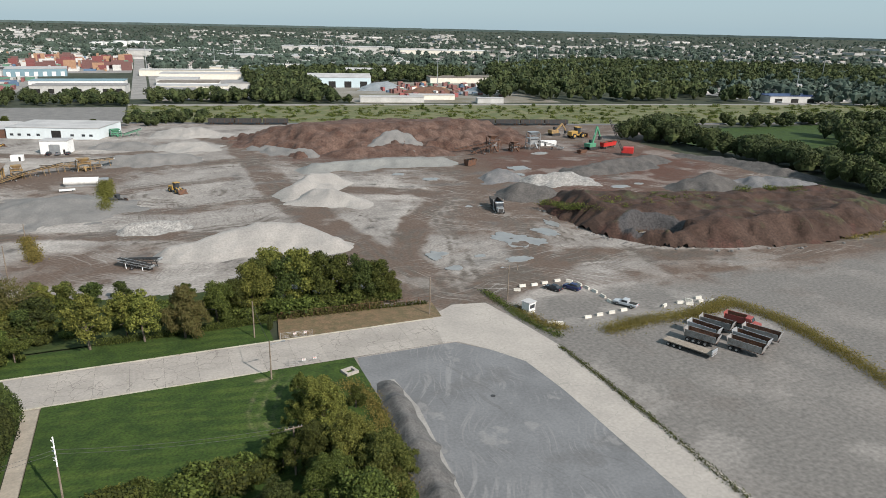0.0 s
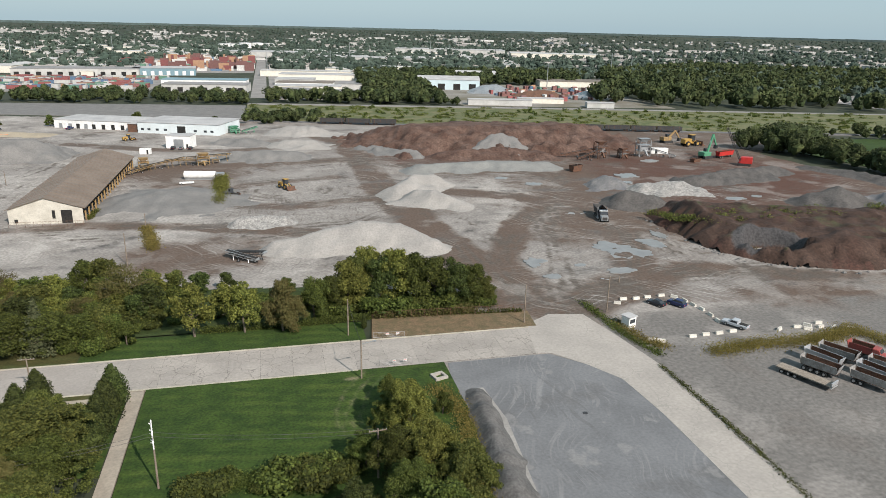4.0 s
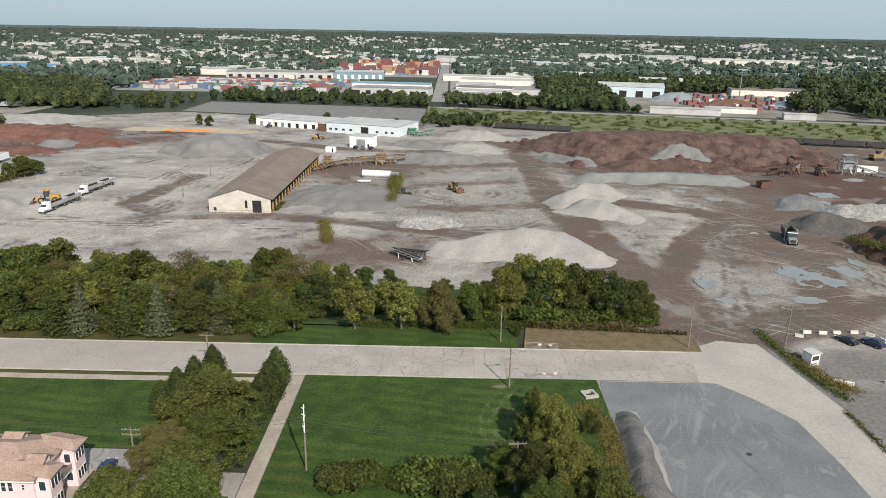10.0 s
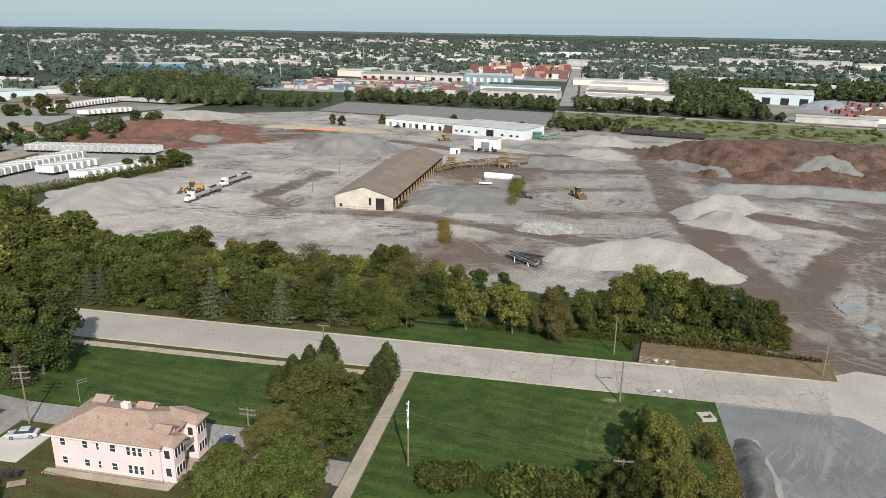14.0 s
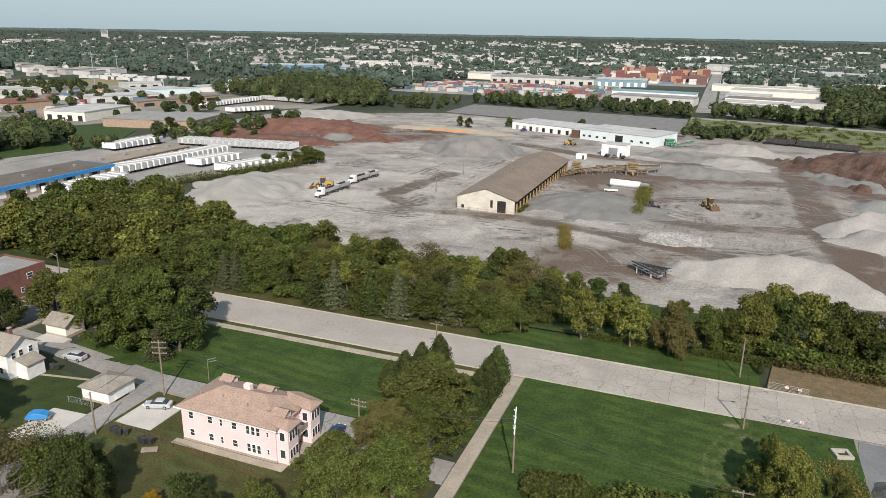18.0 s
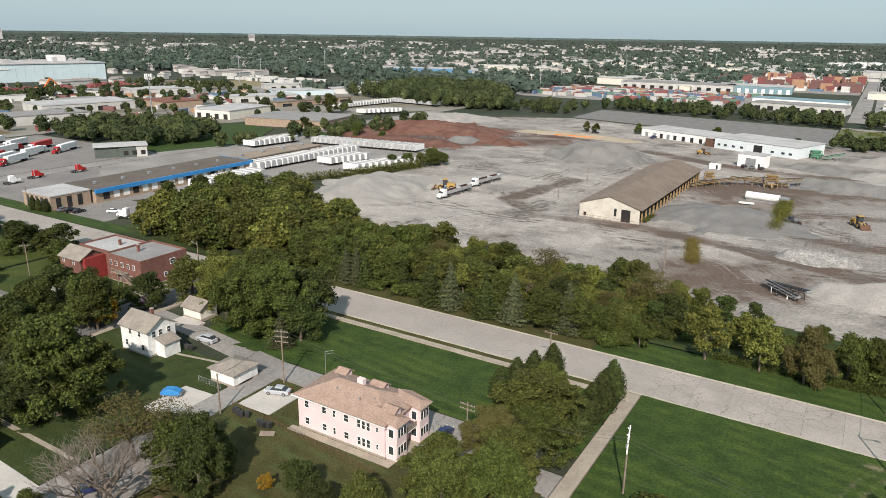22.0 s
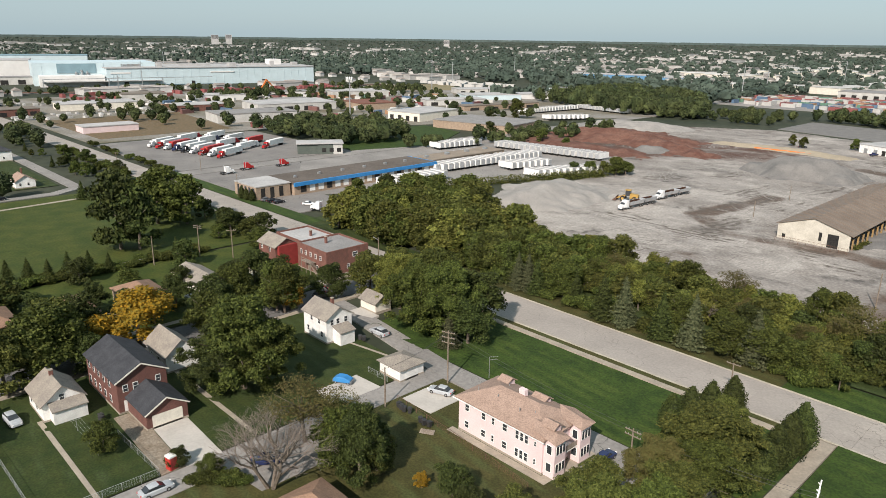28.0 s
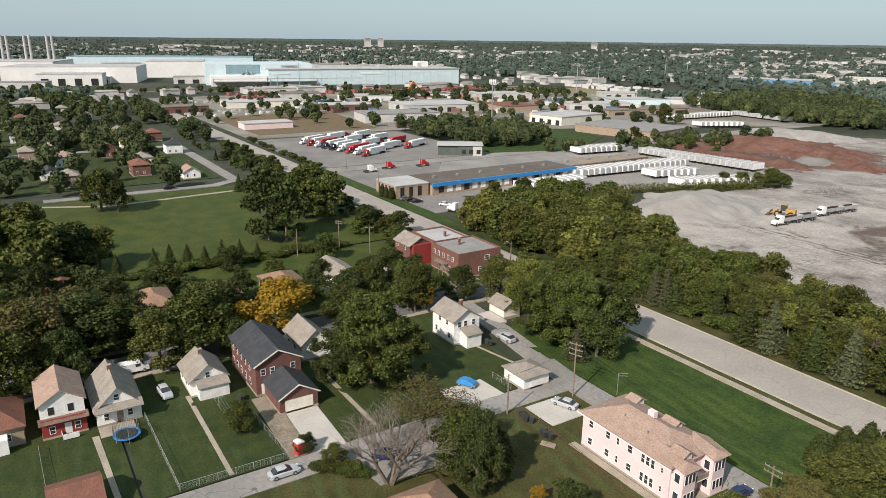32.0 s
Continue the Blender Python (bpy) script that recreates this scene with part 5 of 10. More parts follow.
for k, y0 in enumerate((0.3, 6.5)):                       # two bays on the street front, with a recessed entry between them
    bay = Geo().box(W, y0, -0.3, W + 2.0, y0 + 2.6, 5.9)
    b = part("bay", bay, M["pink"], apt)
    for z in (1.0, 3.9):
        for u in (0.25, 1.0, 1.75):
            fr = part("window", Geo().box(W + 1.98, y0 + u, z, W + 2.06, y0 + u + 0.62, z + 1.5), M["white"], b)
        part("window", Geo().box(W + 0.5, y0 - 0.06, z, W + 1.5, y0 + 0.02, z + 1.5), M["white"], b)
    for z in (1.0, 3.9):
        for u in (0.25, 1.0, 1.75):
            part("pane", Geo().box(W + 2.0, y0 + u + 0.07, z + 0.08, W + 2.08, y0 + u + 0.55, z + 1.42), M["glass"], b)
        part("pane", Geo().box(W + 0.6, y0 - 0.08, z + 0.1, W + 1.4, y0 + 0.0, z + 1.4), M["glass"], b)
    part("bay_roof", Geo().add([(W - 1.5, y0 - 0.5, 6.85), (W + 2.5, y0 - 0.5, 6.05), (W + 2.5, y0 + 3.1, 6.05), (W - 1.5, y0 + 3.1, 6.85), (W - 3.0, y0 + 1.3, 7.6), (W + 1.2, y0 + 1.3, 6.9)],
                             [(0, 1, 5, 4), (1, 2, 5), (2, 3, 4, 5), (0, 3, 2, 1), (0, 4, 3)]), M["roof_tan"], apt)
part("porch_floor", Geo().box(W, 2.95, 2.85, W + 1.5, 6.45, 3.05), M["white"], apt)
part("porch_rail", Geo().box(W + 1.4, 2.95, 3.05, W + 1.5, 6.45, 3.9), M["wood"], apt)
part("step", Geo().box(W, 3.6, -0.2, W + 2.6, 5.6, 0.35), M["sidewalk"], apt)
for dx, dy, w in ((2.0, 8.2, 1.8), (9.6, 7.6, 2.2), (15.8, 2.4, 2.0)):
    dm = part("dormer", Geo().box(dx, dy - 0.8, 6.3, dx + w, dy + 1.0, 7.25), M["pink"], apt)
    part("dormer_roof", gable_roof(w, 1.8, 7.25, 0.5, 0.3, "x"), M["roof_tan"], dm).location = (dx, dy - 0.8, 0)
part("chimney", Geo().box(8.2, 5.0, 7.0, 9.4, 5.8, 8.9), M["pink"], apt)
for vx, vy in ((2.2, 2.2), (6.0, 2.6), (11, 2.0), (13.2, 3.0), (5, 6.5)):
    part("vent_pipe", Geo().cyl((vx, vy, 6.5), (vx, vy, 7.8), 0.08, 0.08, 6), M["steel"], apt)
part("gutter", Geo().box(-0.7, -0.82, 5.86, W + 0.7, -0.7, 6.0), M["white"], apt)

house("small white garage with a tan hip roof", -90.6, 84.2, -84.6, 90.0, 2.5, "hip", M["white"], M["roof_grey"], rise=1.3, name="garage", category="garage", doors=[("e", 1.4, 0.0, 3.0, 2.2, M["white"])])
wh = house("white two-storey house with a grey-tan gable roof", -116.0, 83.8, -107.6, 90.2, 5.5, "gable", M["white"], M["roof_grey"], rise=2.0,
           wins=[("s", 1.2, 1.2), ("s", 5.4, 3.9), ("s", 2.6, 3.9), ("e", 0.9, 3.9), ("e", 2.4, 3.9), ("e", 4.4, 3.9), ("s", 6.2, 1.2)], chimney=(4.6, 4.2, 8.2))
part("back_room", Geo().box(8.4, 1.6, -0.3, 11.0, 5.2, 3.0), M["white"], wh)
part("back_roof", Geo().add([(8.3, 1.4, 3.9), (11.3, 1.4, 2.95), (11.3, 5.4, 2.95), (8.3, 5.4, 3.9), (8.3, 1.4, 3.7), (11.3, 1.4, 2.8), (11.3, 5.4, 2.8), (8.3, 5.4, 3.7)], [(0, 1, 2, 3), (7, 6, 5, 4), (0, 4, 5, 1), (1, 5, 6, 2), (2, 6, 7, 3), (3, 7, 4, 0)]), M["roof_grey"], wh)
house("small cream garage with a brown roof", -119.6, 101.6, -114.0, 106.2, 2.6, "gable", M["cream"], M["roof_grey"], rise=1.5, name="garage", category="garage", ridge="x")
house("brick two-storey corner house with a flat roof", -156.0, 107.6, -142.2, 121.4, 6.6, "flat", M["brick"], M["roof_flat2"], wins=[("e", 3.0, 1.3), ("e", 6.5, 1.3), ("e", 8.5, 4.2, 1.6, 1.4), ("s", 1.5, 4.2), ("s", 3.6, 4.2), ("s", 6.0, 4.2), ("s", 8.4, 4.2), ("s", 10.6, 4.2), ("s", 9.0, 1.2), ("s", 11.6, 1.2)], doors=[("s", 5.0, 0.1), ("e", 0.8, 0.1, 1.0, 2.1, M["white"])], chimney=(5.0, 6.0, 8.4), base=0.3)
house("long brick house with a pale flat roof", -172.0, 110.5, -156.1, 121.4, 5.6, "flat", M["brick"], M["roof_pale"], wins=[("s", u, 1.3) for u in (2, 5, 8, 11)], chimney=(9, 6, 7.2), base=0.3)
house("two-storey brick house with a brown gable roof", -168.2, 102.6, -159.4, 109.6, 5.6, "gable", M["brick"], M["roof_grey"], rise=2.0, wins=[("s", 1.2, 1.2), ("s", 1.2, 3.9), ("s", 5.5, 3.9), ("e", 1.5, 3.9)])
part("gable_wing", Geo().box(8.8, 0.6, -0.3, 9.9, 6.4, 5.6).prism([(8.8, 5.6), (9.9, 5.6), (9.9, 5.9), (8.8, 5.9)], 0.6, 6.4), M["red_sid"], bpy.data.objects["house.003"], "bright red end wall")
house("low red garage with a red-brown roof", -163.8, 94.0, -152.6, 98.2, 2.4, "gable", M["cream"], M["roof_red"], rise=1.3, name="garage", category="garage")

dk = house("new brown-brick two-storey house with a dark shingle roof", -122.4, 42.0, -107.4, 50.4, 6.0, "gable", M["brick_new"], M["roof_dark"], rise=2.4, over=0.4,
           wins=[("s", u, z, 0.9, 1.4) for u in (1.0, 3.4, 5.8, 8.4, 11.0) for z in (1.1, 3.9)] + [("e", 0.9, 3.9), ("e", 2.6, 3.9), ("e", 6.4, 4.0)], doors=[("e", 0.9, 0.3, 1.0, 2.1, M["white"])])
part("fascia", Geo().beam((15.45, -0.4, 5.9), (15.45, 4.2, 8.35), 0.08, 0.22).beam((15.45, 8.8, 5.9), (15.45, 4.2, 8.35), 0.08, 0.22), M["cream"], dk)
gr = house("attached brown-brick garage with a dark gable roof", -107.3, 43.4, -99.2, 50.2, 3.0, "gable", M["brick_new"], M["roof_dark"], rise=2.0, name="garage", category="garage", over=0.35, doors=[("e", 0.9, 0.05, 5.0, 2.4, M["cream"], "garage_door")])
part("fascia", Geo().beam((8.5, -0.35, 2.9), (8.5, 3.4, 5.05), 0.08, 0.2).beam((8.5, 7.15, 2.9), (8.5, 3.4, 5.05), 0.08, 0.2), M["cream"], gr)
flat("driveway", [(-99.1, 44.3), (-85.6, 43.8), (-85.6, 49.4), (-99.1, 49.9)], 0.14, M["conc_new"], "new white concrete driveway", "driveway")
flat("bare_ground", [(-107, 40.8), (-86, 40.2), (-86, 43.7), (-99.1, 44.2), (-107, 43.2)], 0.11, M["earth"], "bare rubble-strewn earth beside the new driveway", "ground")
flat("parking_slab", [(-79.8, 80.6), (-72.6, 80.8), (-72.6, 88.4), (-79.8, 88.2)], 0.14, M["conc_new"], "pale concrete parking slab", "driveway")

w2 = house("small white house with a tan gable roof", -121.4, 32.0, -113.0, 38.4, 3.2, "gable", M["white"], M["roof_grey"], rise=2.5, wins=[("s", 1.4, 1.2), ("s", 4.6, 1.2), ("e", 2.6, 3.2, 0.9, 1.2)], chimney=(3.0, 3.2, 6.6))
part("back_room", Geo().box(8.4, 1.0, -0.3, 10.4, 6.2, 2.6), M["white"], w2)
part("back_roof", Geo().add([(8.3, 0.8, 3.4), (10.7, 0.8, 2.55), (10.7, 6.4, 2.55), (8.3, 6.4, 3.4), (8.3, 0.8, 3.2), (10.7, 0.8, 2.4), (10.7, 6.4, 2.4), (8.3, 6.4, 3.2)], [(0, 1, 2, 3), (7, 6, 5, 4), (0, 4, 5, 1), (1, 5, 6, 2), (2, 6, 7, 3), (3, 7, 4, 0)]), M["roof_grey"], w2)
w3 = house("white house with a weathered patched grey roof", -122.6, 16.6, -110.6, 23.4, 3.2, "gable", M["white"], M["roof_grey"], rise=3.2, wins=[("e", 1.0, 1.0), ("e", 4.6, 1.0), ("e", 2.8, 4.2, 0.9, 1.2), ("s", 2, 1.1), ("s", 6, 1.1)], doors=[("e", 3.0, 0.2)], chimney=(4, 3.4, 7.2))
part("porch_roof", Geo().add([(11.9, -0.3, 3.9), (13.4, -0.3, 3.1), (13.4, 7.1, 3.1), (11.9, 7.1, 3.9), (11.9, -0.3, 3.7), (13.4, -0.3, 2.95), (13.4, 7.1, 2.95), (11.9, 7.1, 3.7)], [(0, 1, 2, 3), (7, 6, 5, 4), (0, 4, 5, 1), (1, 5, 6, 2), (2, 6, 7, 3), (3, 7, 4, 0)]), M["roof_grey"], w3)
flat("patio", [(-110.4, 16.6), (-107.0, 16.6), (-107.0, 22), (-110.4, 22)], 0.12, M["sidewalk"], "small concrete patio behind a white house", "patio")
r2 = house("two-storey house, dark red below and white above, tan roof", -121.4, 8.8, -110.8, 15.2, 2.9, "flat", M["red_sid"], M["roof_tan"], wins=[("e", 1.0, 0.9), ("e", 4.6, 0.9)], doors=[("e", 3.2, 0.2, 1.0, 2.1, M["white"])])
up = part("upper_storey", Geo().box(0, 0, 2.92, 10.0, 6.4, 5.8), M["white"], r2)
for u in (1.2, 4.0):
    part("window", Geo().box(9.98, u, 3.9, 10.05, u + 0.85, 5.2), M["dark"], up)
part("lower_roof", Geo().add([(9.9, -0.4, 3.5), (11.4, -0.4, 2.95), (11.4, 6.8, 2.95), (9.9, 6.8, 3.5)], [(0, 1, 2, 3), (3, 2, 1, 0)]), M["roof_tan"], r2)
part("roof_upper", gable_roof(10.0, 6.4, 5.8, 2.0, 0.4, "x"), M["roof_tan"], r2)
part("gable", Geo().add([(10.0, 0, 5.8), (10.0, 6.4, 5.8), (10.0, 3.2, 7.8)], [(0, 1, 2)]), M["white"], r2)
part("rail", Geo().box(10.7, 2.6, 0.2, 12.2, 2.68, 1.1).box(12.1, 2.6, 0.2, 12.2, 5.0, 1.1), M["white"], r2)
l2 = house("tan brick house with a red-brown hip roof", -122.0, -0.6, -111.6, 6.4, 3.2, "hip", M["tan_brick"], M["roof_red"], rise=2.4, wins=[("e", 4.4, 1.0)])
part("back_room", Geo().box(10.4, 0.2, -0.3, 12.6, 4.8, 2.5), M["white"], l2)
house("white house half hidden by a large tree", -126.0, 54.0, -116.6, 60.2, 3.6, "gable", M["white"], M["roof_grey"], rise=2.6, wins=[("s", 2, 1.2), ("s", 5.4, 1.2), ("e", 2.6, 3.4, 0.9, 1.2)])
house("tan two-storey house behind a large tree", -124.0, 68.0, -114.0, 75.0, 5.0, "gable", M["cream"], M["roof_grey"], rise=2.2, wins=[("s", 2, 1.2), ("e", 1.4, 1.2), ("e", 4.0, 3.6)])
house("low brown house with a grey-brown gable roof", -166.0, 76.6, -153.0, 84.0, 2.8, "gable", M["cream"], M["roof_grey"], rise=1.7, wins=[("s", 2, 1.0), ("s", 5, 1.0), ("s", 9, 1.0)])
house("tan ranch house with an orange-tan hip roof", -163.0, 60.4, -150.0, 69.0, 3.0, "hip", M["tan_brick"], M["roof_ochre"], rise=2.0, wins=[("e", 1.4, 1.0), ("e", 4.8, 1.0), ("s", 3, 1.0), ("s", 8, 1.0)])
house("ranch house with an orange-tan hip roof", -163.0, 44.6, -150.0, 53.2, 3.0, "hip", M["tan_brick"], M["roof_ochre"], rise=2.0, wins=[("e", 1.4, 1.0), ("e", 4.8, 1.0), ("s", 3, 1.0)])
house("ranch house with a tan hip roof between trees", -166.0, 30.6, -154.0, 38.4, 3.0, "hip", M["tan_brick"], M["roof_ochre"], rise=2.0, wins=[("e", 1.4, 1.0), ("s", 3, 1.0)])
house("brick ranch house with a tan roof", -166.0, 10.0, -152.0, 19.0, 3.0, "hip", M["tan_brick"], M["roof_ochre"], rise=2.0, wins=[("e", 1.4, 1.0), ("s", 3, 1.0)])
house("low garage with a brown roof by the hedge", -184.0, 14.0, -176.0, 21.0, 2.6, "gable", M["cream"], M["roof_red"], rise=1.4, name="garage", category="garage")
house("low house with a tan hip roof among trees", -66.0, 46.4, -53.0, 54.2, 3.0, "hip", M["tan_brick"], M["roof_ochre"], rise=2.0, wins=[("s", 2, 1.0), ("s", 6, 1.0)])
house("garage with a dark red roof", -93.4, 8.6, -86.6, 14.6, 2.4, "gable", M["cream"], M["roof_red"], rise=1.4, name="garage", category="garage", ridge="y")

# the open-sided barn
M["barn_board"] = surf("weathered_cream_boards", (0.53, 0.50, 0.43), (0.43, 0.40, 0.34), big=2.5, small=0.3, grain=0.14)
barn = thing("barn", "long open-sided barn with cream end wall and brown metal roof", "barn", -79.0, 240.4)
BW, BL, BE, BR = 21.6, 92.0, 5.0, 8.4
part("end_wall", Geo().prism([(0, -0.2), (BW, -0.2), (BW, BE), (BW / 2, BR - 0.1), (0, BE)], 0.0, 0.3), M["barn_board"], barn)
part("end_wall", Geo().prism([(0, -0.2), (BW, -0.2), (BW, BE), (BW / 2, BR - 0.1), (0, BE)], BL - 0.3, BL), M["barn_board"], barn)
part("side_wall", Geo().box(0, 0.3, -0.2, 0.25, BL - 0.3, BE), M["barn_board"], barn)
part("back_wall", Geo().box(12.0, 0.4, -0.2, 12.3, BL - 0.4, 5.6), M["wood"], barn, "dark timber wall inside the open bays")
# near-black panel on the solid wall: shade of an open doorway as colour
part("doorway", Geo().box(15.2, -0.03, 0.0, 18.4, 0.02, 4.3), M["dark"], barn, "dark panel painted as the shade of an open doorway")
part("hatch", Geo().box(12.6, -0.03, 1.6, 13.5, 0.02, 4.3), M["dark"], barn)
part("hatch", Geo().box(1.6, -0.03, 0.5, 2.6, 0.02, 1.7), M["dark"], barn)
for s in (0, 1):
    xe, xm = (-0.6, BW / 2) if s == 0 else (BW + 0.9, BW / 2)
    ze = BE - 0.25
    sh = [(xe, -0.5, ze), (xm, -0.5, BR), (xm, BL + 0.5, BR), (xe, BL + 0.5, ze)]
    sh = sh[::-1] if s else sh
    part("roof_slope", Geo().add(sh + [(x, y, z + 0.15) for x, y, z in sh], [(3, 2, 1, 0), (4, 5, 6, 7), (0, 1, 5, 4), (1, 2, 6, 5), (2, 3, 7, 6), (3, 0, 4, 7)]), M["roof_brown"], barn)
    for k in range(24):                                   # standing seams
        y = 3.5 + k * 3.8
        part("seam", Geo().beam((xe, y, ze + 0.2), (xm, y, BR + 0.2), 0.1, 0.1), M["roof_brown"], barn)
for k in range(19):
    y = 2.5 + k * 4.85
    part("post", Geo().box(BW - 0.1, y, -0.2, BW + 0.35, y + 0.4, 3.4).beam((BW + 0.1, y + 0.2, 2.6), (BW - 2.5, y + 0.2, 5.6), 0.3), M["ochre"], barn, "yellow-painted post")
part("eave_beam", Geo().box(BW - 0.2, 0.4, 4.2, BW + 0.2, BL - 0.4, 4.7), M["rusty"], barn)

# the long white and pale-blue works building
wb = thing("works_building", "long low works building, half white and half pale blue", "building", -122.3, 464.7, 0, -20.6)
part("wall", Geo().box(0, 0, -0.3, 49, 24, 4.8), M["white"], wb)
part("wall", Geo().box(49, -4.5, -0.3, 56, 24, 4.6), M["rusty"], wb)
part("wall", Geo().box(56, -6, -0.3, 105, 24, 6.0), surf("bluish_white_cladding", (0.60, 0.65, 0.66), (0.54, 0.585, 0.59), big=8, small=0.8, grain=0.06), wb, "bluish white wall")
part("roof", Geo().box(-0.3, -0.3, 4.8, 49, 24.3, 5.1), M["roof_pale"], wb)
part("roof", Geo().box(49, -4.8, 4.6, 56, 24.3, 4.9), M["roof_pale"], wb)
part("roof", Geo().box(56, -6.3, 6.0, 105.3, 24.3, 6.3), M["roof_pale"], wb)
for u in (3, 9, 14, 19, 24, 30, 36, 42):
    part("door", Geo().box(u, -0.04, 0, u + 2.2, 0.0, 2.8), M["steel"] if u % 2 else M["dark"], wb)
for u in (58, 62, 67, 72, 90, 96, 100):
    part("window", Geo().box(u, -6.05, 1.6, u + 1.8, -6.0, 2.8), M["glass"], wb)
part("gate", Geo().box(80, -6.05, 0, 85, -6.0, 4.6), M["dark"], wb)
sh = thing("site_office", "white flat-roofed site shed with a roller door", "building", -49.8, 383.0, 0, -14)
part("wall", Geo().box(0, 0, -0.2, 12.4, 9, 6.2), M["white"], sh)
part("roof", Geo().box(-0.2, -0.2, 6.2, 12.6, 9.2, 6.5), M["roof_pale"], sh)
part("roller_door", Geo().box(4, -0.05, 0, 9, 0.0, 4.6), M["steel"], sh)
part("door", Geo().box(10.3, -0.05, 0, 11.3, 0.0, 2.2), M["dark"], sh)

# the freight depot with its blue fascia
dp = thing("freight_depot", "long low freight depot with a bright blue fascia", "warehouse", -233.5, 155.0, 0, 90.5)
DL = 77.0
part("wall", Geo().box(0, 0, -0.3, DL, 20, 4.4), M["tan_brick"], dp)
part("roof", Geo().box(-0.2, -0.2, 4.4, DL + 0.2, 20.2, 5.1), surf("brown_gravel_roof", (0.098, 0.080, 0.066), (0.125, 0.104, 0.088), big=9, small=0.8, grain=0.2), dp)
for k in range(6):
    part("roof_vent", Geo().box(6 + 12 * k, 9, 5.1, 7.2 + 12 * k, 10.2, 6.0), M["steel"], dp)
part("fascia", Geo().box(-0.4, -0.9, 3.7, DL + 0.4, -0.21, 5.2), M["blue"], dp, "bright blue metal fascia")
part("fascia", Geo().box(DL + 0.21, -0.9, 3.7, DL + 0.6, 20.2, 5.2), M["blue"], dp)
for k in range(17):
    part("dock_door", Geo().box(3 + k * 4.2, -0.06, 0.9, 5.6 + k * 4.2, 0.0, 3.5), M["white"] if k % 3 else M["dark"], dp)
dk_ = thing("dock_building", "low dock building with a flat tan roof behind the depot", "warehouse", -255.0, 233.0)
part("wall", Geo().box(0, 0, -0.3, 13.4, 56, 4.0), M["tan_brick"], dk_)
part("roof", Geo().box(-0.3, -0.1, 4.0, 13.7, 56.3, 4.4), surf("tan_gravel_roof", (0.27, 0.22, 0.17), (0.215, 0.178, 0.14), big=8, small=0.6, grain=0.15), dk_)
for k in range(15):
    part("dock_door", Geo().box(13.4, 1.5 + 3.6 * k, 1.0, 13.46, 3.9 + 3.6 * k, 3.4), M["white"] if k % 4 else M["dark"], dk_)
for k in range(4):
    part("roof_unit", Geo().box(5, 6 + 14 * k, 4.4, 7, 8 + 14 * k, 5.4), M["steel"], dk_)
of = thing("depot_office", "brown brick flat-roofed office at the depot's end", "building", -252.0, 139.0, 0, 0)
part("wall", Geo().box(0, 0, -0.3, 17, 15, 5.0), M["tan_brick"], of)
part("roof", Geo().box(-0.2, -0.2, 5.0, 17.2, 15.2, 5.4), M["roof_pale"], of)
for u in (2, 5, 8, 11, 14):
    part("window", Geo().box(u, -0.05, 0.4, u + 1.6, 0.0, 4.4), M["glass"], of)
for u in (2, 6, 10):
    part("window", Geo().box(17.0, u, 0.4, 17.05, u + 1.8, 4.4), M["dark"], of)
gb = thing("office_building", "dark green flat-roofed building with a pale front", "building", -319.2, 210.5, 0, 58)
part("wall", Geo().box(0, 0, -0.3, 11, 12, 5.4), M["dark_green"], gb)
part("wall", Geo().box(11, -0.5, -0.3, 19, 12, 5.2), M["dark_green"], gb)
part("wall", Geo().box(19, -0.5, -0.3, 24, 12, 5.2), M["shed"], gb)
part("roof", Geo().box(-0.6, -1.2, 5.4, 24.6, 12.6, 5.9), M["roof_pale"], gb)
for u in (13, 17, 21):
    part("window", Geo().box(u, -0.55, 1.0, u + 2.2, -0.5, 3.2), M["dark"], gb)


def hall(label, x, y, L, Wd, h, wall, roofm, rot=0, bays=0, rise=0.0, name="warehouse", baym=None):
    """A flat or low-pitched hall; x, y is its front corner, and its front faces the yard."""
    t = thing(name, label, "warehouse", x, y, 0, rot)
    part("wall", Geo().box(0, 0, -0.3, L, Wd, h), wall, t)
    if rise:
        part("roof", gable_roof(L, Wd, h, rise, 0.4, "x", 0.3), roofm, t)
        part("gable", Geo().add([(0, 0, h), (0, Wd, h), (0, Wd / 2, h + rise), (L, 0, h), (L, Wd, h), (L, Wd / 2, h + rise)], [(0, 2, 1), (3, 4, 5)]), wall, t)
    else:
        part("roof", Geo().box(-0.3, -0.3, h, L + 0.3, Wd + 0.3, h + 0.5), roofm, t)
    for k in range(bays):
        u = L * (k + 0.3) / bays
        part("bay_door", Geo().box(u, -0.1, 0, u + L / bays * 0.45, 0.0, h * 0.62), baym or M["dark"], t)
    return t


hall("white warehouse with a pale roof by the tracks", -92, 700, 76, 26, 6.5, M["shed"], M["roof_flat2"], -8, 7)
hall("long white warehouse with dark doors", -100, 760, 82, 24, 6, M["white"], M["teal"], -6, 8)
hall("white warehouse beside the straight street", 8, 656, 30, 22, 5.5, M["shed"], M["roof_flat2"], -10, 2)
hall("white warehouse with dark loading doors", 34, 634, 46, 20, 6, M["shed"], M["roof_flat2"], -10, 5)
hall("long cream warehouse with pale roof", 8, 690, 62, 22, 6, M["cream"], M["roof_pale"], -10, 0)
hall("long white warehouse with dark roof", 10, 730, 56, 24, 6, M["white"], M["roof_flat"], -10, 0)
hall("white and grey flat-roofed warehouse", 10, 775, 40, 26, 6, M["shed"], M["roof_pale"], -10, 0)
hall("pale warehouse among trees", 70, 720, 34, 40, 5.5, M["shed"], M["roof_flat2"], -10, 0)
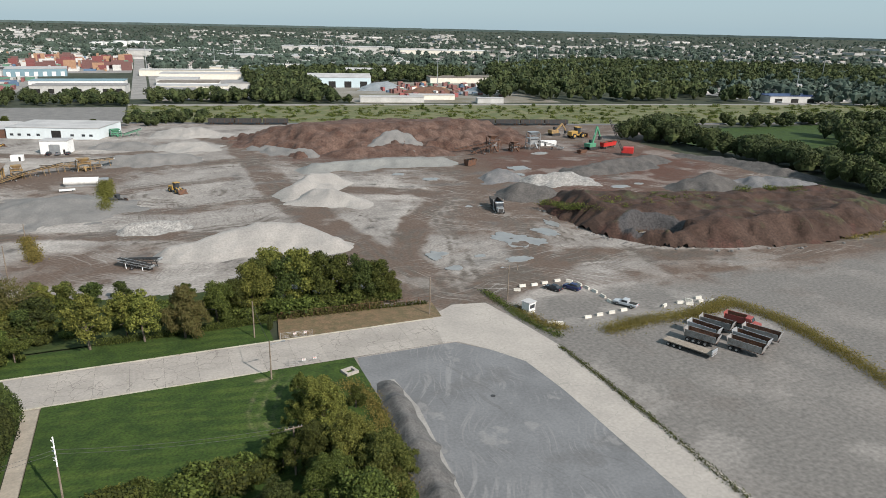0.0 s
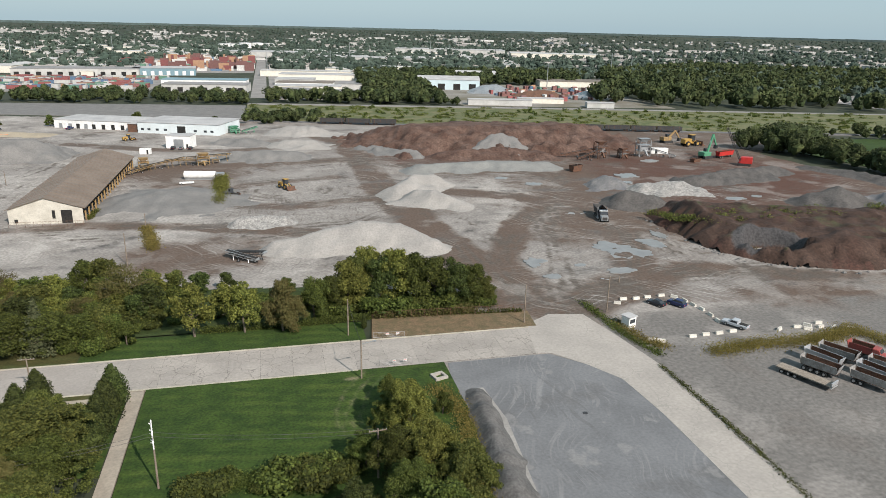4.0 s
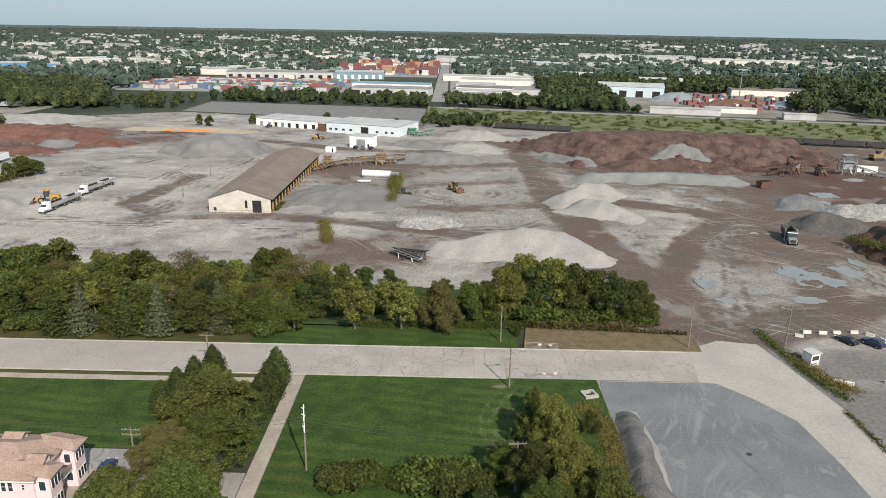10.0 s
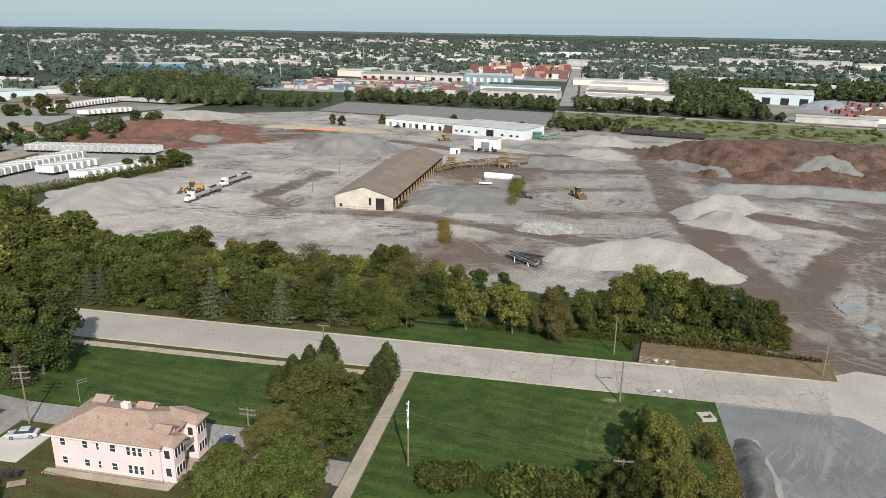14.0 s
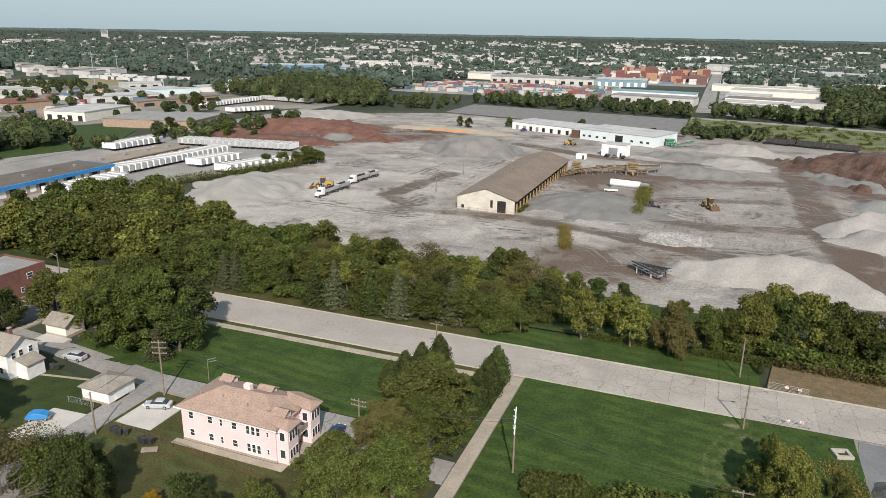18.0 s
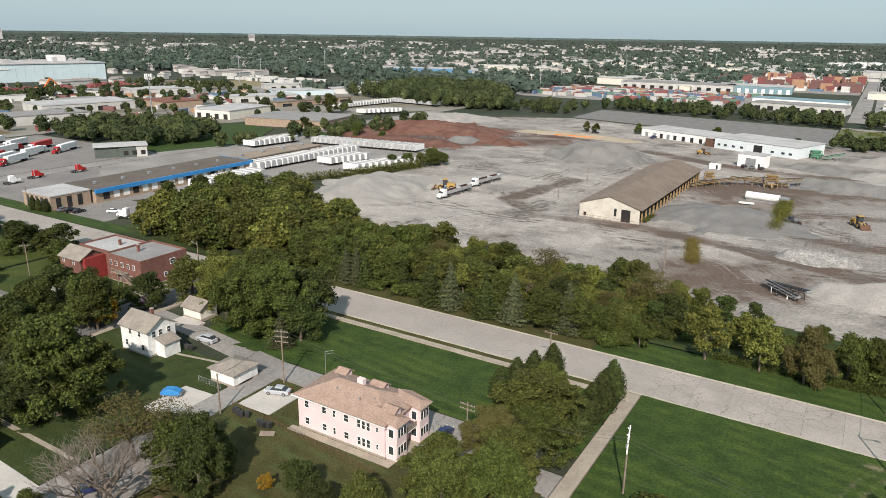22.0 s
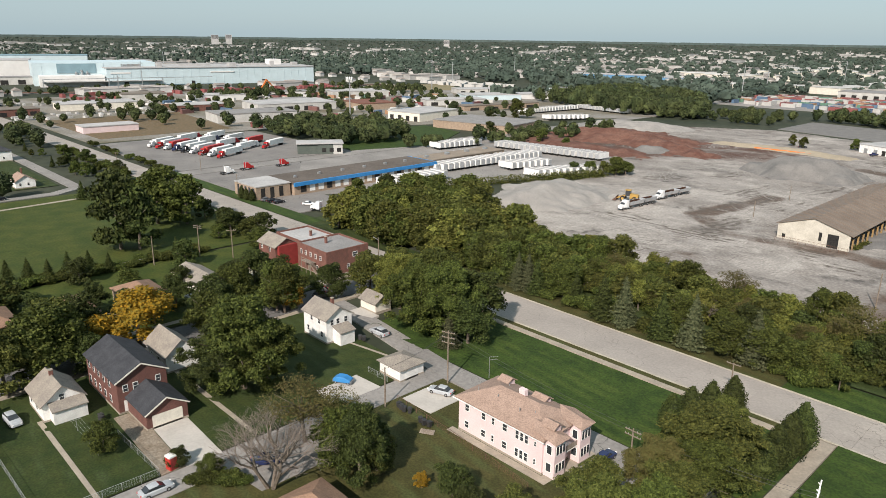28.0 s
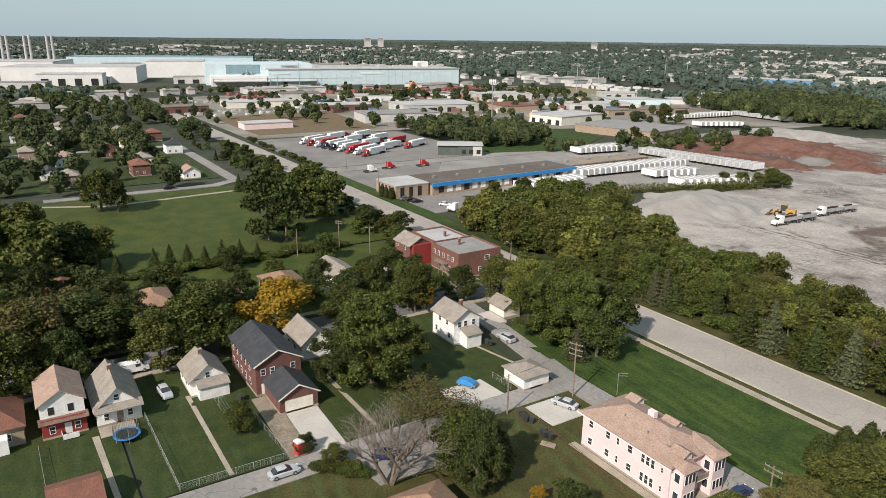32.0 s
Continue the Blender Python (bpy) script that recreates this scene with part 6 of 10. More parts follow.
hall("pale warehouse with a low roof", 15, 850, 90, 30, 6, M["cream"], M["roof_pale"], -10, 0)
hall("large pale-blue steel hall with a low gable roof", 152.7, 726.0, 64, 34, 10, M["pale_blue"], M["roof_pale"], -12, 4, 3.0)
hall("white domed store in the scrap yard", 215, 850, 60, 36, 7, M["shed"], M["roof_pale"], -12, 0, 4.0)
hall("low white store along the yard wall", 165.0, 577.0, 54, 10, 4.5, M["shed"], M["roof_pale"], -12, 0)
hall("low cream store along the yard wall", 214.0, 590.0, 40, 10, 4.0, M["cream"], M["roof_pale"], -12, 0)
hall("small white store by the road", 261.6, 552.0, 23, 8, 4, M["shed"], M["roof_pale"], -12, 0)
hall("long cream store with dark roof", 300, 760, 90, 40, 6, M["cream"], M["roof_flat"], -12, 0)
hall("long low works with dark roof", 250, 930, 160, 60, 7, M["cream"], M["roof_flat"], -12, 0)
hall("white store with blue roof among sheds", 540, 500, 50, 26, 6, M["shed"], M["blue_dk"], -14, 3)
hall("white shed in the eastern estate", 600, 540, 60, 28, 6, M["shed"], M["roof_flat2"], -14, 0)
hall("cream shed in the eastern estate", 650, 600, 80, 30, 6, M["cream"], M["roof_pale"], -14, 0)
hall("long blue works hall with a pale roof", -648, 905, 105, 40, 10, M["blue_far"], M["roof_pale"], 25, 0)
hall("tall blue works hall beyond the woods", -538, 962, 40, 30, 8, M["blue_far"], M["roof_pale"], 25, 0)
hall("white loading hall with a row of dark doors", -270, 880, 130, 40, 8, M["shed"], M["roof_flat2"], 4, 12)
hall("grey loading hall with white doors", -150, 905, 70, 40, 8, M["teal"], M["roof_pale"], 4, 8, 0.0, "warehouse", M["white"])
hall("large white distribution hall among trees", 60, 1240, 210, 90, 9, M["shed"], M["roof_pale"], -10, 0)
hall("large white distribution hall among trees", -90, 1420, 170, 80, 9, M["shed"], M["roof_pale"], -10, 0)
hall("large white distribution hall among trees", 300, 1700, 260, 90, 10, M["shed"], M["roof_pale"], -14, 0)
hall("pale factory with many bays", 520, 1500, 200, 80, 10, M["cream"], M["far_white"], -16, 0)
# yards of pale sheds past the trailer yard
for i, (x, y, L, Wd, h, rt, wm, rm) in enumerate(((-362, 349, 62, 44, 5, 12, "tan_brick", "roof_flat2"), (-421, 356, 32, 48, 6, 8, "cream", "roof_pale"), (-485, 380, 34, 40, 5, 82, "tan_brick", "roof_red"), (-425, 444, 84, 14, 4, 80, "tan_brick", "roof_flat"),
                                             (-470, 240, 60, 30, 6, 80, "shed", "roof_flat2"), (-520, 300, 70, 40, 6, 80, "shed", "roof_pale"), (-600, 430, 60, 36, 6, 70, "shed", "roof_pale"), (-480, 450, 60, 26, 5, 66, "shed", "roof_pale"), (-500, 520, 60, 30, 5, 60, "pale_blue", "roof_pale"),
                                             (-562, 572, 46, 24, 5, 64, "shed", "roof_pale"), (-478, 572, 56, 24, 5, 66, "works_white", "roof_pale"), (-500, 655, 44, 26, 7, 20, "pale_blue", "roof_flat2"), (-620, 180, 60, 30, 5, 85, "cream", "roof_pale"), (-600, 120, 40, 20, 5, 90, "brick", "roof_flat"), (-470, 150, 34, 16, 4, 88, "pink", "roof_pale"),
                                             (-560, 250, 40, 24, 5, 82, "brick", "roof_pale"), (-640, 300, 50, 26, 5, 80, "works_white", "roof_pale"), (-560, 340, 36, 20, 5, 80, "cream", "roof_flat2"), (-680, 250, 40, 30, 6, 80, "shed", "roof_flat"), (-640, 380, 44, 24, 5, 76, "works_white", "roof_flat2"))):
    hall("pale flat-roofed trade shed in a yard" if wm != "brick" else "red brick works with a flat roof", x, y, L, Wd, h, M[wm], M[rm], rt, 4 if i % 2 else 0)
# the car works on the western skyline
pl = thing("factory", "huge pale blue factory hall with taller block", "factory", -885, 308, 0, 78)
part("hall", Geo().box(0, 0, -1, 258, 90, 20), M["pale_blue"], pl)
part("hall_roof", Geo().box(-1, -1, 20, 259, 91, 21), M["roof_pale"], pl)
part("block", Geo().box(-75, 30, -1, 60, 120, 26), M["pale_blue"], pl, "taller pale blue block")
part("block_panel", Geo().box(-50, 29.4, 14, -8, 30, 25), M["teal"], pl)
part("dock_band", Geo().box(4, -0.6, 14, 26, 0, 15.6), M["works_white"], pl)
part("dock_band", Geo().box(120, -0.6, 14, 150, 0, 15.6), M["works_white"], pl)
part("annex", Geo().box(-70, 6, -1, -2, 30, 12), M["works_white"], pl)
part("tower", Geo().box(215, 50, 21, 230, 75, 28), M["works_white"], pl)
hall("white factory hall on the skyline", -1060, 20, 160, 90, 20, M["works_white"], M["roof_pale"], 72, 0, 0.0, "factory")
hall("white factory hall with roof plant", -1130, 205, 80, 90, 23, M["works_white"], M["roof_pale"], 74, 0, 0.0, "factory")
hall("long pale factory hall on the skyline", -1250, -160, 260, 120, 22, M["works_white"], M["roof_pale"], 72, 0, 0.0, "factory")
hall("teal-roofed factory hall on the skyline", -1350, 120, 300, 80, 24, M["pale_blue"], M["teal"], 72, 0, 0.0, "factory")
for u in range(6, 256, 10):                                # joints of the cladding, doors, roof plant
    part("panel_joint", Geo().box(u, -0.25, 0, u + 0.35, 0.0, 20), M["pale_blue"], pl)
for u, w, h in ((18, 5, 4.5), (96, 4, 4.5), (186, 5, 4.5)):
    part("dock_door", Geo().box(u, -0.5, 0, u + w, -0.26, h), M["dark"], pl)
for u, v, w, d, h in ((20, 30, 22, 6, 3), (60, 20, 6, 6, 5), (90, 40, 40, 5, 2.5), (150, 24, 10, 10, 4), (176, 44, 30, 5, 2.5), (205, 20, 5, 5, 6), (240, 34, 8, 8, 4)):
    part("roof_unit", Geo().box(u, v, 21, u + w, v + d, 21 + h), M["roof_pale"], pl)
for u in (-66, -44, -22, 0, 22, 44):
    part("panel_joint", Geo().box(u, 29.7, -1, u + 0.5, 30.0, 26), M["pale_blue"], pl)
for u, h in ((-30, 13), (-24, 15), (-18, 13)):
    part("duct", Geo().cyl((u, 27, 0), (u, 27, h), 1.3, 1.3, 8).cyl((u, 27, h), (u, 30, h + 2), 1.3, 1.3, 8), M["steel"], pl)
part("canopy", Geo().box(-68, -6, 5.5, 60, 5.6, 6.2), M["roof_pale"], pl)
part("pipe_rack", Geo().box(-68, -8, 9, 120, -7, 9.6).box(-68, -8, 0, -67, -7, 9).box(0, -8, 0, 1, -7, 9).box(60, -8, 0, 61, -7, 9), M["steel"], pl)
fr = random.Random(19)
for i in range(34):                                        # sheds, tanks and roofs round the works
    ang = fr.uniform(62, 104)
    d = fr.uniform(930, 1500)
    x, y = -d * math.sin(math.radians(ang)), d * math.cos(math.radians(ang))
    if -960 < x < -780 and 220 < y < 600:
        continue
    hall(("white", "pale grey", "cream")[i % 3] + " flat-roofed works building with roof plant", x, y, fr.uniform(30, 90), fr.uniform(20, 50), fr.uniform(7, 17), M[("works_white", "shed", "works_white")[i % 3]], M[("roof_pale", "roof_flat2", "roof_pale")[i % 3]], fr.choice((72, 76, 80)), fr.choice((0, 4, 6)), 0.0, "factory_building")
flat("rail_yard", [(-960, -40), (-921, 39), (-827, 230), (-780, 374), (-740, 600), (-722, 600), (-764, 372), (-810, 224), (-900, 30), (-940, -48)], 0.16, M["heap_dark"], "dark rusty railway tracks before the factory", "railway")
for i in range(3):
    rail = Geo()
    for a, b in (((-930 + 6 * i, 20), (-822 + 6 * i, 230)), ((-822 + 6 * i, 230), (-775 + 6 * i, 374)), ((-775 + 6 * i, 374), (-735 + 6 * i, 600))):
        rail.beam((*a, 0.3), (*b, 0.3), 0.9, 0.3)
    solid("railway_track", rail, M["rusty"], "rusty railway track on dark ballast", "railway", "structure")
for i in range(5):
    st = thing("chimney_stack", "tall pale paired factory chimney", "chimney", -1290 + i * 6, -30 + 30 * i, 0, 0, "factory stacks")
    part("pipe", Geo().cyl((0, 0, 0), (0, 0, 58), 2.2, 1.8, 10), M["roof_pale"], st)
    part("pipe", Geo().cyl((0, 7, 0), (0, 7, 58), 2.2, 1.8, 10), M["roof_pale"], st)

# ---- vehicles and machines ----
def wheels(t, spots, r=0.34, w=0.24, hub=None):
    for x, y in spots:
        wh_ = part("wheel", Geo().cyl((x, y - w / 2, r), (x, y + w / 2, r), r, r, 12), M["tyre"], t)
        part("rim", Geo().cyl((x, y - w / 2 - 0.02, r), (x, y + w / 2 + 0.02, r), r * 0.55, r * 0.55, 8), hub or M["steel"], wh_)


def loft(sections):
    """A body from cross-sections (x, half width, low, high), with rounded shoulders."""
    g = Geo()
    ring = lambda x, w, a, b: [(x, -w, a), (x, -w, b - 0.12), (x, -w * 0.86, b), (x, w * 0.86, b), (x, w, b - 0.12), (x, w, a)]
    vs, fs = [], []
    for s in sections:
        vs += ring(*s)
    for k in range(len(sections) - 1):
        a, b = 6 * k, 6 * k + 6
        fs += [(a + i, a + (i + 1) % 6, b + (i + 1) % 6, b + i) for i in range(6)]
    fs += [tuple(range(5, -1, -1)), tuple(range(len(vs) - 6, len(vs)))]
    return g.add(vs, fs)


def car(label, x, y, rot, colour, style="sedan", z=0.1, group=""):
    t = thing({"pickup": "pickup_truck", "van": "van"}.get(style, "car"), label, {"pickup": "pickup truck", "van": "van"}.get(style, "car"), x, y, z, rot, group)
    if style == "van":
        part("body", loft([(-2.7, 0.9, 0.4, 2.2), (1.2, 0.95, 0.4, 2.25), (1.9, 0.93, 0.4, 1.4), (2.7, 0.85, 0.4, 1.05)]), colour, t)
        part("windscreen", Geo().add([(1.22, -0.8, 2.1), (1.88, -0.82, 1.42), (1.88, 0.82, 1.42), (1.22, 0.8, 2.1), (1.24, -0.8, 2.13), (1.92, -0.82, 1.45), (1.92, 0.82, 1.45), (1.24, 0.8, 2.13)], [(4, 5, 6, 7), (3, 2, 1, 0)]), M["glass"], t)
        for s in (-1, 1):
            part("side_window", Geo().box(0.3, s * 0.96 - 0.01, 1.35, 1.2, s * 0.96 + 0.01, 1.95), M["glass"], t)
        wheels(t, [(1.75, -.82), (1.75, .82), (-1.75, -.82), (-1.75, .82)], 0.37)
        return t
    if style == "pickup":
        part("body", loft([(-2.9, 0.9, 0.5, 1.05), (2.0, 0.95, 0.45, 1.08), (2.9, 0.85, 0.45, 0.95)]), colour, t)
        part("cab", loft([(-0.75, 0.86, 1.0, 1.8), (0.55, 0.84, 1.0, 1.82), (1.25, 0.84, 1.0, 1.15)]), colour, t)
        part("bed", Geo().box(-2.75, -0.72, 1.055, -0.85, 0.72, 1.09), M["dark"], t)
        part("glass", loft([(-0.6, 0.88, 1.12, 1.68), (0.5, 0.86, 1.12, 1.7), (1.0, 0.86, 1.12, 1.25)]), M["glass"], t)
        wheels(t, [(1.8, -.85), (1.8, .85), (-1.75, -.85), (-1.75, .85)], 0.4)
    else:
        tall = 0.2 if style == "suv" else 0.0
        part("body", loft([(-2.3, 0.78, 0.35, 0.85 + tall), (-1.9, 0.88, 0.28, 0.95 + tall), (1.2, 0.9, 0.28, 0.92 + tall), (2.1, 0.85, 0.3, 0.78 + tall), (2.35, 0.72, 0.35, 0.65)]), colour, t)
        back = -2.1 if style == "suv" else -1.75
        part("cabin", loft([(back, 0.74, 0.85, 1.0 + tall), (back + 0.65, 0.7, 0.85, 1.42 + tall), (0.25, 0.7, 0.85, 1.45 + tall), (1.15, 0.76, 0.85, 0.95 + tall)]), M["glass"], t)
        part("roof", loft([(back + 0.62, 0.66, 1.38 + tall, 1.46 + tall), (-0.4, 0.68, 1.4 + tall, 1.5 + tall), (0.3, 0.66, 1.38 + tall, 1.48 + tall)]), colour, t)
        wheels(t, [(1.45, -.8), (1.45, .8), (-1.4, -.8), (-1.4, .8)], 0.33)
    for s in (-1, 1):
        part("headlight", Geo().box(2.2 if style != "pickup" else 2.72, s * 0.6 - 0.14, 0.62, 2.36 if style != "pickup" else 2.92, s * 0.6 + 0.14, 0.76), M["white"], t)
        part("tail_light", Geo().box(-2.36 if style != "pickup" else -2.93, s * 0.66 - 0.1, 0.66, -2.2 if style != "pickup" else -2.85, s * 0.66 + 0.1, 0.86), M["red"], t)
    return t


CAR = {k: paint("car_" + k, c, 0.25) for k, c in dict(black=(0.012, 0.014, 0.02), silver=(0.42, 0.44, 0.46), white=(0.78, 0.78, 0.77), navy=(0.02, 0.03, 0.09), red=(0.40, 0.02, 0.02), grey=(0.14, 0.15, 0.16), tan=(0.35, 0.30, 0.24)).items()}
for la, x, y, r_, c, s in (("black sedan in the barrier-ringed car park", 89.8, 141.4, 118, "black", "sedan"), ("black hatchback in the barrier-ringed car park", 94.6, 140.2, 118, "navy", "suv"), ("silver pickup truck outside the car park", 100.8, 126.4, 120, "silver", "pickup"),
                           ("silver sedan on the parking slab", -76.6, 87.0, 200, "silver", "sedan"), ("dark blue car beside the pink house", -44.6, 91.0, 92, "navy", "sedan"), ("white sedan parked on the shaded street", -137.6, 48.4, 90, "white", "sedan"),
                           ("silver estate car in the alley", -104.3, 95.0, 184, "silver", "suv"), ("dark car on the side street", -131.2, 98.6, 80, "grey", "suv"), ("dark car beside the brick house", -134.4, 104.5, 80, "black", "sedan"), ("silver car on a garden drive", -116.4, 28.2, 5, "silver", "suv"), ("pale pickup on a front drive", -149.6, 74.6, 190, "silver", "pickup"),
                           ("silver car in the back alley", -82.6, 38.0, 90, "silver", "sedan"), ("white van parked on the shaded street", -128.8, 25.0, 90, "white", "van"), ("dark car on the shaded street", -130.0, 4.0, 90, "black", "suv"), ("tan car on the shaded street", -132.8, 10.5, 90, "tan", "sedan"),
                           ("car parked under trees by the house", -49.0, 62.0, 90, "grey", "sedan"), ("dark car behind the bare tree", -78.6, 53.0, 60, "navy", "sedan"), ("white car by the depot", -216.0, 150.0, 40, "white", "sedan"), ("black car by the depot office", -229.0, 142.5, 90, "black", "suv"), ("black car by the depot office", -226.0, 143.4, 90, "black", "sedan"), ("grey car by the depot office", -232.2, 141.6, 90, "grey", "sedan"),
                           ("dark car on the gravel by the works", -150, 455, 20, "black", "suv"), ("dark pickup by the works", -112, 456, 70, "navy", "pickup"), ("white pickup by the works", -60, 438, 20, "white", "pickup"), ("black car by the site shed", -46, 379, 80, "black", "suv"), ("dark car by the site shed", -42, 378.5, 80, "grey", "sedan"), ("black car by the site shed", -37.6, 378, 80, "black", "sedan"),
                           ("red car at the street corner", -302, 128.0, 0, "red", "sedan"), ("black SUV on the park drive", -297.5, 66, 90, "black", "suv"), ("dark pickup at the yard's edge", 80.5, 48.5, 60, "black", "pickup")):
    car(la, x, y, r_, CAR[c], s)
tp = thing("covered_car", "small car under a bright blue tarpaulin", "car", -91.6, 76.4, 0.1, 30)
part("body", loft([(-1.9, 0.75, 0.3, 0.8), (1.9, 0.75, 0.3, 0.75)]), CAR["grey"], tp)
part("tarpaulin", loft([(-1.7, 0.85, 0.5, 1.0), (-0.9, 0.88, 0.45, 1.45), (0.5, 0.88, 0.45, 1.4), (1.6, 0.85, 0.5, 0.9)]), M["blue"], tp, "crumpled blue tarpaulin")
wheels(tp, [(1.25, -.7), (1.25, .7), (-1.25, -.7), (-1.25, .7)], 0.3)


def box_trailer(label, x, y, rot, L=15.5, group="", body=None):
    t = thing("trailer", label, "trailer", x, y, 0.05, rot, group)
    part("box", Geo().box(0, -1.28, 1.15, L, 1.28, 4.0), body or M["white"], t)
    part("roof_panel", Geo().box(0.05, -1.2, 4.0, L - 0.05, 1.2, 4.05), M["roof_pale"], t)
    part("door", Geo().box(-0.05, -1.22, 1.2, 0.0, -0.03, 3.92), M["alu"], t)
    part("door", Geo().box(-0.05, 0.03, 1.2, 0.0, 1.22, 3.92), M["alu"], t)
    part("frame", Geo().box(0.2, -0.5, 0.9, L - 0.3, 0.5, 1.15), M["black"], t)
    part("landing_leg", Geo().box(L - 3.2, -0.9, 0, L - 3.0, -0.7, 1.1).box(L - 3.2, 0.7, 0, L - 3.0, 0.9, 1.1), M["steel"], t)
    for wx in (1.6, 2.9):
        part("axle", Geo().cyl((wx, -1.2, 0.5), (wx, 1.2, 0.5), 0.5, 0.5, 10), M["tyre"], t)
    return t


first = box_trailer("white box trailer parked in a row", -232.0, 232.0, 180, 9.2, group="trailers in the depot yard")
rows = [((-230.8 + 4.2 * k / 20, 232.0 + 3.45 * k), 180) for k in range(1, 21)]
rows += [((-281 + 0.4 * k, 281 + 3.5 * k), 180) for k in range(9)] + [((-266 + 3.5 * k, 309.5 + 0.5 * k), 90) for k in range(19)]
rows += [((-212.5 + 0.9 * k, 264 + 3.4 * k), 180) for k in range(7)] + [((-191.5 + 1.25 * k, 258 + 3.3 * k), 180) for k in range(10)] + [((-217.5, 192 + 3.9 * k), 180) for k in range(9)]
rows += [((-375 + 0.2 * k, 468 + 3.7 * k), 180) for k in range(19)] + [((-334 + 1.9 * k, 449 + 3.4 * k), 180) for k in range(9)] + [((-377 + 3.7 * k, 541 - 0.4 * k), 90) for k in range(15)]
rows += [((-256 - 0.2 * k, 246 + 3.6 * k), 0) for k in range(11)]
for (x, y), r_ in rows:
    copy_thing(first, pose(x, y, 0.05, 0, 0, r_))


def tractor(t, colour, x=0.0):
    """The pulling unit of a truck, its nose at +x."""
    part("chassis", Geo().box(x - 3.2, -0.45, 0.75, x + 2.9, 0.45, 1.05), M["black"], t)
    part("sleeper", loft([(x - 0.9, 1.15, 0.9, 3.4), (x + 0.6, 1.15, 0.9, 3.5)]), colour, t)
    part("cab", loft([(x + 0.6, 1.12, 0.9, 2.9), (x + 1.3, 1.1, 0.9, 2.8), (x + 1.7, 1.08, 0.9, 1.95)]), colour, t)
    part("bonnet", loft([(x + 1.7, 1.0, 0.7, 1.95), (x + 3.2, 0.85, 0.6, 1.7)]), colour, t)
    part("windscreen", Geo().add([(x + 1.31, -0.95, 2.72), (x + 1.71, -0.95, 2.0), (x + 1.71, 0.95, 2.0), (x + 1.31, 0.95, 2.72), (x + 1.36, -0.95, 2.74), (x + 1.76, -0.95, 2.02), (x + 1.76, 0.95, 2.02), (x + 1.36, 0.95, 2.74)], [(4, 5, 6, 7), (3, 2, 1, 0), (0, 1, 5, 4), (7, 6, 2, 3)]), M["glass"], t)
    for s in (-1, 1):
        part("stack_pipe", Geo().cyl((x - 1.05, s * 1.0, 1.0), (x - 1.05, s * 1.0, 3.9), 0.09, 0.09, 6), M["alu"], t)
        part("fuel_tank", Geo().cyl((x - 0.8, s * 0.95, 0.75), (x + 0.6, s * 0.95, 0.75), 0.32, 0.32, 10), M["alu"], t)
    wheels(t, [(x + 2.4, -.95), (x + 2.4, .95), (x - 1.6, -.85), (x - 1.6, .85), (x - 2.7, -.85), (x - 2.7, .85)], 0.5, 0.42)


def semi(label, x, y, rot, colour, box=None, L=14.5, group=""):
    t = thing("semi_truck", label, "truck", x, y, 0.05, rot, group)
    tractor(t, colour)
    if box:
        part("trailer_box", Geo().box(-2.2 - L, -1.28, 1.2, -2.2 + 0.2, 1.28, 4.0), box, t)
        for wx in (-1.0 - L, 0.4 - L):
            part("axle", Geo().cyl((wx, -1.2, 0.5), (wx, 1.2, 0.5), 0.5, 0.5, 10), M["tyre"], t)
    return t


for i in range(9):
    semi("parked truck with a white trailer", -392 + 7.2 * i, 162 + 1.6 * i, -62, CAR[("white", "red", "white", "navy", "black", "white", "red", "white", "red")[i]], M["white"] if i % 4 != 2 else M["red"], group="trucks in the yard")
for i in range(8):
    semi("parked truck with a pale trailer", -408 + 8.5 * i, 196 + 1.8 * i, -62 if i % 2 else 118, CAR[("red", "white", "navy", "white", "red", "white", "white", "red")[i]], M["white"] if i != 5 else M["red"], group="trucks in the yard")
for i in range(5):
    semi("truck tractor by the woods", -206 + 4.5 * i * 0.7, 148 + 5.5 * i, 200, CAR[("white", "red", "white", "silver", "white")[i]], group="tractors at the depot")
semi("dark red truck tractor on the depot street", -296, 168, 90, CAR["red"])
semi("dark red truck tractor on the depot street", -294, 186, 90, CAR["red"])
semi("white truck tractor on the depot street", -292, 156, 90, CAR["white"])


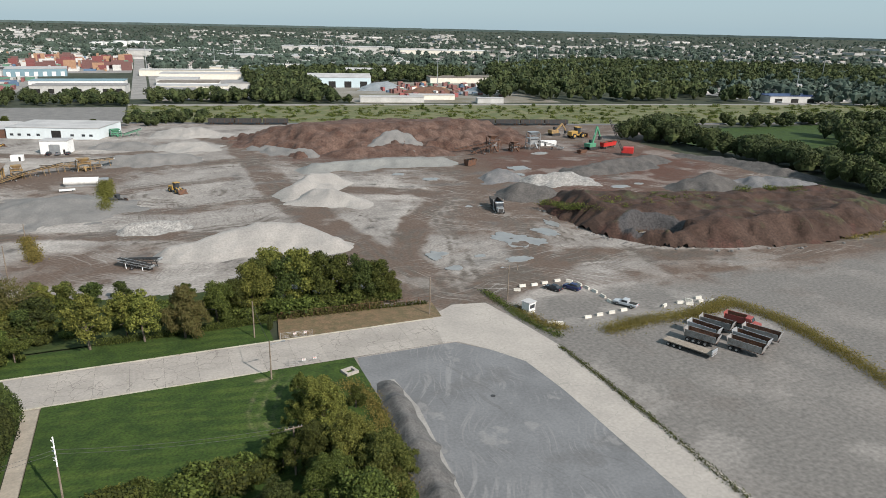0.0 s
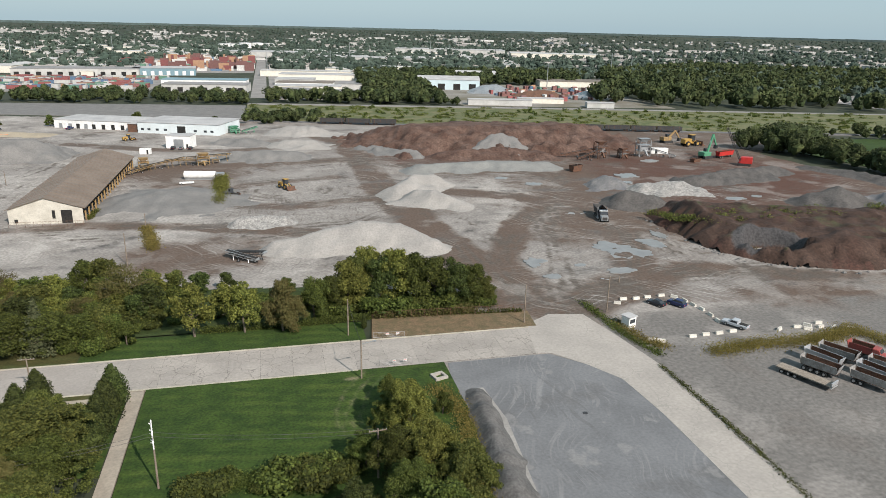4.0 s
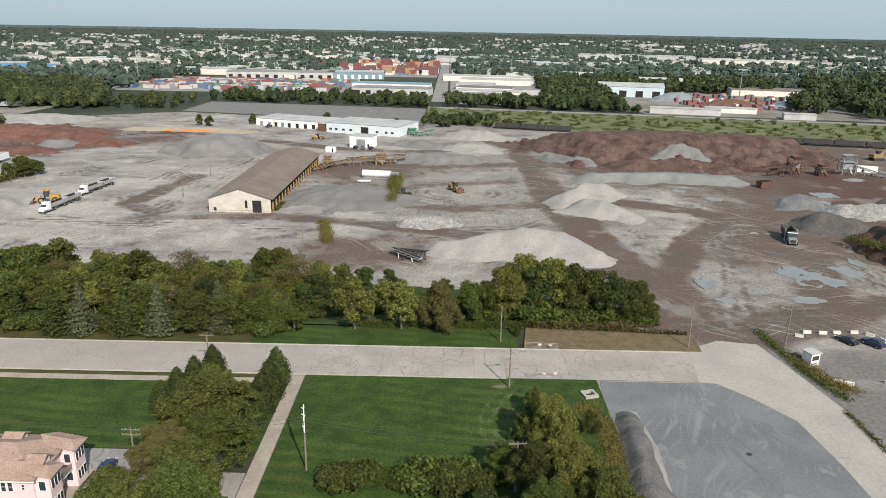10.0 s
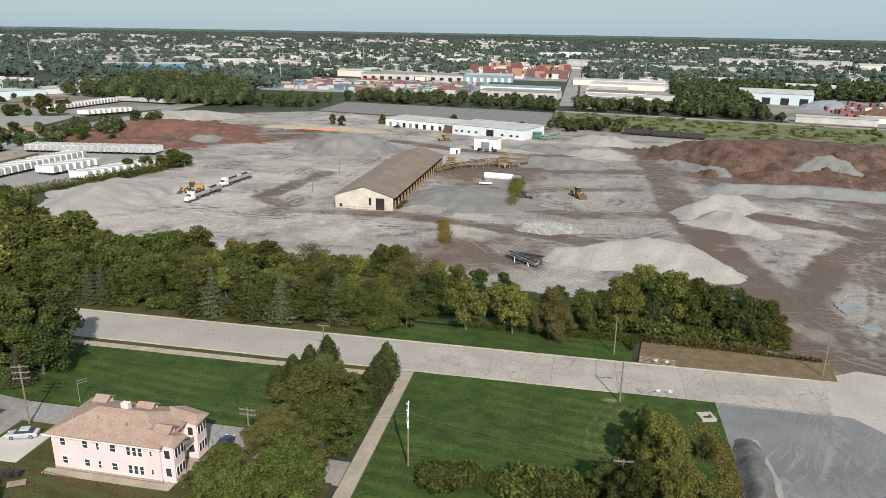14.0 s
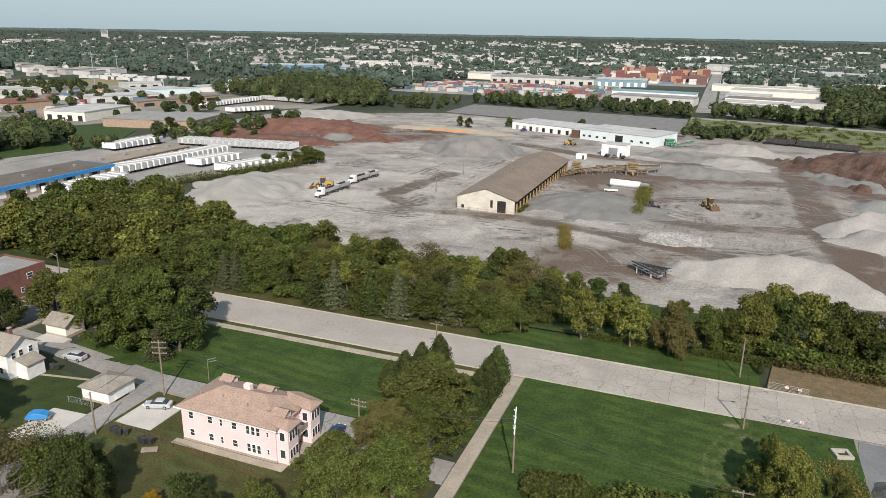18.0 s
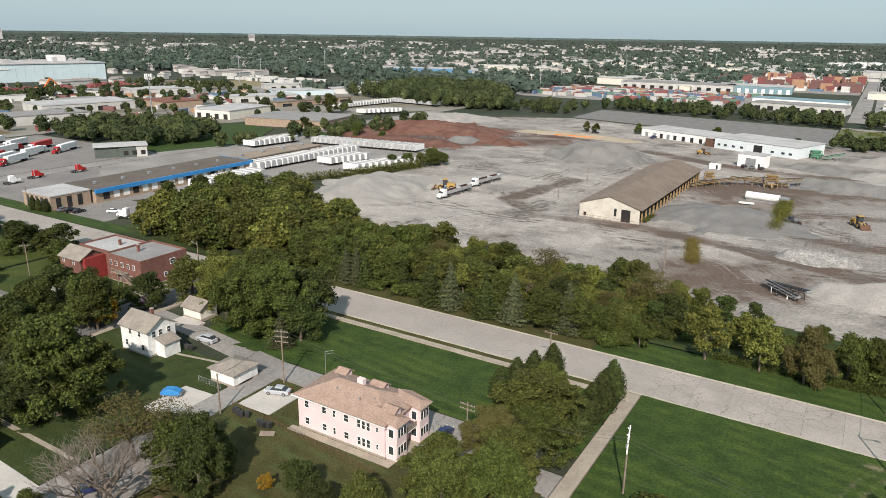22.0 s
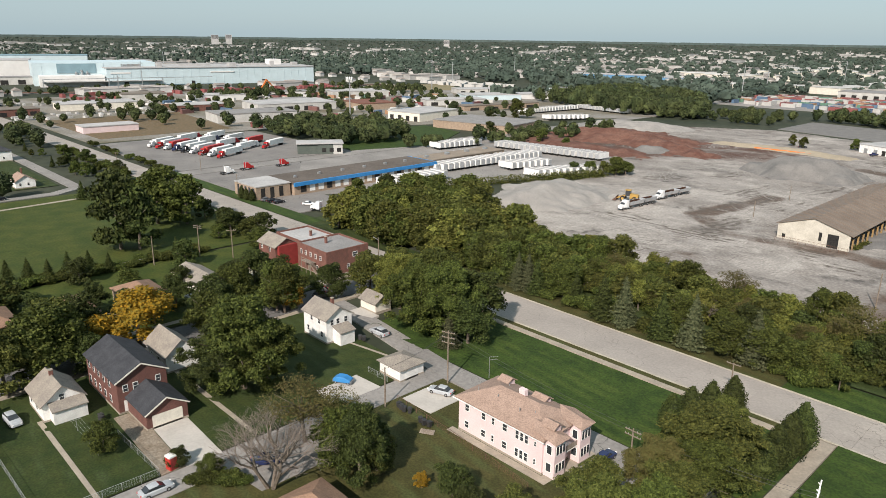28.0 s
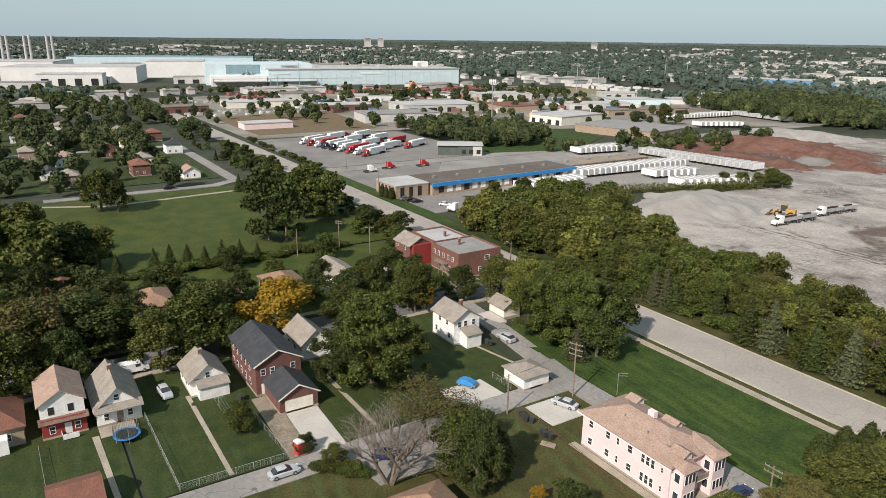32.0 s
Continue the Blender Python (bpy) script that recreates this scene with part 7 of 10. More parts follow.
def tub(t, x0, x1, z0, z1, outer, inner, w=1.25):
    """An open tipper tub: sloping sides, thick walls, a dark inside."""
    a, b, k = w * 0.78, w, 0.1
    for s in (-1, 1):
        part("side", Geo().add([(x0, s * a, z0), (x1, s * a, z0), (x1, s * b, z1), (x0, s * b, z1), (x0, s * (a - k), z0), (x1, s * (a - k), z0), (x1, s * (b - k), z1), (x0, s * (b - k), z1)],
                             [(0, 1, 2, 3), (7, 6, 5, 4), (0, 4, 5, 1), (1, 5, 6, 2), (2, 6, 7, 3), (3, 7, 4, 0)]), outer, t)
        part("inner_lining", Geo().add([(x0 + 0.1, s * (a - k - 0.02), z0), (x1 - 0.1, s * (a - k - 0.02), z0), (x1 - 0.05, s * (b - k - 0.02), z1 - 0.05), (x0 + 0.05, s * (b - k - 0.02), z1 - 0.05)], [(0, 1, 2, 3), (3, 2, 1, 0)]), inner, t)
    part("floor", Geo().box(x0, -a, z0 - 0.1, x1, a, z0 + 0.05), inner, t)
    part("end_plate", Geo().add([(x0 - 0.35, -b, z1 + 0.1), (x0, -a, z0), (x0, a, z0), (x0 - 0.35, b, z1 + 0.1), (x0 - 0.25, -b, z1 + 0.1), (x0 + 0.1, -a, z0), (x0 + 0.1, a, z0), (x0 - 0.25, b, z1 + 0.1)], [(0, 1, 2, 3), (7, 6, 5, 4), (0, 4, 5, 1), (1, 5, 6, 2), (2, 6, 7, 3), (3, 7, 4, 0)]), outer, t)
    part("end_plate", Geo().add([(x1 + 0.45, -b, z1 + 0.1), (x1, -a, z0), (x1, a, z0), (x1 + 0.45, b, z1 + 0.1), (x1 + 0.35, -b, z1 + 0.1), (x1 - 0.1, -a, z0), (x1 - 0.1, a, z0), (x1 + 0.35, b, z1 + 0.1)], [(0, 1, 2, 3), (7, 6, 5, 4), (0, 4, 5, 1), (1, 5, 6, 2), (2, 6, 7, 3), (3, 7, 4, 0)]), outer, t)
    part("liner", Geo().box(x0 + 0.1, -a + 0.05, z0 + 0.05, x1 - 0.1, a - 0.05, z0 + 0.25), inner, t)


def tipper_trailer(label, x, y, rot, L=7.6, outer=None, group="", axles=4):
    t = thing("dump_trailer", label, "trailer", x, y, 0.0, rot, group)
    tub(t, 0, L, 1.15, 2.7, outer or M["alu"], M["rusty"])
    part("frame", Geo().box(-0.2, -0.45, 0.8, L + 0.2, 0.45, 1.05), M["black"], t)
    for k in range(axles):
        wheels(t, [(0.8 + 1.25 * k, -1.0), (0.8 + 1.25 * k, 1.0)], 0.5, 0.4)
    return t


for i, (x, y, L) in enumerate(((101.8, 106.6, 6.6), (105.4, 109.6, 6.4), (109.8, 110.9, 6.6), (107.4, 100.0, 6.9), (111.0, 102.2, 7.0), (115.0, 103.6, 7.2))):
    tipper_trailer("open steel dump trailer with rusty inside", x, y, -66 + (3, -2, 4, 0, -3, 2)[i], L, (M["tub"], M["alu"], M["tub"])[i % 3], "dump trailers in the lot", 4 if i < 3 else 2)
lb = thing("flatbed_trailer", "low flatbed trailer with a grey front board", "trailer", 96.4, 106.6, 0, -66)
part("deck", Geo().box(0, -1.25, 0.95, 10.6, 1.25, 1.15), M["wood"], lb)
part("headboard", Geo().box(10.4, -1.25, 0.7, 10.6, 1.25, 1.9), M["alu"], lb)
part("beam", Geo().box(0.3, -0.5, 0.6, 10.2, 0.5, 0.95), M["rusty"], lb)
wheels(lb, [(1.2, -1), (1.2, 1), (2.5, -1), (2.5, 1), (3.8, -1), (3.8, 1)], 0.45, 0.4)
rt_ = thing("dump_truck", "faded red dump truck parked at the weeds", "truck", 118.6, 106.4, 0, -62)
part("chassis", Geo().box(-4.6, -0.45, 0.7, 2.6, 0.45, 1.0), M["black"], rt_)
tub(rt_, -4.6, -0.4, 1.15, 2.7, M["red_old"], M["rusty"])
part("cab", loft([(-0.2, 1.15, 0.9, 2.8), (1.0, 1.1, 0.9, 2.75), (1.4, 1.1, 0.9, 1.9)]), M["red_old"], rt_)
part("bonnet", loft([(1.4, 1.0, 0.7, 1.85), (2.9, 0.9, 0.6, 1.65)]), M["red_old"], rt_)
part("windscreen", Geo().add([(1.03, -0.9, 2.65), (1.43, -0.9, 1.95), (1.43, 0.9, 1.95), (1.03, 0.9, 2.65), (1.07, -0.9, 2.7), (1.47, -0.9, 2.0), (1.47, 0.9, 2.0), (1.07, 0.9, 2.7)], [(4, 5, 6, 7), (3, 2, 1, 0), (0, 1, 5, 4), (7, 6, 2, 3)]), M["glass"], rt_)
wheels(rt_, [(2.0, -1), (2.0, 1), (-2.2, -1), (-2.2, 1), (-3.5, -1), (-3.5, 1)], 0.5, 0.42)
ht = thing("dump_truck", "black dump truck with a silver-grey bonnet on the wet yard", "truck", 112.0, 216.0, 0, -103)
ht.scale = (1.3, 1.3, 1.3)
part("chassis", Geo().box(-6.0, -0.45, 0.7, 2.6, 0.45, 1.0), M["black"], ht)
tub(ht, -6.0, -0.4, 1.2, 2.8, M["black"], M["heap_dirt"])
part("cab", loft([(-0.2, 1.15, 0.9, 2.9), (1.0, 1.1, 0.9, 2.85), (1.4, 1.1, 0.9, 1.9)]), CAR["black"], ht)
part("bonnet", loft([(1.4, 1.0, 0.7, 1.85), (3.0, 0.9, 0.6, 1.65)]), M["steel"], ht, "silver-grey bonnet")
part("visor", Geo().box(0.95, -1.12, 2.72, 1.35, 1.12, 2.86), CAR["white"], ht, "white sun visor")
part("grille", Geo().box(2.98, -0.62, 0.72, 3.06, 0.62, 1.5), M["black"], ht)
for sy in (-1.3, 1.3):
    part("exhaust_stack", Geo().box(-0.34, sy - 0.09, 1.0, -0.16, sy + 0.09, 3.5), M["steel"], ht)
    part("fuel_tank", Geo().box(-0.2, sy - 0.2, 0.55, 1.1, sy + 0.1, 1.0), M["steel"], ht)
part("windscreen", Geo().add([(1.03, -0.9, 2.7), (1.43, -0.9, 1.95), (1.43, 0.9, 1.95), (1.03, 0.9, 2.7), (1.07, -0.9, 2.75), (1.47, -0.9, 2.0), (1.47, 0.9, 2.0), (1.07, 0.9, 2.75)], [(4, 5, 6, 7), (3, 2, 1, 0), (0, 1, 5, 4), (7, 6, 2, 3)]), M["glass"], ht)
wheels(ht, [(2.1, -1), (2.1, 1), (-2.0, -1), (-2.0, 1), (-3.3, -1), (-3.3, 1), (-4.6, -1), (-4.6, 1)], 0.5, 0.42)


def gravel_train(label, x, y, rot, group):
    """A truck with two open gravel trailers."""
    t = thing("gravel_truck", label, "truck", x, y, 0, rot, group)
    tractor(t, CAR["white"])
    for a, b in ((-10.6, -1.6), (-18.6, -11.6)):
        tub(t, a, b, 1.2, 2.6, M["alu"], M["rusty"])
        wheels(t, [(a + 1, -1), (a + 1, 1), (a + 2.3, -1), (a + 2.3, 1), (b - 1.2, -1), (b - 1.2, 1)], 0.5, 0.4)
    return t


gravel_train("white truck with two aluminium gravel trailers", -133.8, 236.6, -94, "gravel trucks")
gravel_train("white truck with two aluminium gravel trailers", -134.2, 263.2, -96, "gravel trucks")


def wheel_loader(label, x, y, rot, body, s=1.0):
    t = thing("wheel_loader", label, "loader", x, y, 0, rot)
    part("rear_body", loft([(-3.4 * s, 1.0 * s, 0.9 * s, 2.1 * s), (-0.9 * s, 1.05 * s, 0.9 * s, 2.3 * s)]), body, t)
    part("cab", loft([(-1.0 * s, 0.8 * s, 1.6 * s, 3.3 * s), (0.5 * s, 0.75 * s, 1.6 * s, 3.3 * s)]), M["glass"], t)
    part("cab_roof", Geo().box(-1.1 * s, -0.85 * s, 3.3 * s, 0.7 * s, 0.85 * s, 3.45 * s), body, t)
    for k in (-1, 1):
        part("arm", Geo().beam((0.4 * s, 0.6 * k * s, 1.7 * s), (3.1 * s, 0.6 * k * s, 0.7 * s), 0.3 * s), body, t)
    part("bucket", Geo().prism([(3.0 * s, 0.1), (4.2 * s, 0.05), (4.25 * s, 0.15), (3.3 * s, 0.5 * s), (3.2 * s, 1.3 * s), (3.0 * s, 1.4 * s)], -1.5 * s, 1.5 * s), M["rusty"], t)
    wheels(t, [(-2.3 * s, -1.05 * s), (-2.3 * s, 1.05 * s), (1.2 * s, -1.05 * s), (1.2 * s, 1.05 * s)], 0.8 * s, 0.6 * s, body)
    return t


wheel_loader("yellow wheel loader on the ribbed gravel", 7.2, 280.4, -60, M["yellow"], 1.15)
wheel_loader("orange wheel loader at the sand heap", -141.0, 249.5, -160, M["yellow"], 1.3)
wheel_loader("yellow wheel loader by the red dirt", 238.0, 360.0, 10, M["yellow"], 1.9)
wheel_loader("small dark loader by the weeds", -13.0, 270.0, 30, M["black"], 0.9)
wheel_loader("yellow loader near the site shed", -72.0, 410.0, 30, M["yellow"], 1.0)


def digger(label, x, y, rot, body, s=1.0, reach=(4.5, 7.0, 8.5, 4.0), z=0.0):
    """A tracked digger with a bent boom: reach holds the elbow's and the stick end's x and z."""
    t = thing("excavator", label, "excavator", x, y, z, rot)
    for k in (-1, 1):
        part("track", loft([(-2.1 * s, 0.35 * s, 0.0, 0.7 * s), (-1.8 * s, 0.35 * s, -0.05, 0.95 * s), (1.8 * s, 0.35 * s, -0.05, 0.95 * s), (2.1 * s, 0.35 * s, 0.0, 0.7 * s)]), M["black"], t).location = (0, k * 1.15 * s, 0)
    part("house", loft([(-2.4 * s, 1.3 * s, 1.0 * s, 2.3 * s), (1.4 * s, 1.3 * s, 1.0 * s, 2.2 * s)]), body, t)
    part("cab", loft([(0.2 * s, 0.5 * s, 2.1 * s, 3.3 * s), (1.5 * s, 0.45 * s, 2.1 * s, 3.2 * s)]), M["glass"], t).location = (0, 0.7 * s, 0)
    ex, ez, sx, sz = [v * s for v in reach]
    part("boom", Geo().beam((0.8 * s, 0, 1.8 * s), (ex, 0, ez), 0.5 * s, 0.65 * s), body, t)
    part("stick", Geo().beam((ex, 0, ez), (sx, 0, sz), 0.4 * s, 0.5 * s), body, t)
    part("bucket", Geo().prism([(sx - 0.6 * s, sz - 1.2 * s), (sx + 0.5 * s, sz - 1.0 * s), (sx + 0.5 * s, sz), (sx - 0.3 * s, sz)], -0.6 * s, 0.6 * s), M["black"], t)
    part("ram", Geo().cyl((1.2 * s, 0.1, 1.7 * s), (ex * 0.6, 0.1, ez * 0.75), 0.12 * s, 0.12 * s, 6), M["steel"], t)
    return t


digger("green material handler with a raised boom", 222.0, 322.0, 20, M["green"], 1.5, (3.0, 8.0, 5.2, 4.2))
digger("yellow excavator by the red dirt", 229.0, 372.0, 10, M["ochre"], 1.5, (4.0, 4.6, 6.2, 1.6))
digger("orange excavator on the scrap yard skyline", -700.0, 404.0, 100, M["orange"], 2.4, (4.0, 5.6, 7.2, 2.6))
cr_ = thing("crawler_crane", "red crawler crane with a black lattice boom", "crane", 230.0, 301.0, 0, 140)
for k in (-1, 1):
    part("track", Geo().box(-3, k * 1.8 - 0.5, 0, 3, k * 1.8 + 0.5, 1.1), M["black"], cr_)
part("house", loft([(-3.6, 1.9, 1.2, 4.4), (1.6, 1.9, 1.2, 4.2), (2.4, 1.7, 1.2, 3.2)]), M["red"], cr_)
part("house_window", Geo().box(1.62, -1.93, 2.6, 2.2, 1.93, 3.6), M["glass"], cr_)
bm_ = Geo()
for k in range(9):
    a, b = Vector((2 + 0.9 * k, 0, 2.2 + 1.75 * k)), Vector((2 + 0.9 * (k + 1), 0, 2.2 + 1.75 * (k + 1)))
    for dx, dy in ((-.4, -.5), (-.4, .5), (.4, -.5), (.4, .5)):
        bm_.beam(a + Vector((dx, dy, 0)), b + Vector((dx, dy, 0)), 0.16)
    bm_.beam(a + Vector((-.4, -.5, 0)), b + Vector((.4, -.5, 0)), 0.1).beam(a + Vector((.4, .5, 0)), b + Vector((-.4, .5, 0)), 0.1).beam(a + Vector((-.4, -.5, 0)), b + Vector((-.4, .5, 0)), 0.1)
part("boom", bm_, M["black"], cr_)
part("cable", Geo().cyl((-2, 0, 4.4), (10, 0, 17.8), 0.06, 0.06, 4), M["black"], cr_)
rb = thing("dump_trailer", "bright red dump trailer beside the crane", "trailer", 228.6, 321.0, 0, 20)
tub(rb, 0, 11.5, 1.2, 3.4, M["red"], M["rusty"], 1.4)
part("frame", Geo().box(0, -0.5, 0.8, 11.5, 0.5, 1.1), M["black"], rb)
wheels(rb, [(1, -1.1), (1, 1.1), (2.4, -1.1), (2.4, 1.1), (10, -1.1), (10, 1.1)], 0.55, 0.4)


def conveyor(label, x, y, rot, L, h0, h1, body, legs=3, w=1.0):
    t = thing("conveyor", label, "conveyor", x, y, 0, rot)
    truss = Geo()
    n = max(3, int(L / 2))
    for s in (-1, 1):
        truss.beam((0, s * w / 2, h0), (L, s * w / 2, h1), 0.14).beam((0, s * w / 2, h0 + 0.7), (L, s * w / 2, h1 + 0.7), 0.14)
        for k in range(n):
            a, b = k / n, (k + 1) / n
            za, zb = h0 + (h1 - h0) * a, h0 + (h1 - h0) * b
            truss.beam((L * a, s * w / 2, za), (L * b, s * w / 2, zb + 0.7), 0.09)
    part("truss", truss, body, t)
    part("belt", Geo().beam((0, 0, h0 + 0.75), (L, 0, h1 + 0.75), w * 0.8, 0.1), M["tyre"], t)
    for k in range(legs):
        u = (k + 0.5) / legs
        z = h0 + (h1 - h0) * u
        for s in (-1, 1):
            part("leg", Geo().beam((L * u + 0.4, s * w * 0.7, -0.1), (L * u, s * w * 0.5, z), 0.14), body, t)
    part("drum", Geo().cyl((L, -w / 2, h1 + 0.4), (L, w / 2, h1 + 0.4), 0.35, 0.35, 10), M["steel"], t)
    wheels(t, [(L * 0.5, -w), (L * 0.5, w)], 0.45, 0.3)
    return t


conveyor("folded dark conveyor lying on the yard", -10.6, 198.0, -40, 12.5, 0.6, 2.4, M["black"], 3, 1.6)
conveyor("folded dark conveyor frame on the yard", -11.2, 195.6, -36, 10.0, 1.6, 0.6, M["steel"], 2, 1.4)
conveyor("dusty yellow conveyor by the barn", -55.0, 322.0, 28, 22, 1.0, 3.6, M["ochre"], 4, 1.4)
conveyor("dusty yellow conveyor by the barn", -44.0, 330.0, 20, 24, 3.2, 1.0, M["ochre"], 4, 1.4)
conveyor("yellow conveyor run on the yard", -36.0, 338.0, 8, 20, 2.4, 3.4, M["ochre"], 5, 1.8)
conveyor("low yellow conveyor beside the barn", -57.0, 314.0, 50, 14, 0.8, 2.0, M["ochre"], 3, 1.2)
conveyor("dark conveyor of the crushing plant", 150.0, 322.0, 14, 16, 1.0, 5.0, M["rusty"], 3, 1.2)
conveyor("dark conveyor of the crushing plant", 168.0, 330.0, 4, 18, 5.0, 1.4, M["rusty"], 3, 1.2)
conveyor("dark conveyor rising from the crushing plant", 146.0, 334.0, -12, 18, 0.8, 4.4, M["rusty"], 3, 1.2)
conveyor("grey conveyor of the crushing plant", 196.0, 331.0, -34, 12, 3.4, 0.6, M["steel"], 2, 1.4)
conveyor("green conveyor by the works", -14.0, 429.5, 24, 10, 1.0, 3.2, M["green"], 2, 1.4)


def screen_tower(label, x, y, rot, body, h=7.0, w=4.0):
    """An open steel tower with decks, a hopper and a motor."""
    t = thing("screening_plant", label, "machine", x, y, 0, rot)
    for sx in (0, w):
        for sy in (0, w * 0.8):
            part("column", Geo().box(sx - 0.15, sy - 0.15, -0.2, sx + 0.15, sy + 0.15, h), body, t)
    for z in (h * 0.35, h * 0.7):
        part("deck", Geo().box(-0.3, -0.3, z, w + 0.3, w * 0.8 + 0.3, z + 0.2), body, t)
        part("rail", Geo().box(-0.3, -0.3, z + 1.0, w + 0.3, -0.24, z + 1.06).box(w + 0.24, -0.3, z + 1.0, w + 0.3, w * 0.8 + 0.3, z + 1.06), M["steel"], t)
    part("hopper", Geo().add([(0, 0, h + 0.8), (w, 0, h + 0.8), (w, w * 0.8, h + 0.8), (0, w * 0.8, h + 0.8), (w * .3, w * .25, h - 1), (w * .7, w * .25, h - 1), (w * .7, w * .55, h - 1), (w * .3, w * .55, h - 1)], [(0, 1, 2, 3), (7, 6, 5, 4), (0, 4, 5, 1), (1, 5, 6, 2), (2, 6, 7, 3), (3, 7, 4, 0)]), body, t)
    part("crusher_body", Geo().box(w * 0.15, w * 0.12, h * 0.36, w * 0.85, w * 0.66, h * 0.66), M["steel"], t)
    part("motor", Geo().box(w * 0.9, w * 0.2, h * 0.38, w * 1.25, w * 0.5, h * 0.52), M["black"], t)
    part("chute", Geo().beam((w * 0.5, 0.2, h * 0.45), (w * 0.5, -w * 0.45, h * 0.12), 0.7), body, t)
    part("ladder", Geo().beam((-0.4, 0.3, 0), (-0.4, 0.3, h), 0.07).beam((-0.4, 0.8, 0), (-0.4, 0.8, h), 0.07), M["steel"], t)
    part("brace", Geo().beam((0, -0.1, 0), (w, -0.1, h * 0.7), 0.12).beam((w, -0.1, 0), (0, -0.1, h * 0.7), 0.12), body, t)
    return t


screen_tower("rusty steel crusher tower", 163.0, 326.0, 10, M["rusty"], 8.0, 5.0)
screen_tower("grey steel screen tower", 188.0, 329.0, 0, M["steel"], 8.5, 6.0)
screen_tower("rusty low screen deck", 176.0, 325.0, 20, M["rusty"], 4.5, 4.0)
screen_tower("dusty yellow hopper tower by the barn", -54.0, 326.0, 12, M["ochre"], 4.2, 4.0)
screen_tower("yellow screen tower on the yard", -30.0, 332.0, 15, M["ochre"], 4.6, 5.0)
screen_tower("green screening machine by the works", -20.0, 431.0, 20, M["green"], 3.2, 5.0)
cb = thing("container", "white steel container office", "container", 200.0, 338.0, 0, -12)
part("box", Geo().box(0, 0, 0, 9, 2.6, 2.9), M["white"], cb)
part("door", Geo().box(2, -0.05, 0.1, 3, 0.0, 2.2), M["dark"], cb)
sk = thing("skip", "rusty brown open skip", "skip", 208.0, 312.0, 0, 20)
tub(sk, 0, 5, 0.2, 1.7, M["rusty"], M["rusty"], 1.4)
sk = thing("skip", "rusty hopper box beside the long heap", "skip", 136.0, 297.0, 0, 20)
tub(sk, 0, 5, 0.2, 3.0, M["rusty"], M["dark"], 1.6)
tk = thing("storage_tank", "long white tank on a frame by the weeds", "tank", -33.0, 303.5, 0, -8)
part("tank", Geo().cyl((0, 0, 2.0), (12.5, 0, 2.0), 1.5, 1.5, 14), M["white"], tk)
part("cabin", Geo().box(12.8, -1.3, 0.3, 16.0, 1.3, 2.9), M["steel"], tk)
part("frame", Geo().box(0.5, -1.0, -0.1, 12.0, 1.0, 0.6), M["steel"], tk)
mc = thing("scissor_lift", "small white flatbed unit lying by the tank", "machine", -34.0, 293.5, 0, 6)
part("deck", Geo().box(0, -0.9, 0.5, 5.5, 0.9, 0.9), M["white"], mc)
wheels(mc, [(0.8, -.8), (0.8, .8), (4.6, -.8), (4.6, .8)], 0.35)
sc = thing("site_cabin", "small white cabin on the yard", "cabin", -60.0, 366.0, 0, -10)
part("box", Geo().box(0, 0, 0, 5, 2.6, 2.7), M["white"], sc)
part("door", Geo().box(3.4, -0.04, 0.1, 4.3, 0.0, 2.1), M["dark"], sc)


def rail_car(x, y, rot):
    t = thing("rail_wagon", "dark open rail wagon on the siding", "rail wagon", x, y, 0.4, rot, "wagons on the siding")
    part("side", Geo().box(0, -1.5, 1.0, 16, -1.4, 3.4), M["black"], t)
    part("side", Geo().box(0, 1.4, 1.0, 16, 1.5, 3.4), M["black"], t)
    part("floor", Geo().box(0, -1.4, 0.9, 16, 1.4, 1.1), M["black"], t)
    for ex in (0, 15.9):
        part("end", Geo().box(ex, -1.4, 1.1, ex + 0.1, 1.4, 3.4), M["rusty"], t)
    for ex in (2, 6, 10, 14):
        part("rib", Geo().box(ex - 0.1, -1.6, 1.0, ex + 0.1, -1.5, 3.4), M["rusty"], t)
    for wx in (1.5, 3.2, 12.8, 14.5):
        part("axle", Geo().cyl((wx, -0.8, 0.45), (wx, 0.8, 0.45), 0.45, 0.45, 10), M["rusty"], t)
    return t


rc = rail_car(34.6, 470.0, -14)
for k in range(13):
    if k not in (2, 3):
        copy_thing(rc, pose(34.6 + 16.3 * (k + 1), 470.0 - 4.35 * (k + 1), 0.4, 0, 0, -14.6))
flat("railway", [(-14, 484.5), (60, 464.5), (300, 400.5), (560, 352), (560, 357), (300, 405.5), (60, 470), (-14, 490)], 0.42, M["heap_dark"], "dark ballasted railway siding", "railway")

def scatter(n, pts, seed, lo, hi, avoid=()):
    """Random trees inside a shape, none inside the shapes to avoid."""
    r = np.random.default_rng(seed)
    xs, ys = [p[0] for p in pts], [p[1] for p in pts]
    out = []
    while len(out) < n:
        x, y = r.uniform(min(xs), max(xs), 4000), r.uniform(min(ys), max(ys), 4000)
        ok = inside(x, y, pts)
        for a in avoid:
            ok &= ~inside(x, y, a)
        for p, q in zip(x[ok], y[ok]):
            h = r.uniform(lo, hi)
            out.append((p, q, h, h * r.uniform(0.34, 0.52)))
            if len(out) >= n:
                break
    return out



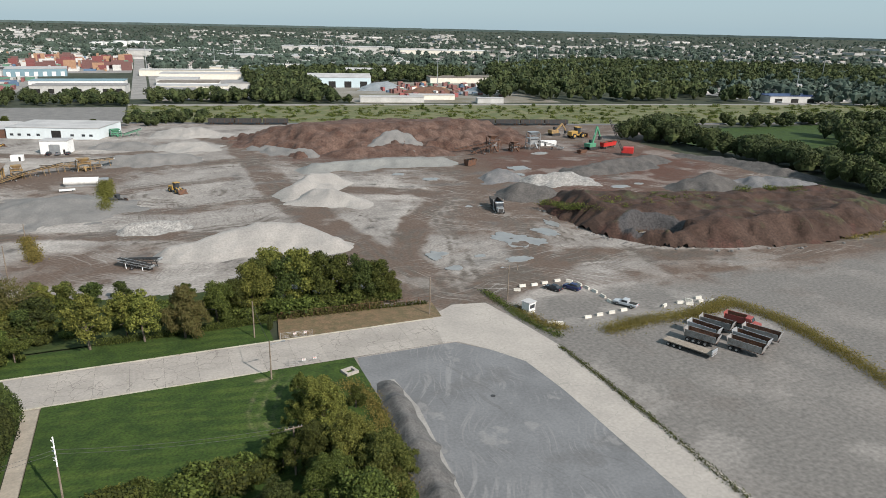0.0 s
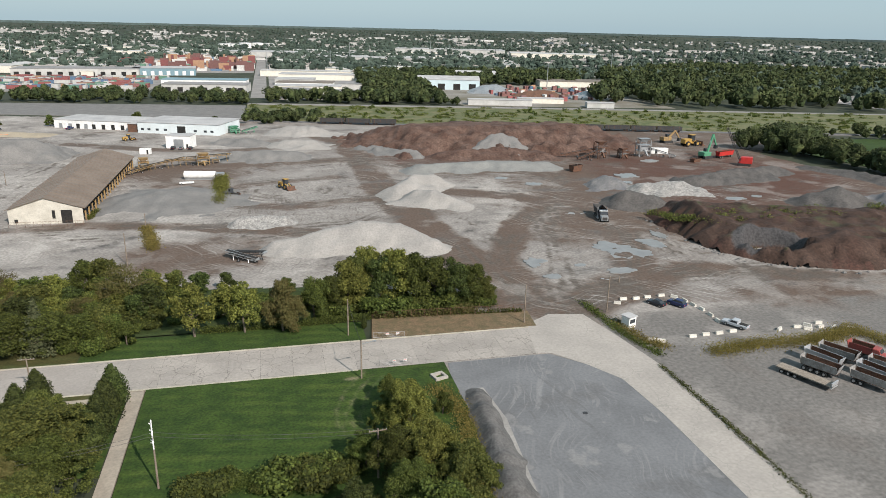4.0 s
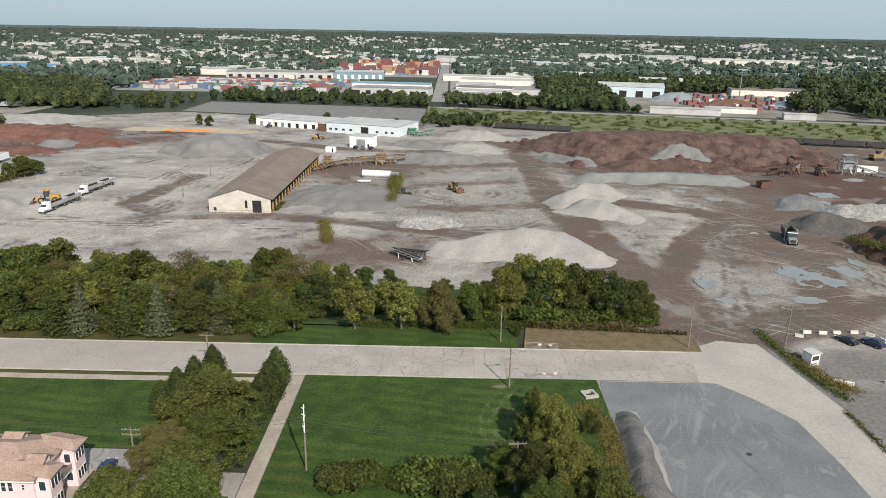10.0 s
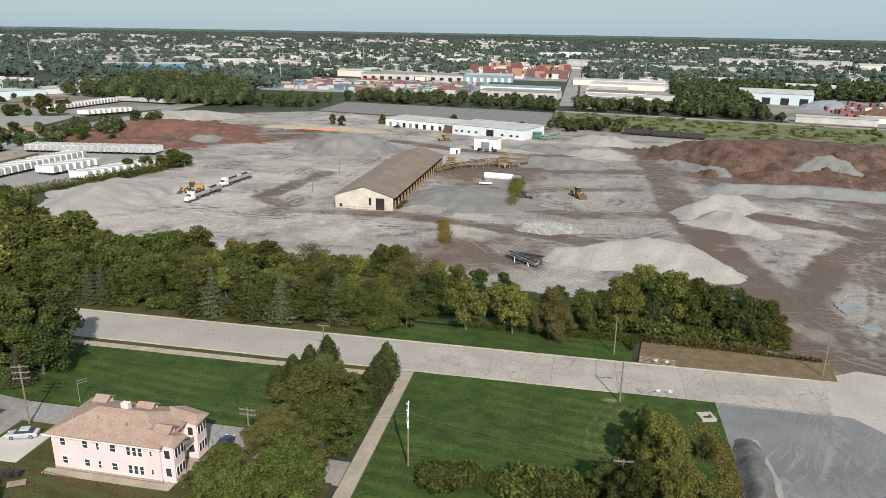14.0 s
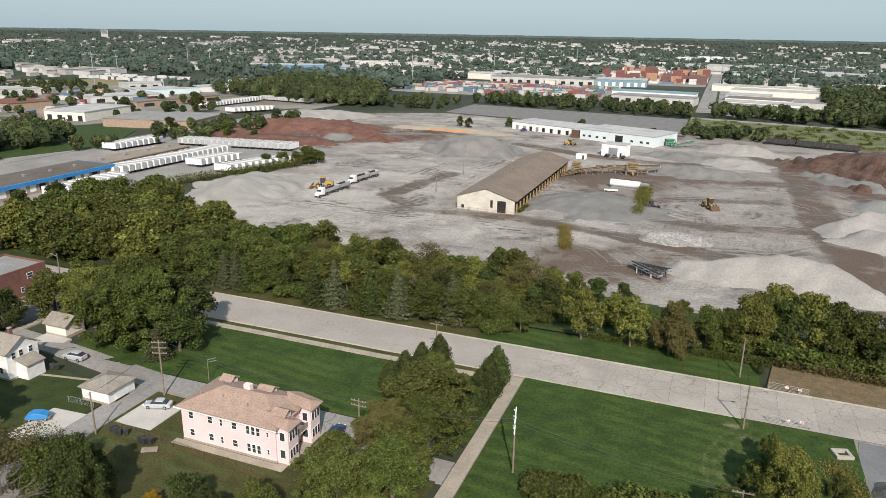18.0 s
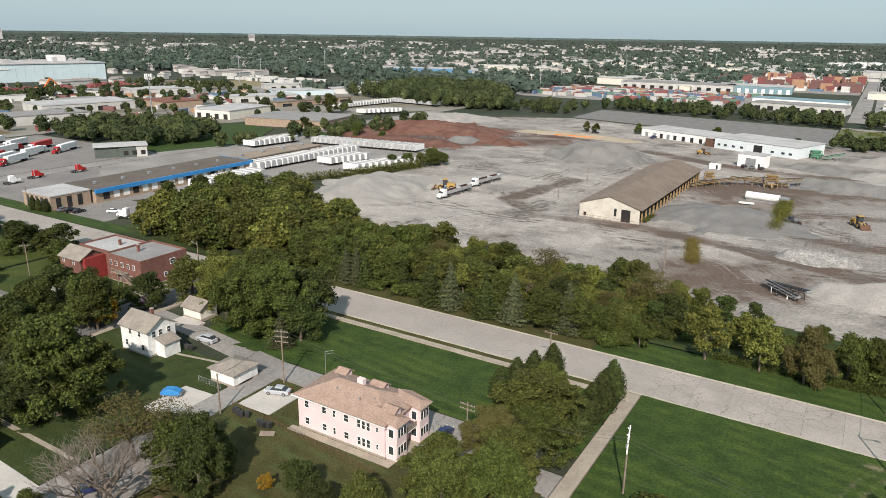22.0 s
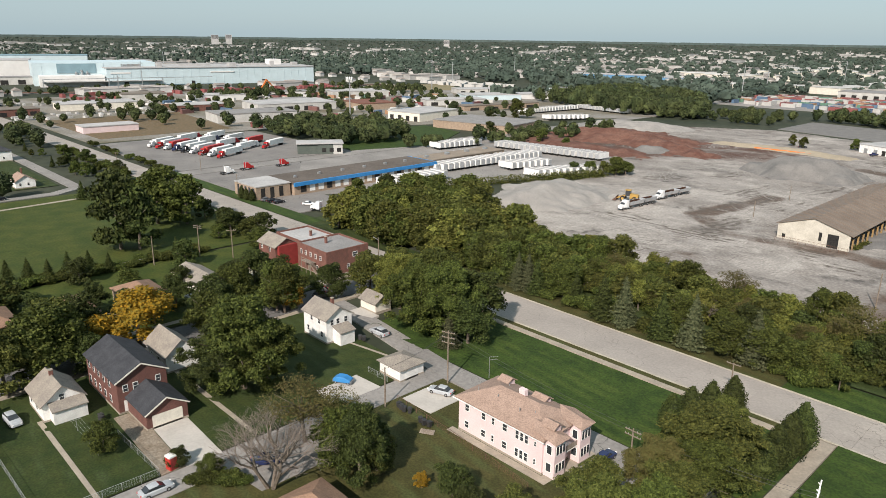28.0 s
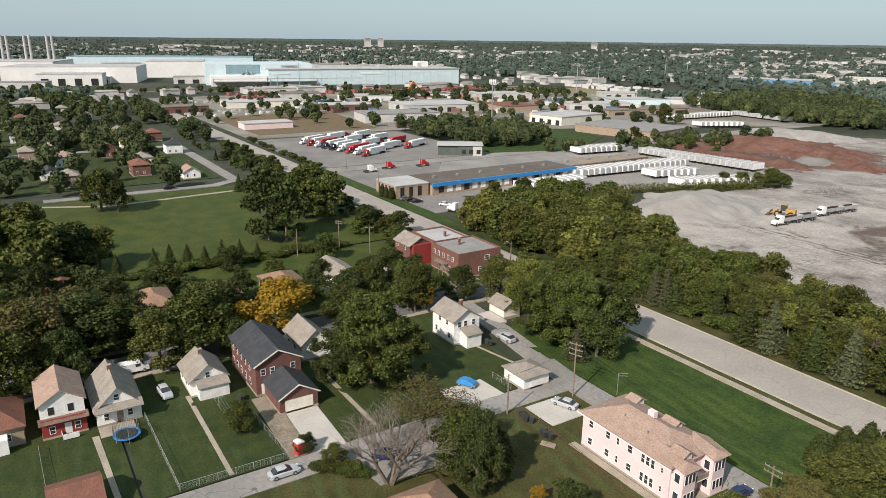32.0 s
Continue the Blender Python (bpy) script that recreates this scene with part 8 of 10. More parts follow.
# ---- near things: barriers, poles, fences, gates ----
bar0 = tagged(new("concrete_barrier", Geo().prism([(-0.36, -0.05), (0.36, -0.05), (0.33, 0.1), (0.24, 0.3), (0.2, 0.62), (-0.2, 0.62), (-0.24, 0.3), (-0.33, 0.1)], -0.85, 0.85).mesh("concrete_barrier", surf("barrier_concrete", (0.58, 0.555, 0.49), (0.47, 0.44, 0.385), big=1.2, small=0.2, grain=0.15, rnd=0.08))), "whitewashed concrete barrier block on the gravel", "barrier", "barriers of the car park")
bars = [(83.7, 146.2, 84), (87.0, 145.9, 88), (90.2, 146.2, 92), (94.2, 146.6, 90), (97.0, 145.2, 40), (98.2, 142.4, 10), (98.7, 139.6, 5), (99.2, 136.8, 4), (99.2, 133.2, 2), (98.8, 129.8, 0), (88.2, 123.4, 88), (91.6, 123.7, 92), (95.0, 123.8, 90), (98.6, 124.1, 88), (81.0, 144.0, 60), (80.2, 122.6, 70), (78.4, 123.4, 70), (109.6, 123.0, 120), (114.6, 123.4, 80), (116.2, 121.9, 60), (119.9, 122.4, 100), (122.6, 121.6, 110), (117.6, 123.8, 30), (126.0, 120.4, 70), (121.0, 124.4, 85)]
for i, (x, y, r_) in enumerate(bars):
    if i == 0:
        bar0.matrix_basis = pose(x, y, 0, 0, 0, r_)
    else:
        copy_thing(bar0, pose(x, y, 0, 0, 0, r_))

bo = thing("guard_booth", "small white guard booth with a flat roof", "booth", 77.2, 131.4, 0, 20)
part("wall", Geo().box(-1.1, -1.1, -0.1, 1.1, 1.1, 2.5), M["white"], bo)
part("roof", Geo().box(-1.35, -1.35, 2.5, 1.35, 1.35, 2.65), M["roof_pale"], bo)
part("window", Geo().box(-0.8, -1.14, 1.1, 0.8, -1.1, 2.0), M["glass"], bo)
part("door", Geo().box(1.1, -0.45, 0.05, 1.14, 0.45, 2.05), M["steel"], bo)


def pole(label, x, y, h, arms=(), rot=0, lamp=None, name="utility_pole", gear=False):
    """A timber pole. arms: heights of cross-arms; lamp: reach of a street-lamp arm."""
    t = thing(name, label, "pole", x, y, 0, rot)
    part("shaft", Geo().cyl((0, 0, -0.2), (0, 0, h), 0.16, 0.11, 8), M["pole"], t)
    for z in arms:
        a = part("crossarm", Geo().box(-1.3, -0.06, z - 0.07, 1.3, 0.06, z + 0.07), M["pole"] if not gear else M["alu"], t)
        for u in (-1.2, -0.7, 0.7, 1.2):
            part("insulator", Geo().cyl((u, 0, z + 0.07), (u, 0, z + 0.24), 0.045, 0.035, 6), M["steel"], a)
    if gear:
        for k, (u, z, tilt) in enumerate(((0.3, h + 0.9, 0.55), (-0.1, h + 0.1, 0.5), (0.35, h - 0.7, 0.4), (-0.2, h - 1.4, 0.45), (0.1, h - 2.0, 0.3))):
            sw = part("switch", Geo().beam((u - 0.6, 0, z - tilt), (u + 0.6, 0, z + tilt), 0.16), M["white"], t, "white switch gear")
            part("insulator", Geo().cyl((u + 0.3, 0, z), (u + 0.3, 0.3, z + 0.3), 0.1, 0.07, 6), M["white"], sw)
        part("rod", Geo().cyl((0.05, 0, h), (0.35, 0, h + 1.4), 0.05, 0.05, 6), M["white"], t)
    if lamp:
        part("lamp_arm", Geo().beam((0, 0, h - 0.8), (lamp, 0, h - 0.4), 0.09), M["steel"], t)
        part("lamp_head", Geo().box(lamp - 0.1, -0.14, h - 0.5, lamp + 0.6, 0.14, h - 0.32), M["steel"], t)
    return t


WIRE_TOPS = {}
for key, la, x, y, h, arms, rt, lamp, gear in (("a", "timber pole at the lawn's edge", 16.2, 118.8, 7.8, (), 0, 2.2, False), ("b", "bare timber pole on the verge", 15.9, 138.2, 8.2, (), 0, None, False), ("c", "timber pole at the yard gate", 54.9, 137.5, 9.0, (), 0, None, False),
                                                ("d", "timber pole with a lamp arm by the car park", 76.1, 139.8, 8.8, (), 0, -2.2, False), ("e", "timber pole with white switch gear", -15.7, 92.4, 9.0, (8.6,), 100, None, True), ("f", "timber pole with a pale crossarm among trees", 14.7, 88.4, 8.2, (7.9,), 4, None, False),
                                                ("g", "timber pole with a crossarm in the alley", -39.4, 89.4, 8.6, (8.2, 7.4), 0, None, False), ("h", "tall timber utility pole in the alley", -78.6, 90.6, 10.6, (10.2, 9.2, 8.2), 20, None, False), ("i", "timber pole at the alley bend", -79.6, 76.6, 7.6, (), 0, None, False),
                                                ("k", "street lamp on a timber pole by the road", -39.6, 121.7, 8.1, (7.9,), 0, None, False), ("l", "timber pole at the park's edge", -181.7, 91.0, 9.6, (9.2, 8.6), 30, None, False), ("m", "timber pole at the park's edge", -182.6, 78.2, 8.4, (), 0, None, False),
                                                ("n", "timber pole with a transformer behind the houses", -174.5, 97.6, 8.6, (8.2,), 60, None, False), ("o", "street lamp pole on the shaded street", -142.1, 16.9, 8.5, (), 0, 2.0, False), ("p", "timber pole behind the ranch houses", -190.3, 17.1, 8.0, (), 0, None, False),
                                                ("q", "street lamp at the junction", -144.9, 127.1, 7.0, (), 0, -2.2, False), ("r", "yard pole beside the ditch", -36.6, 193.3, 9.0, (), 0, None, False), ("s", "short pole on the yard", -37.2, 229.3, 5.0, (), 0, None, False),
                                                ("t", "thin yard light pole", -96.0, 262.0, 6.0, (), 0, None, False), ("u", "thin yard light pole", -98.0, 300.0, 6.0, (), 0, None, False), ("v", "short post with a white top", 88.6, 158.0, 1.4, (), 0, None, False), ("w", "street lamp by the truck yard", -306, 150, 9.0, (), 0, 2.2, False), ("x", "street lamp by the depot office", -246, 137, 9.0, (), 0, 2.2, False), ("y", "timber pole on the western street", -330, 121, 9.0, (8.6,), 90, None, False), ("z", "timber pole on the western street", -270, 121, 9.0, (8.6,), 90, None, False)):
    pole(la, x, y, h, arms, rt, lamp, gear=gear)
    WIRE_TOPS[key] = (x, y, h)
sl = thing("street_lamp", "thin double-armed steel lamp on the lawn", "lamp", -74.8, 97.8, 0, 30)
part("post", Geo().cyl((0, 0, -0.2), (0, 0, 4.4), 0.07, 0.05, 6), M["steel"], sl)
part("arm", Geo().beam((0, 0, 4.4), (1.6, 0, 4.7), 0.06).beam((0, 0, 3.9), (1.6, 0, 4.2), 0.06), M["steel"], sl)


def wire(a, b, sag=0.7, r=0.018):
    """One thin cable that hangs between two points."""
    p, q = Vector(a), Vector(b)
    side = (q - p).cross(Vector((0, 0, 1))).normalized() * r
    g, vs, fs = Geo(), [], []
    for k in range(13):
        c = p.lerp(q, k / 12) - Vector((0, 0, 4 * sag * (k / 12) * (1 - k / 12)))
        vs += [c - side, c + side, c + Vector((0, 0, 1.7 * r))]
    for k in range(12):
        fs += [(3 * k + i, 3 * k + (i + 1) % 3, 3 * k + 3 + (i + 1) % 3, 3 * k + 3 + i) for i in range(3)]
    solid("wire", g.add(vs, fs), M["black"], "thin black overhead wire between poles", "wire", group="overhead wires")


for a, b in ("ef", "eg", "gh", "hi", "ab"):
    for off in (-0.5, 0.5):
        pa, pb = WIRE_TOPS[a], WIRE_TOPS[b]
        wire((pa[0], pa[1] + off, pa[2] - 0.3), (pb[0], pb[1] + off, pb[2] - 0.3))
wire((16.2, 118.8, 7.4), (15.9, 138.2, 7.8), 0.3)
wire((54.9, 137.5, 8.7), (76.1, 139.8, 8.4), 0.8)


def fence(label, pts, h=1.5, gap=2.6, mat=None, mesh_lines=6):
    """A wire fence: posts, a top rail and thin wires."""
    t = thing("fence", label, "fence", 0, 0, 0)
    for (ax, ay), (bx, by) in zip(pts, pts[1:]):
        L = math.hypot(bx - ax, by - ay)
        n = max(1, round(L / gap))
        for k in range(n + 1):
            x, y = ax + (bx - ax) * k / n, ay + (by - ay) * k / n
            part("post", Geo().cyl((x, y, -0.1), (x, y, h), 0.045, 0.045, 5), mat or M["steel"], t)
        part("rail", Geo().cyl((ax, ay, h), (bx, by, h), 0.035, 0.035, 4), mat or M["steel"], t)
        net = Geo()
        for k in range(mesh_lines):
            z = 0.15 + (h - 0.2) * k / mesh_lines
            net.cyl((ax, ay, z), (bx, by, z), 0.008, 0.008, 3)
        m = int(L / 0.35)
        for k in range(m):
            x, y = ax + (bx - ax) * k / m, ay + (by - ay) * k / m
            net.cyl((x, y, 0.05), (x, y, h), 0.006, 0.006, 3)
        part("netting", net, mat or M["steel"], t)
    return t


fence("rusty wire fence along the dry verge", [(22, 145.6), (57.5, 143.6)], 1.8, 3.0, M["rusty"])
fence("wire fence before the barn", [(-78, 236.4), (-56.5, 236.0)], 1.8, 2.4, M["rusty"])
fence("chain-link garden fence by the alley", [(-110, 23.7), (-86.4, 24.2)], 1.2)
fence("chain-link fence round the back garden", [(-86.6, 24.3), (-86.3, 40.0), (-101, 39.4)], 1.2)
fence("low chain-link garden fence on grass", [(-107.6, 8.0), (-88, 8.4)], 1.2)
fence("old chain-link fence behind the apartment house", [(-80, 79.6), (-66, 78.6), (-48, 77.0)], 1.1, 3.0, M["rusty"], 4)
fence("chain-link fence at the garage garden", [(-92, 82.5), (-86.4, 82.6)], 1.2)
fence("chain-link fence along the park hedge", [(-186, 20), (-186.5, 92)], 1.3, 4.0, None, 3)


def tube_gate(label, x, y, rot, L=6.2):
    t = thing("gate", label, "gate", x, y, 0, rot)
    part("gate_frame", Geo().cyl((0, 0, 0.25), (L, 0, 0.25), 0.035, 0.035, 6).cyl((0, 0, 1.35), (L, 0, 1.35), 0.035, 0.035, 6).cyl((0, 0, 0.1), (0, 0, 1.4), 0.06, 0.06, 6).cyl((L, 0, 0.1), (L, 0, 1.4), 0.035, 0.035, 6), M["tub"], t)
    for z in (0.5, 0.75, 1.05):
        part("bar", Geo().cyl((0, 0, z), (L, 0, z), 0.018, 0.018, 5), M["tub"], t)
    for u in (L * 0.45, L * 0.78):
        sg = part("sign", Geo().box(u - 0.32, -0.06, 0.75, u + 0.32, -0.03, 1.2), M["white"], t, "white warning sign with red and grey bars")
        part("sign_bar", Geo().box(u - 0.26, -0.07, 1.04, u + 0.26, -0.06, 1.14), M["red"], sg)
        part("sign_bar", Geo().box(u - 0.26, -0.07, 0.84, u + 0.26, -0.06, 0.9), M["black"], sg)
    return t


tube_gate("open grey tube gate with signs on the road's far side", 20.8, 135.6, -4, 6.6)
tube_gate("open grey tube gate on the road's near side", 20.2, 122.9, 0, 6.4)
bp = thing("block_pad", "broken square of concrete blocks on the grass", "rubble", 30.4, 116.4, 0, 18)
for u, v, w, d in ((-1.3, -1.2, 2.6, 0.5), (-1.3, 0.7, 2.6, 0.5), (-1.3, -0.6, 0.5, 1.2), (0.8, -0.6, 0.5, 1.2)):
    part("block", Geo().box(u, v, 0, u + w, v + d, 0.55), M["conc_dusty"], bp)
mh = thing("drain_cover", "round dark drain cover in the paved yard", "drain", 52.0, 99.0, 0.05)
part("lid", Geo().cyl((0, 0, -0.05), (0, 0, 0.03), 0.45, 0.45, 14), M["black"], mh)

# bins, toilet, trampoline, washing line
for i, (x, y) in enumerate(((-77.8, 78.2), (-76.9, 78.0), (-76.0, 77.9), (-75.1, 78.3), (-71.6, 77.6), (-70.6, 77.5), (-69.6, 77.8), (-108.0, 30.6 + 8.6), (-107.2, 39.0), (-104.9, 90.3), (-104.0, 90.6))):
    b = thing("wheelie_bin", "dark plastic wheelie bin by the alley", "bin", x, y, 0.08, 15 * i, "wheelie bins")
    part("body", Geo().add([(-.28, -.3, 0.1), (.28, -.3, 0.1), (.28, .3, 0.1), (-.28, .3, 0.1), (-.34, -.38, 1.0), (.34, -.38, 1.0), (.34, .38, 1.0), (-.34, .38, 1.0)], [(3, 2, 1, 0), (4, 5, 6, 7), (0, 1, 5, 4), (1, 2, 6, 5), (2, 3, 7, 6), (3, 0, 4, 7)]), M["black"], b)
    part("lid", Geo().box(-.37, -.41, 1.0, .37, .41, 1.08), M["black"], b)
    part("wheel", Geo().cyl((-.3, .32, 0.1), (.3, .32, 0.1), 0.1, 0.1, 8), M["tyre"], b)
wp = thing("wood_pile", "small pile of old timber behind the bins", "timber", -68.6, 76.4, 0.08, 30)
for k in range(5):
    part("plank", Geo().box(-1.2, -0.5 + 0.2 * k, 0.05 * k, 1.2, -0.35 + 0.2 * k, 0.05 * k + 0.12), M["wood"], wp)
po = thing("portable_toilet", "red portable toilet with a white roof", "toilet", -86.7, 42.0, 0.1, 8)
part("cabin", Geo().box(-0.6, -0.6, 0.05, 0.6, 0.6, 2.05), M["red"], po)
part("roof", loft([(-0.64, 0.64, 2.05, 2.3), (0.64, 0.64, 2.05, 2.3)]), M["white"], po)
part("door", Geo().box(0.6, -0.4, 0.12, 0.63, 0.4, 1.95), M["red_sid"], po)
tm = thing("trampoline", "round trampoline with dark netting and blue edge", "trampoline", -105.0, 20.2, 0.06)
part("mat", Geo().cyl((0, 0, 0.78), (0, 0, 0.82), 1.7, 1.7, 24), M["black"], tm)
rg = Geo()
for k in range(24):
    a, b = 2 * math.pi * k / 24, 2 * math.pi * (k + 1) / 24
    rg.add([(r0 * math.cos(q), r0 * math.sin(q), z) for q in (a, b) for r0, z in ((1.7, 0.84), (2.1, 0.84), (2.1, 0.74))], [(0, 1, 4, 3), (1, 2, 5, 4)])
part("edge_pad", rg, M["blue"], tm)
nt = Geo()
for k in range(48):
    a = 2 * math.pi * k / 48
    nt.cyl((2 * math.cos(a), 2 * math.sin(a), 0.8), (2 * math.cos(a), 2 * math.sin(a), 2.5), 0.02, 0.02, 3)
part("net", nt, M["black"], tm)
for k in range(6):
    a = math.pi * k / 3
    part("leg", Geo().cyl((2 * math.cos(a), 2 * math.sin(a), 0), (2 * math.cos(a), 2 * math.sin(a), 2.6), 0.04, 0.04, 6), M["steel"], tm)
wl_ = thing("washing_line", "metal washing line posts on the back lawn", "washing line", 0, 0, 0.05)
for x in (-107.0, -97.5):
    part("post", Geo().cyl((x, 35.2, 0), (x, 35.2, 2.0), 0.04, 0.04, 6).cyl((x, 34.4, 2.0), (x, 36.0, 2.0), 0.035, 0.035, 6), M["steel"], wl_)
for k in range(4):
    part("line", Geo().cyl((-107.0, 34.5 + 0.47 * k, 2.0), (-97.5, 34.5 + 0.47 * k, 2.0), 0.012, 0.012, 3), M["steel"], wl_)
flat("garden_path", [(-114, 31.1), (-86.6, 31.2), (-86.6, 31.9), (-114, 31.9)], 0.1, M["sidewalk"], "narrow concrete garden path", "path")
flat("garden_path", [(-124, 55.2), (-88, 55.4), (-88, 56.2), (-124, 56.2)], 0.1, M["sidewalk"], "narrow concrete garden path", "path")
flat("garden_path", [(-108, 15.4), (-88, 16.2), (-88, 17.0), (-108, 16.4)], 0.1, M["sidewalk"], "narrow cracked concrete garden path", "path")
flat("garden_path", [(-104.8, 87.6), (-88, 90.8), (-88, 91.4), (-104.8, 88.2)], 0.1, M["sidewalk"], "narrow concrete path to the white house", "path")
flat("house_apron", [(-67.2, 79.4), (-47, 79.4), (-46.6, 91.6), (-48.6, 91.6), (-48.6, 80.8), (-67.2, 80.8)], 0.1, M["sidewalk"], "concrete path round the pink house", "path")
flat("drive_east", [(-46.2, 86.0), (-24.4, 86.0), (-24.4, 91.4), (-46.2, 91.4)], 0.1, M["lot"], "asphalt drive beside the pink house", "driveway")
flat("street_walk", rect(-127.6, -100, -126.0, 119), 0.1, M["sidewalk"], "concrete sidewalk on the shaded street", "path")
flat("street_walk", rect(-140.6, -100, -139.0, 119), 0.1, M["sidewalk"], "concrete sidewalk on the shaded street", "path")
flat("corner_yard", [(-142, 104), (-137.2, 104), (-137.2, 121.8), (-142, 121.8)], 0.08, M["lot"], "pale paved corner beside the brick house", "pavement")
flat("garage_apron", [(-119.6, 97.4), (-112.5, 99.5), (-112.5, 101.5), (-119.6, 101.5)], 0.13, M["conc_new"], "pale slab before the cream garage", "driveway")
flat("grey_lot", [(-85.7, 70), (-92.5, 71), (-92.5, 80), (-85.7, 80.5)], 0.12, M["conc_new"], "pale slab beside the alley", "driveway")
flat("alley_lot", [(-80.4, 48), (-73, 49), (-73, 64), (-80.4, 64)], 0.1, M["lot"], "grey parking patch by the alley", "driveway")
flat("park_path", [(-291, 8), (-276, 40), (-281, 90), (-283, 90), (-278, 40), (-293, 8)], 0.12, M["sidewalk"], "pale path along the park", "path")


# weeds and rough grass
def weed_patch(name, label, spots, blades, size, material, seed, height=0.8, cat="weeds"):
    """Upright tufts of weeds. spots: x, y, spread."""
    r = np.random.default_rng(seed)
    sp = np.array(spots, float)
    pick = r.integers(0, len(sp), blades)
    c = np.stack([sp[pick, 0] + sp[pick, 2] * r.normal(size=blades) * 0.5, sp[pick, 1] + sp[pick, 2] * r.normal(size=blades) * 0.5, np.zeros(blades)], 1)
    c[:, 2] = sp[pick, 3] if sp.shape[1] > 3 else 0.0
    c[:, 2] += height * r.random(blades) ** 1.4 + 0.05
    d = np.stack([r.normal(size=blades), r.normal(size=blades), np.full(blades, 0.8)], 1)
    d /= np.linalg.norm(d, axis=1, keepdims=True)
    v, f = leaf_cards(c, d, size, r)
    return tagged(new(name, arrays_mesh(name, v, f, material)), label, cat, kind="stuff")


def along(pts, n, spread, z=0.0):
    out = []
    for (ax, ay), (bx, by) in zip(pts, pts[1:]):
        out += [(ax + (bx - ax) * k / n, ay + (by - ay) * k / n, spread, z) for k in range(n)]
    return out


weed_patch("weeds", "belt of yellow-green weeds by the dump trailers", along([(88, 115.5), (99, 117), (112, 116.2), (119, 117.5), (126, 119.5), (129.5, 108), (129, 98), (127, 86), (123, 70)], 14, 2.6), 26000, 0.15, M["weed"], 1, 1.3)
weed_patch("weeds", "green weeds along the road ditch", along([(73.0, 146), (73.4, 138), (73.8, 130), (75.0, 123), (77, 116)], 7, 1.3), 2600, 0.17, M["leaf"], 2, 0.7)
weed_patch("weeds", "yellow weeds beside the booth", along([(75.6, 134), (76.5, 124), (80, 119.5)], 7, 2.0), 2200, 0.17, M["weed"], 3, 0.7)
weed_patch("weeds", "thin line of grass at the road's edge", along([(74.2, 112), (74.2, 96), (73.9, 82), (73.0, 62), (73.6, 30)], 24, 0.7), 3500, 0.15, M["leaf"], 4, 0.5)
weed_patch("weeds", "weeds on the brown earth bank", [(128 + 12 * q, 208 - 22 * q + 8 * rng.random(), 2.4, 2.0 + 3.0 * q) for q in rng.random(22)] + [(140 + 46 * q, 186 + 16 * rng.random(), 1.8, 5.0) for q in rng.random(26)] + [(205 + 36 * q, 194 - 10 * q + 6 * rng.random(), 2.0, 5.2) for q in rng.random(14)], 9000, 0.24, M["leaf_pale"], 5, 1.7)
weed_patch("weeds", "weeds at the foot of the earth bank", along([(132, 205), (134, 192), (140, 176), (150, 164)], 10, 3.0) + along([(205, 150), (228, 152), (246, 164)], 8, 2.6), 5000, 0.26, M["weed"], 6, 0.9)
weed_patch("weeds", "bright weeds in the yard's middle", along([(-18.5, 304), (-17.5, 280), (-17, 256)], 14, 2.6), 9000, 0.26, M["leaf_lime"], 7, 2.4)
weed_patch("weeds", "weeds along the yard ditch", along([(-37, 229), (-34, 216), (-32, 206)], 10, 2.0), 3000, 0.24, M["weed"], 8, 1.4)
weed_patch("weeds", "weeds under the barn's eave", along([(-57, 244), (-56.5, 256)], 10, 1.2), 1200, 0.2, M["leaf_pale"], 9, 0.9)
weed_patch("tall_grass", "tall dry reeds beneath the trees", along([(24, 147), (36, 146.5), (46, 146)], 14, 2.0), 3500, 0.24, M["leaf_tan"], 10, 1.8)
weed_patch("hedge", "clipped leafy hedge along the verge", along([(-14, 145), (6, 145), (22, 146)], 26, 0.9), 11000, 0.13, M["leaf"], 11, 1.5, "hedge")
weed_patch("hedge", "low ivy-grown fence along the dry verge", along([(22, 146), (40, 145), (57, 143.5)], 20, 0.5), 3500, 0.16, M["leaf"], 12, 1.0, "hedge")
weed_patch("weeds", "rough growth beside the gravel ridge", along([(29, 112), (31.5, 102), (29.5, 90), (28, 78)], 12, 2.4), 8000, 0.14, M["weed"], 13, 0.7)
weed_patch("hedge", "dark hedge at the lawn's edge", along([(-9, 90.5), (2, 91.5), (13, 91.5)], 24, 1.9), 20000, 0.105, M["leaf"], 14, 1.5, "hedge")
weed_patch("weeds", "weeds along the trailer yard fence", along([(-212, 196), (-200, 230), (-186, 262), (-176, 288)], 14, 3.0), 8000, 0.34, M["leaf_pale"], 15, 3.2)
weed_patch("meadow_weeds", "scattered weed clumps over the meadow", [(p[0], p[1], 3.0, 0.0) for p in scatter(420, [(-13, 497), (60, 474), (240, 418), (330, 404), (560, 372), (660, 455), (160, 555), (-14, 586)], 44, 1, 2)], 34000, 0.42, M["leaf_pale"], 16, 1.0)
weed_patch("meadow_weeds", "darker bushes over the meadow", [(p[0], p[1], 1.6, 0.0) for p in scatter(150, [(-13, 500), (60, 480), (240, 424), (560, 378), (660, 455), (160, 550), (-14, 580)], 45, 1, 2)], 11000, 0.5, M["leaf"], 17, 2.2)


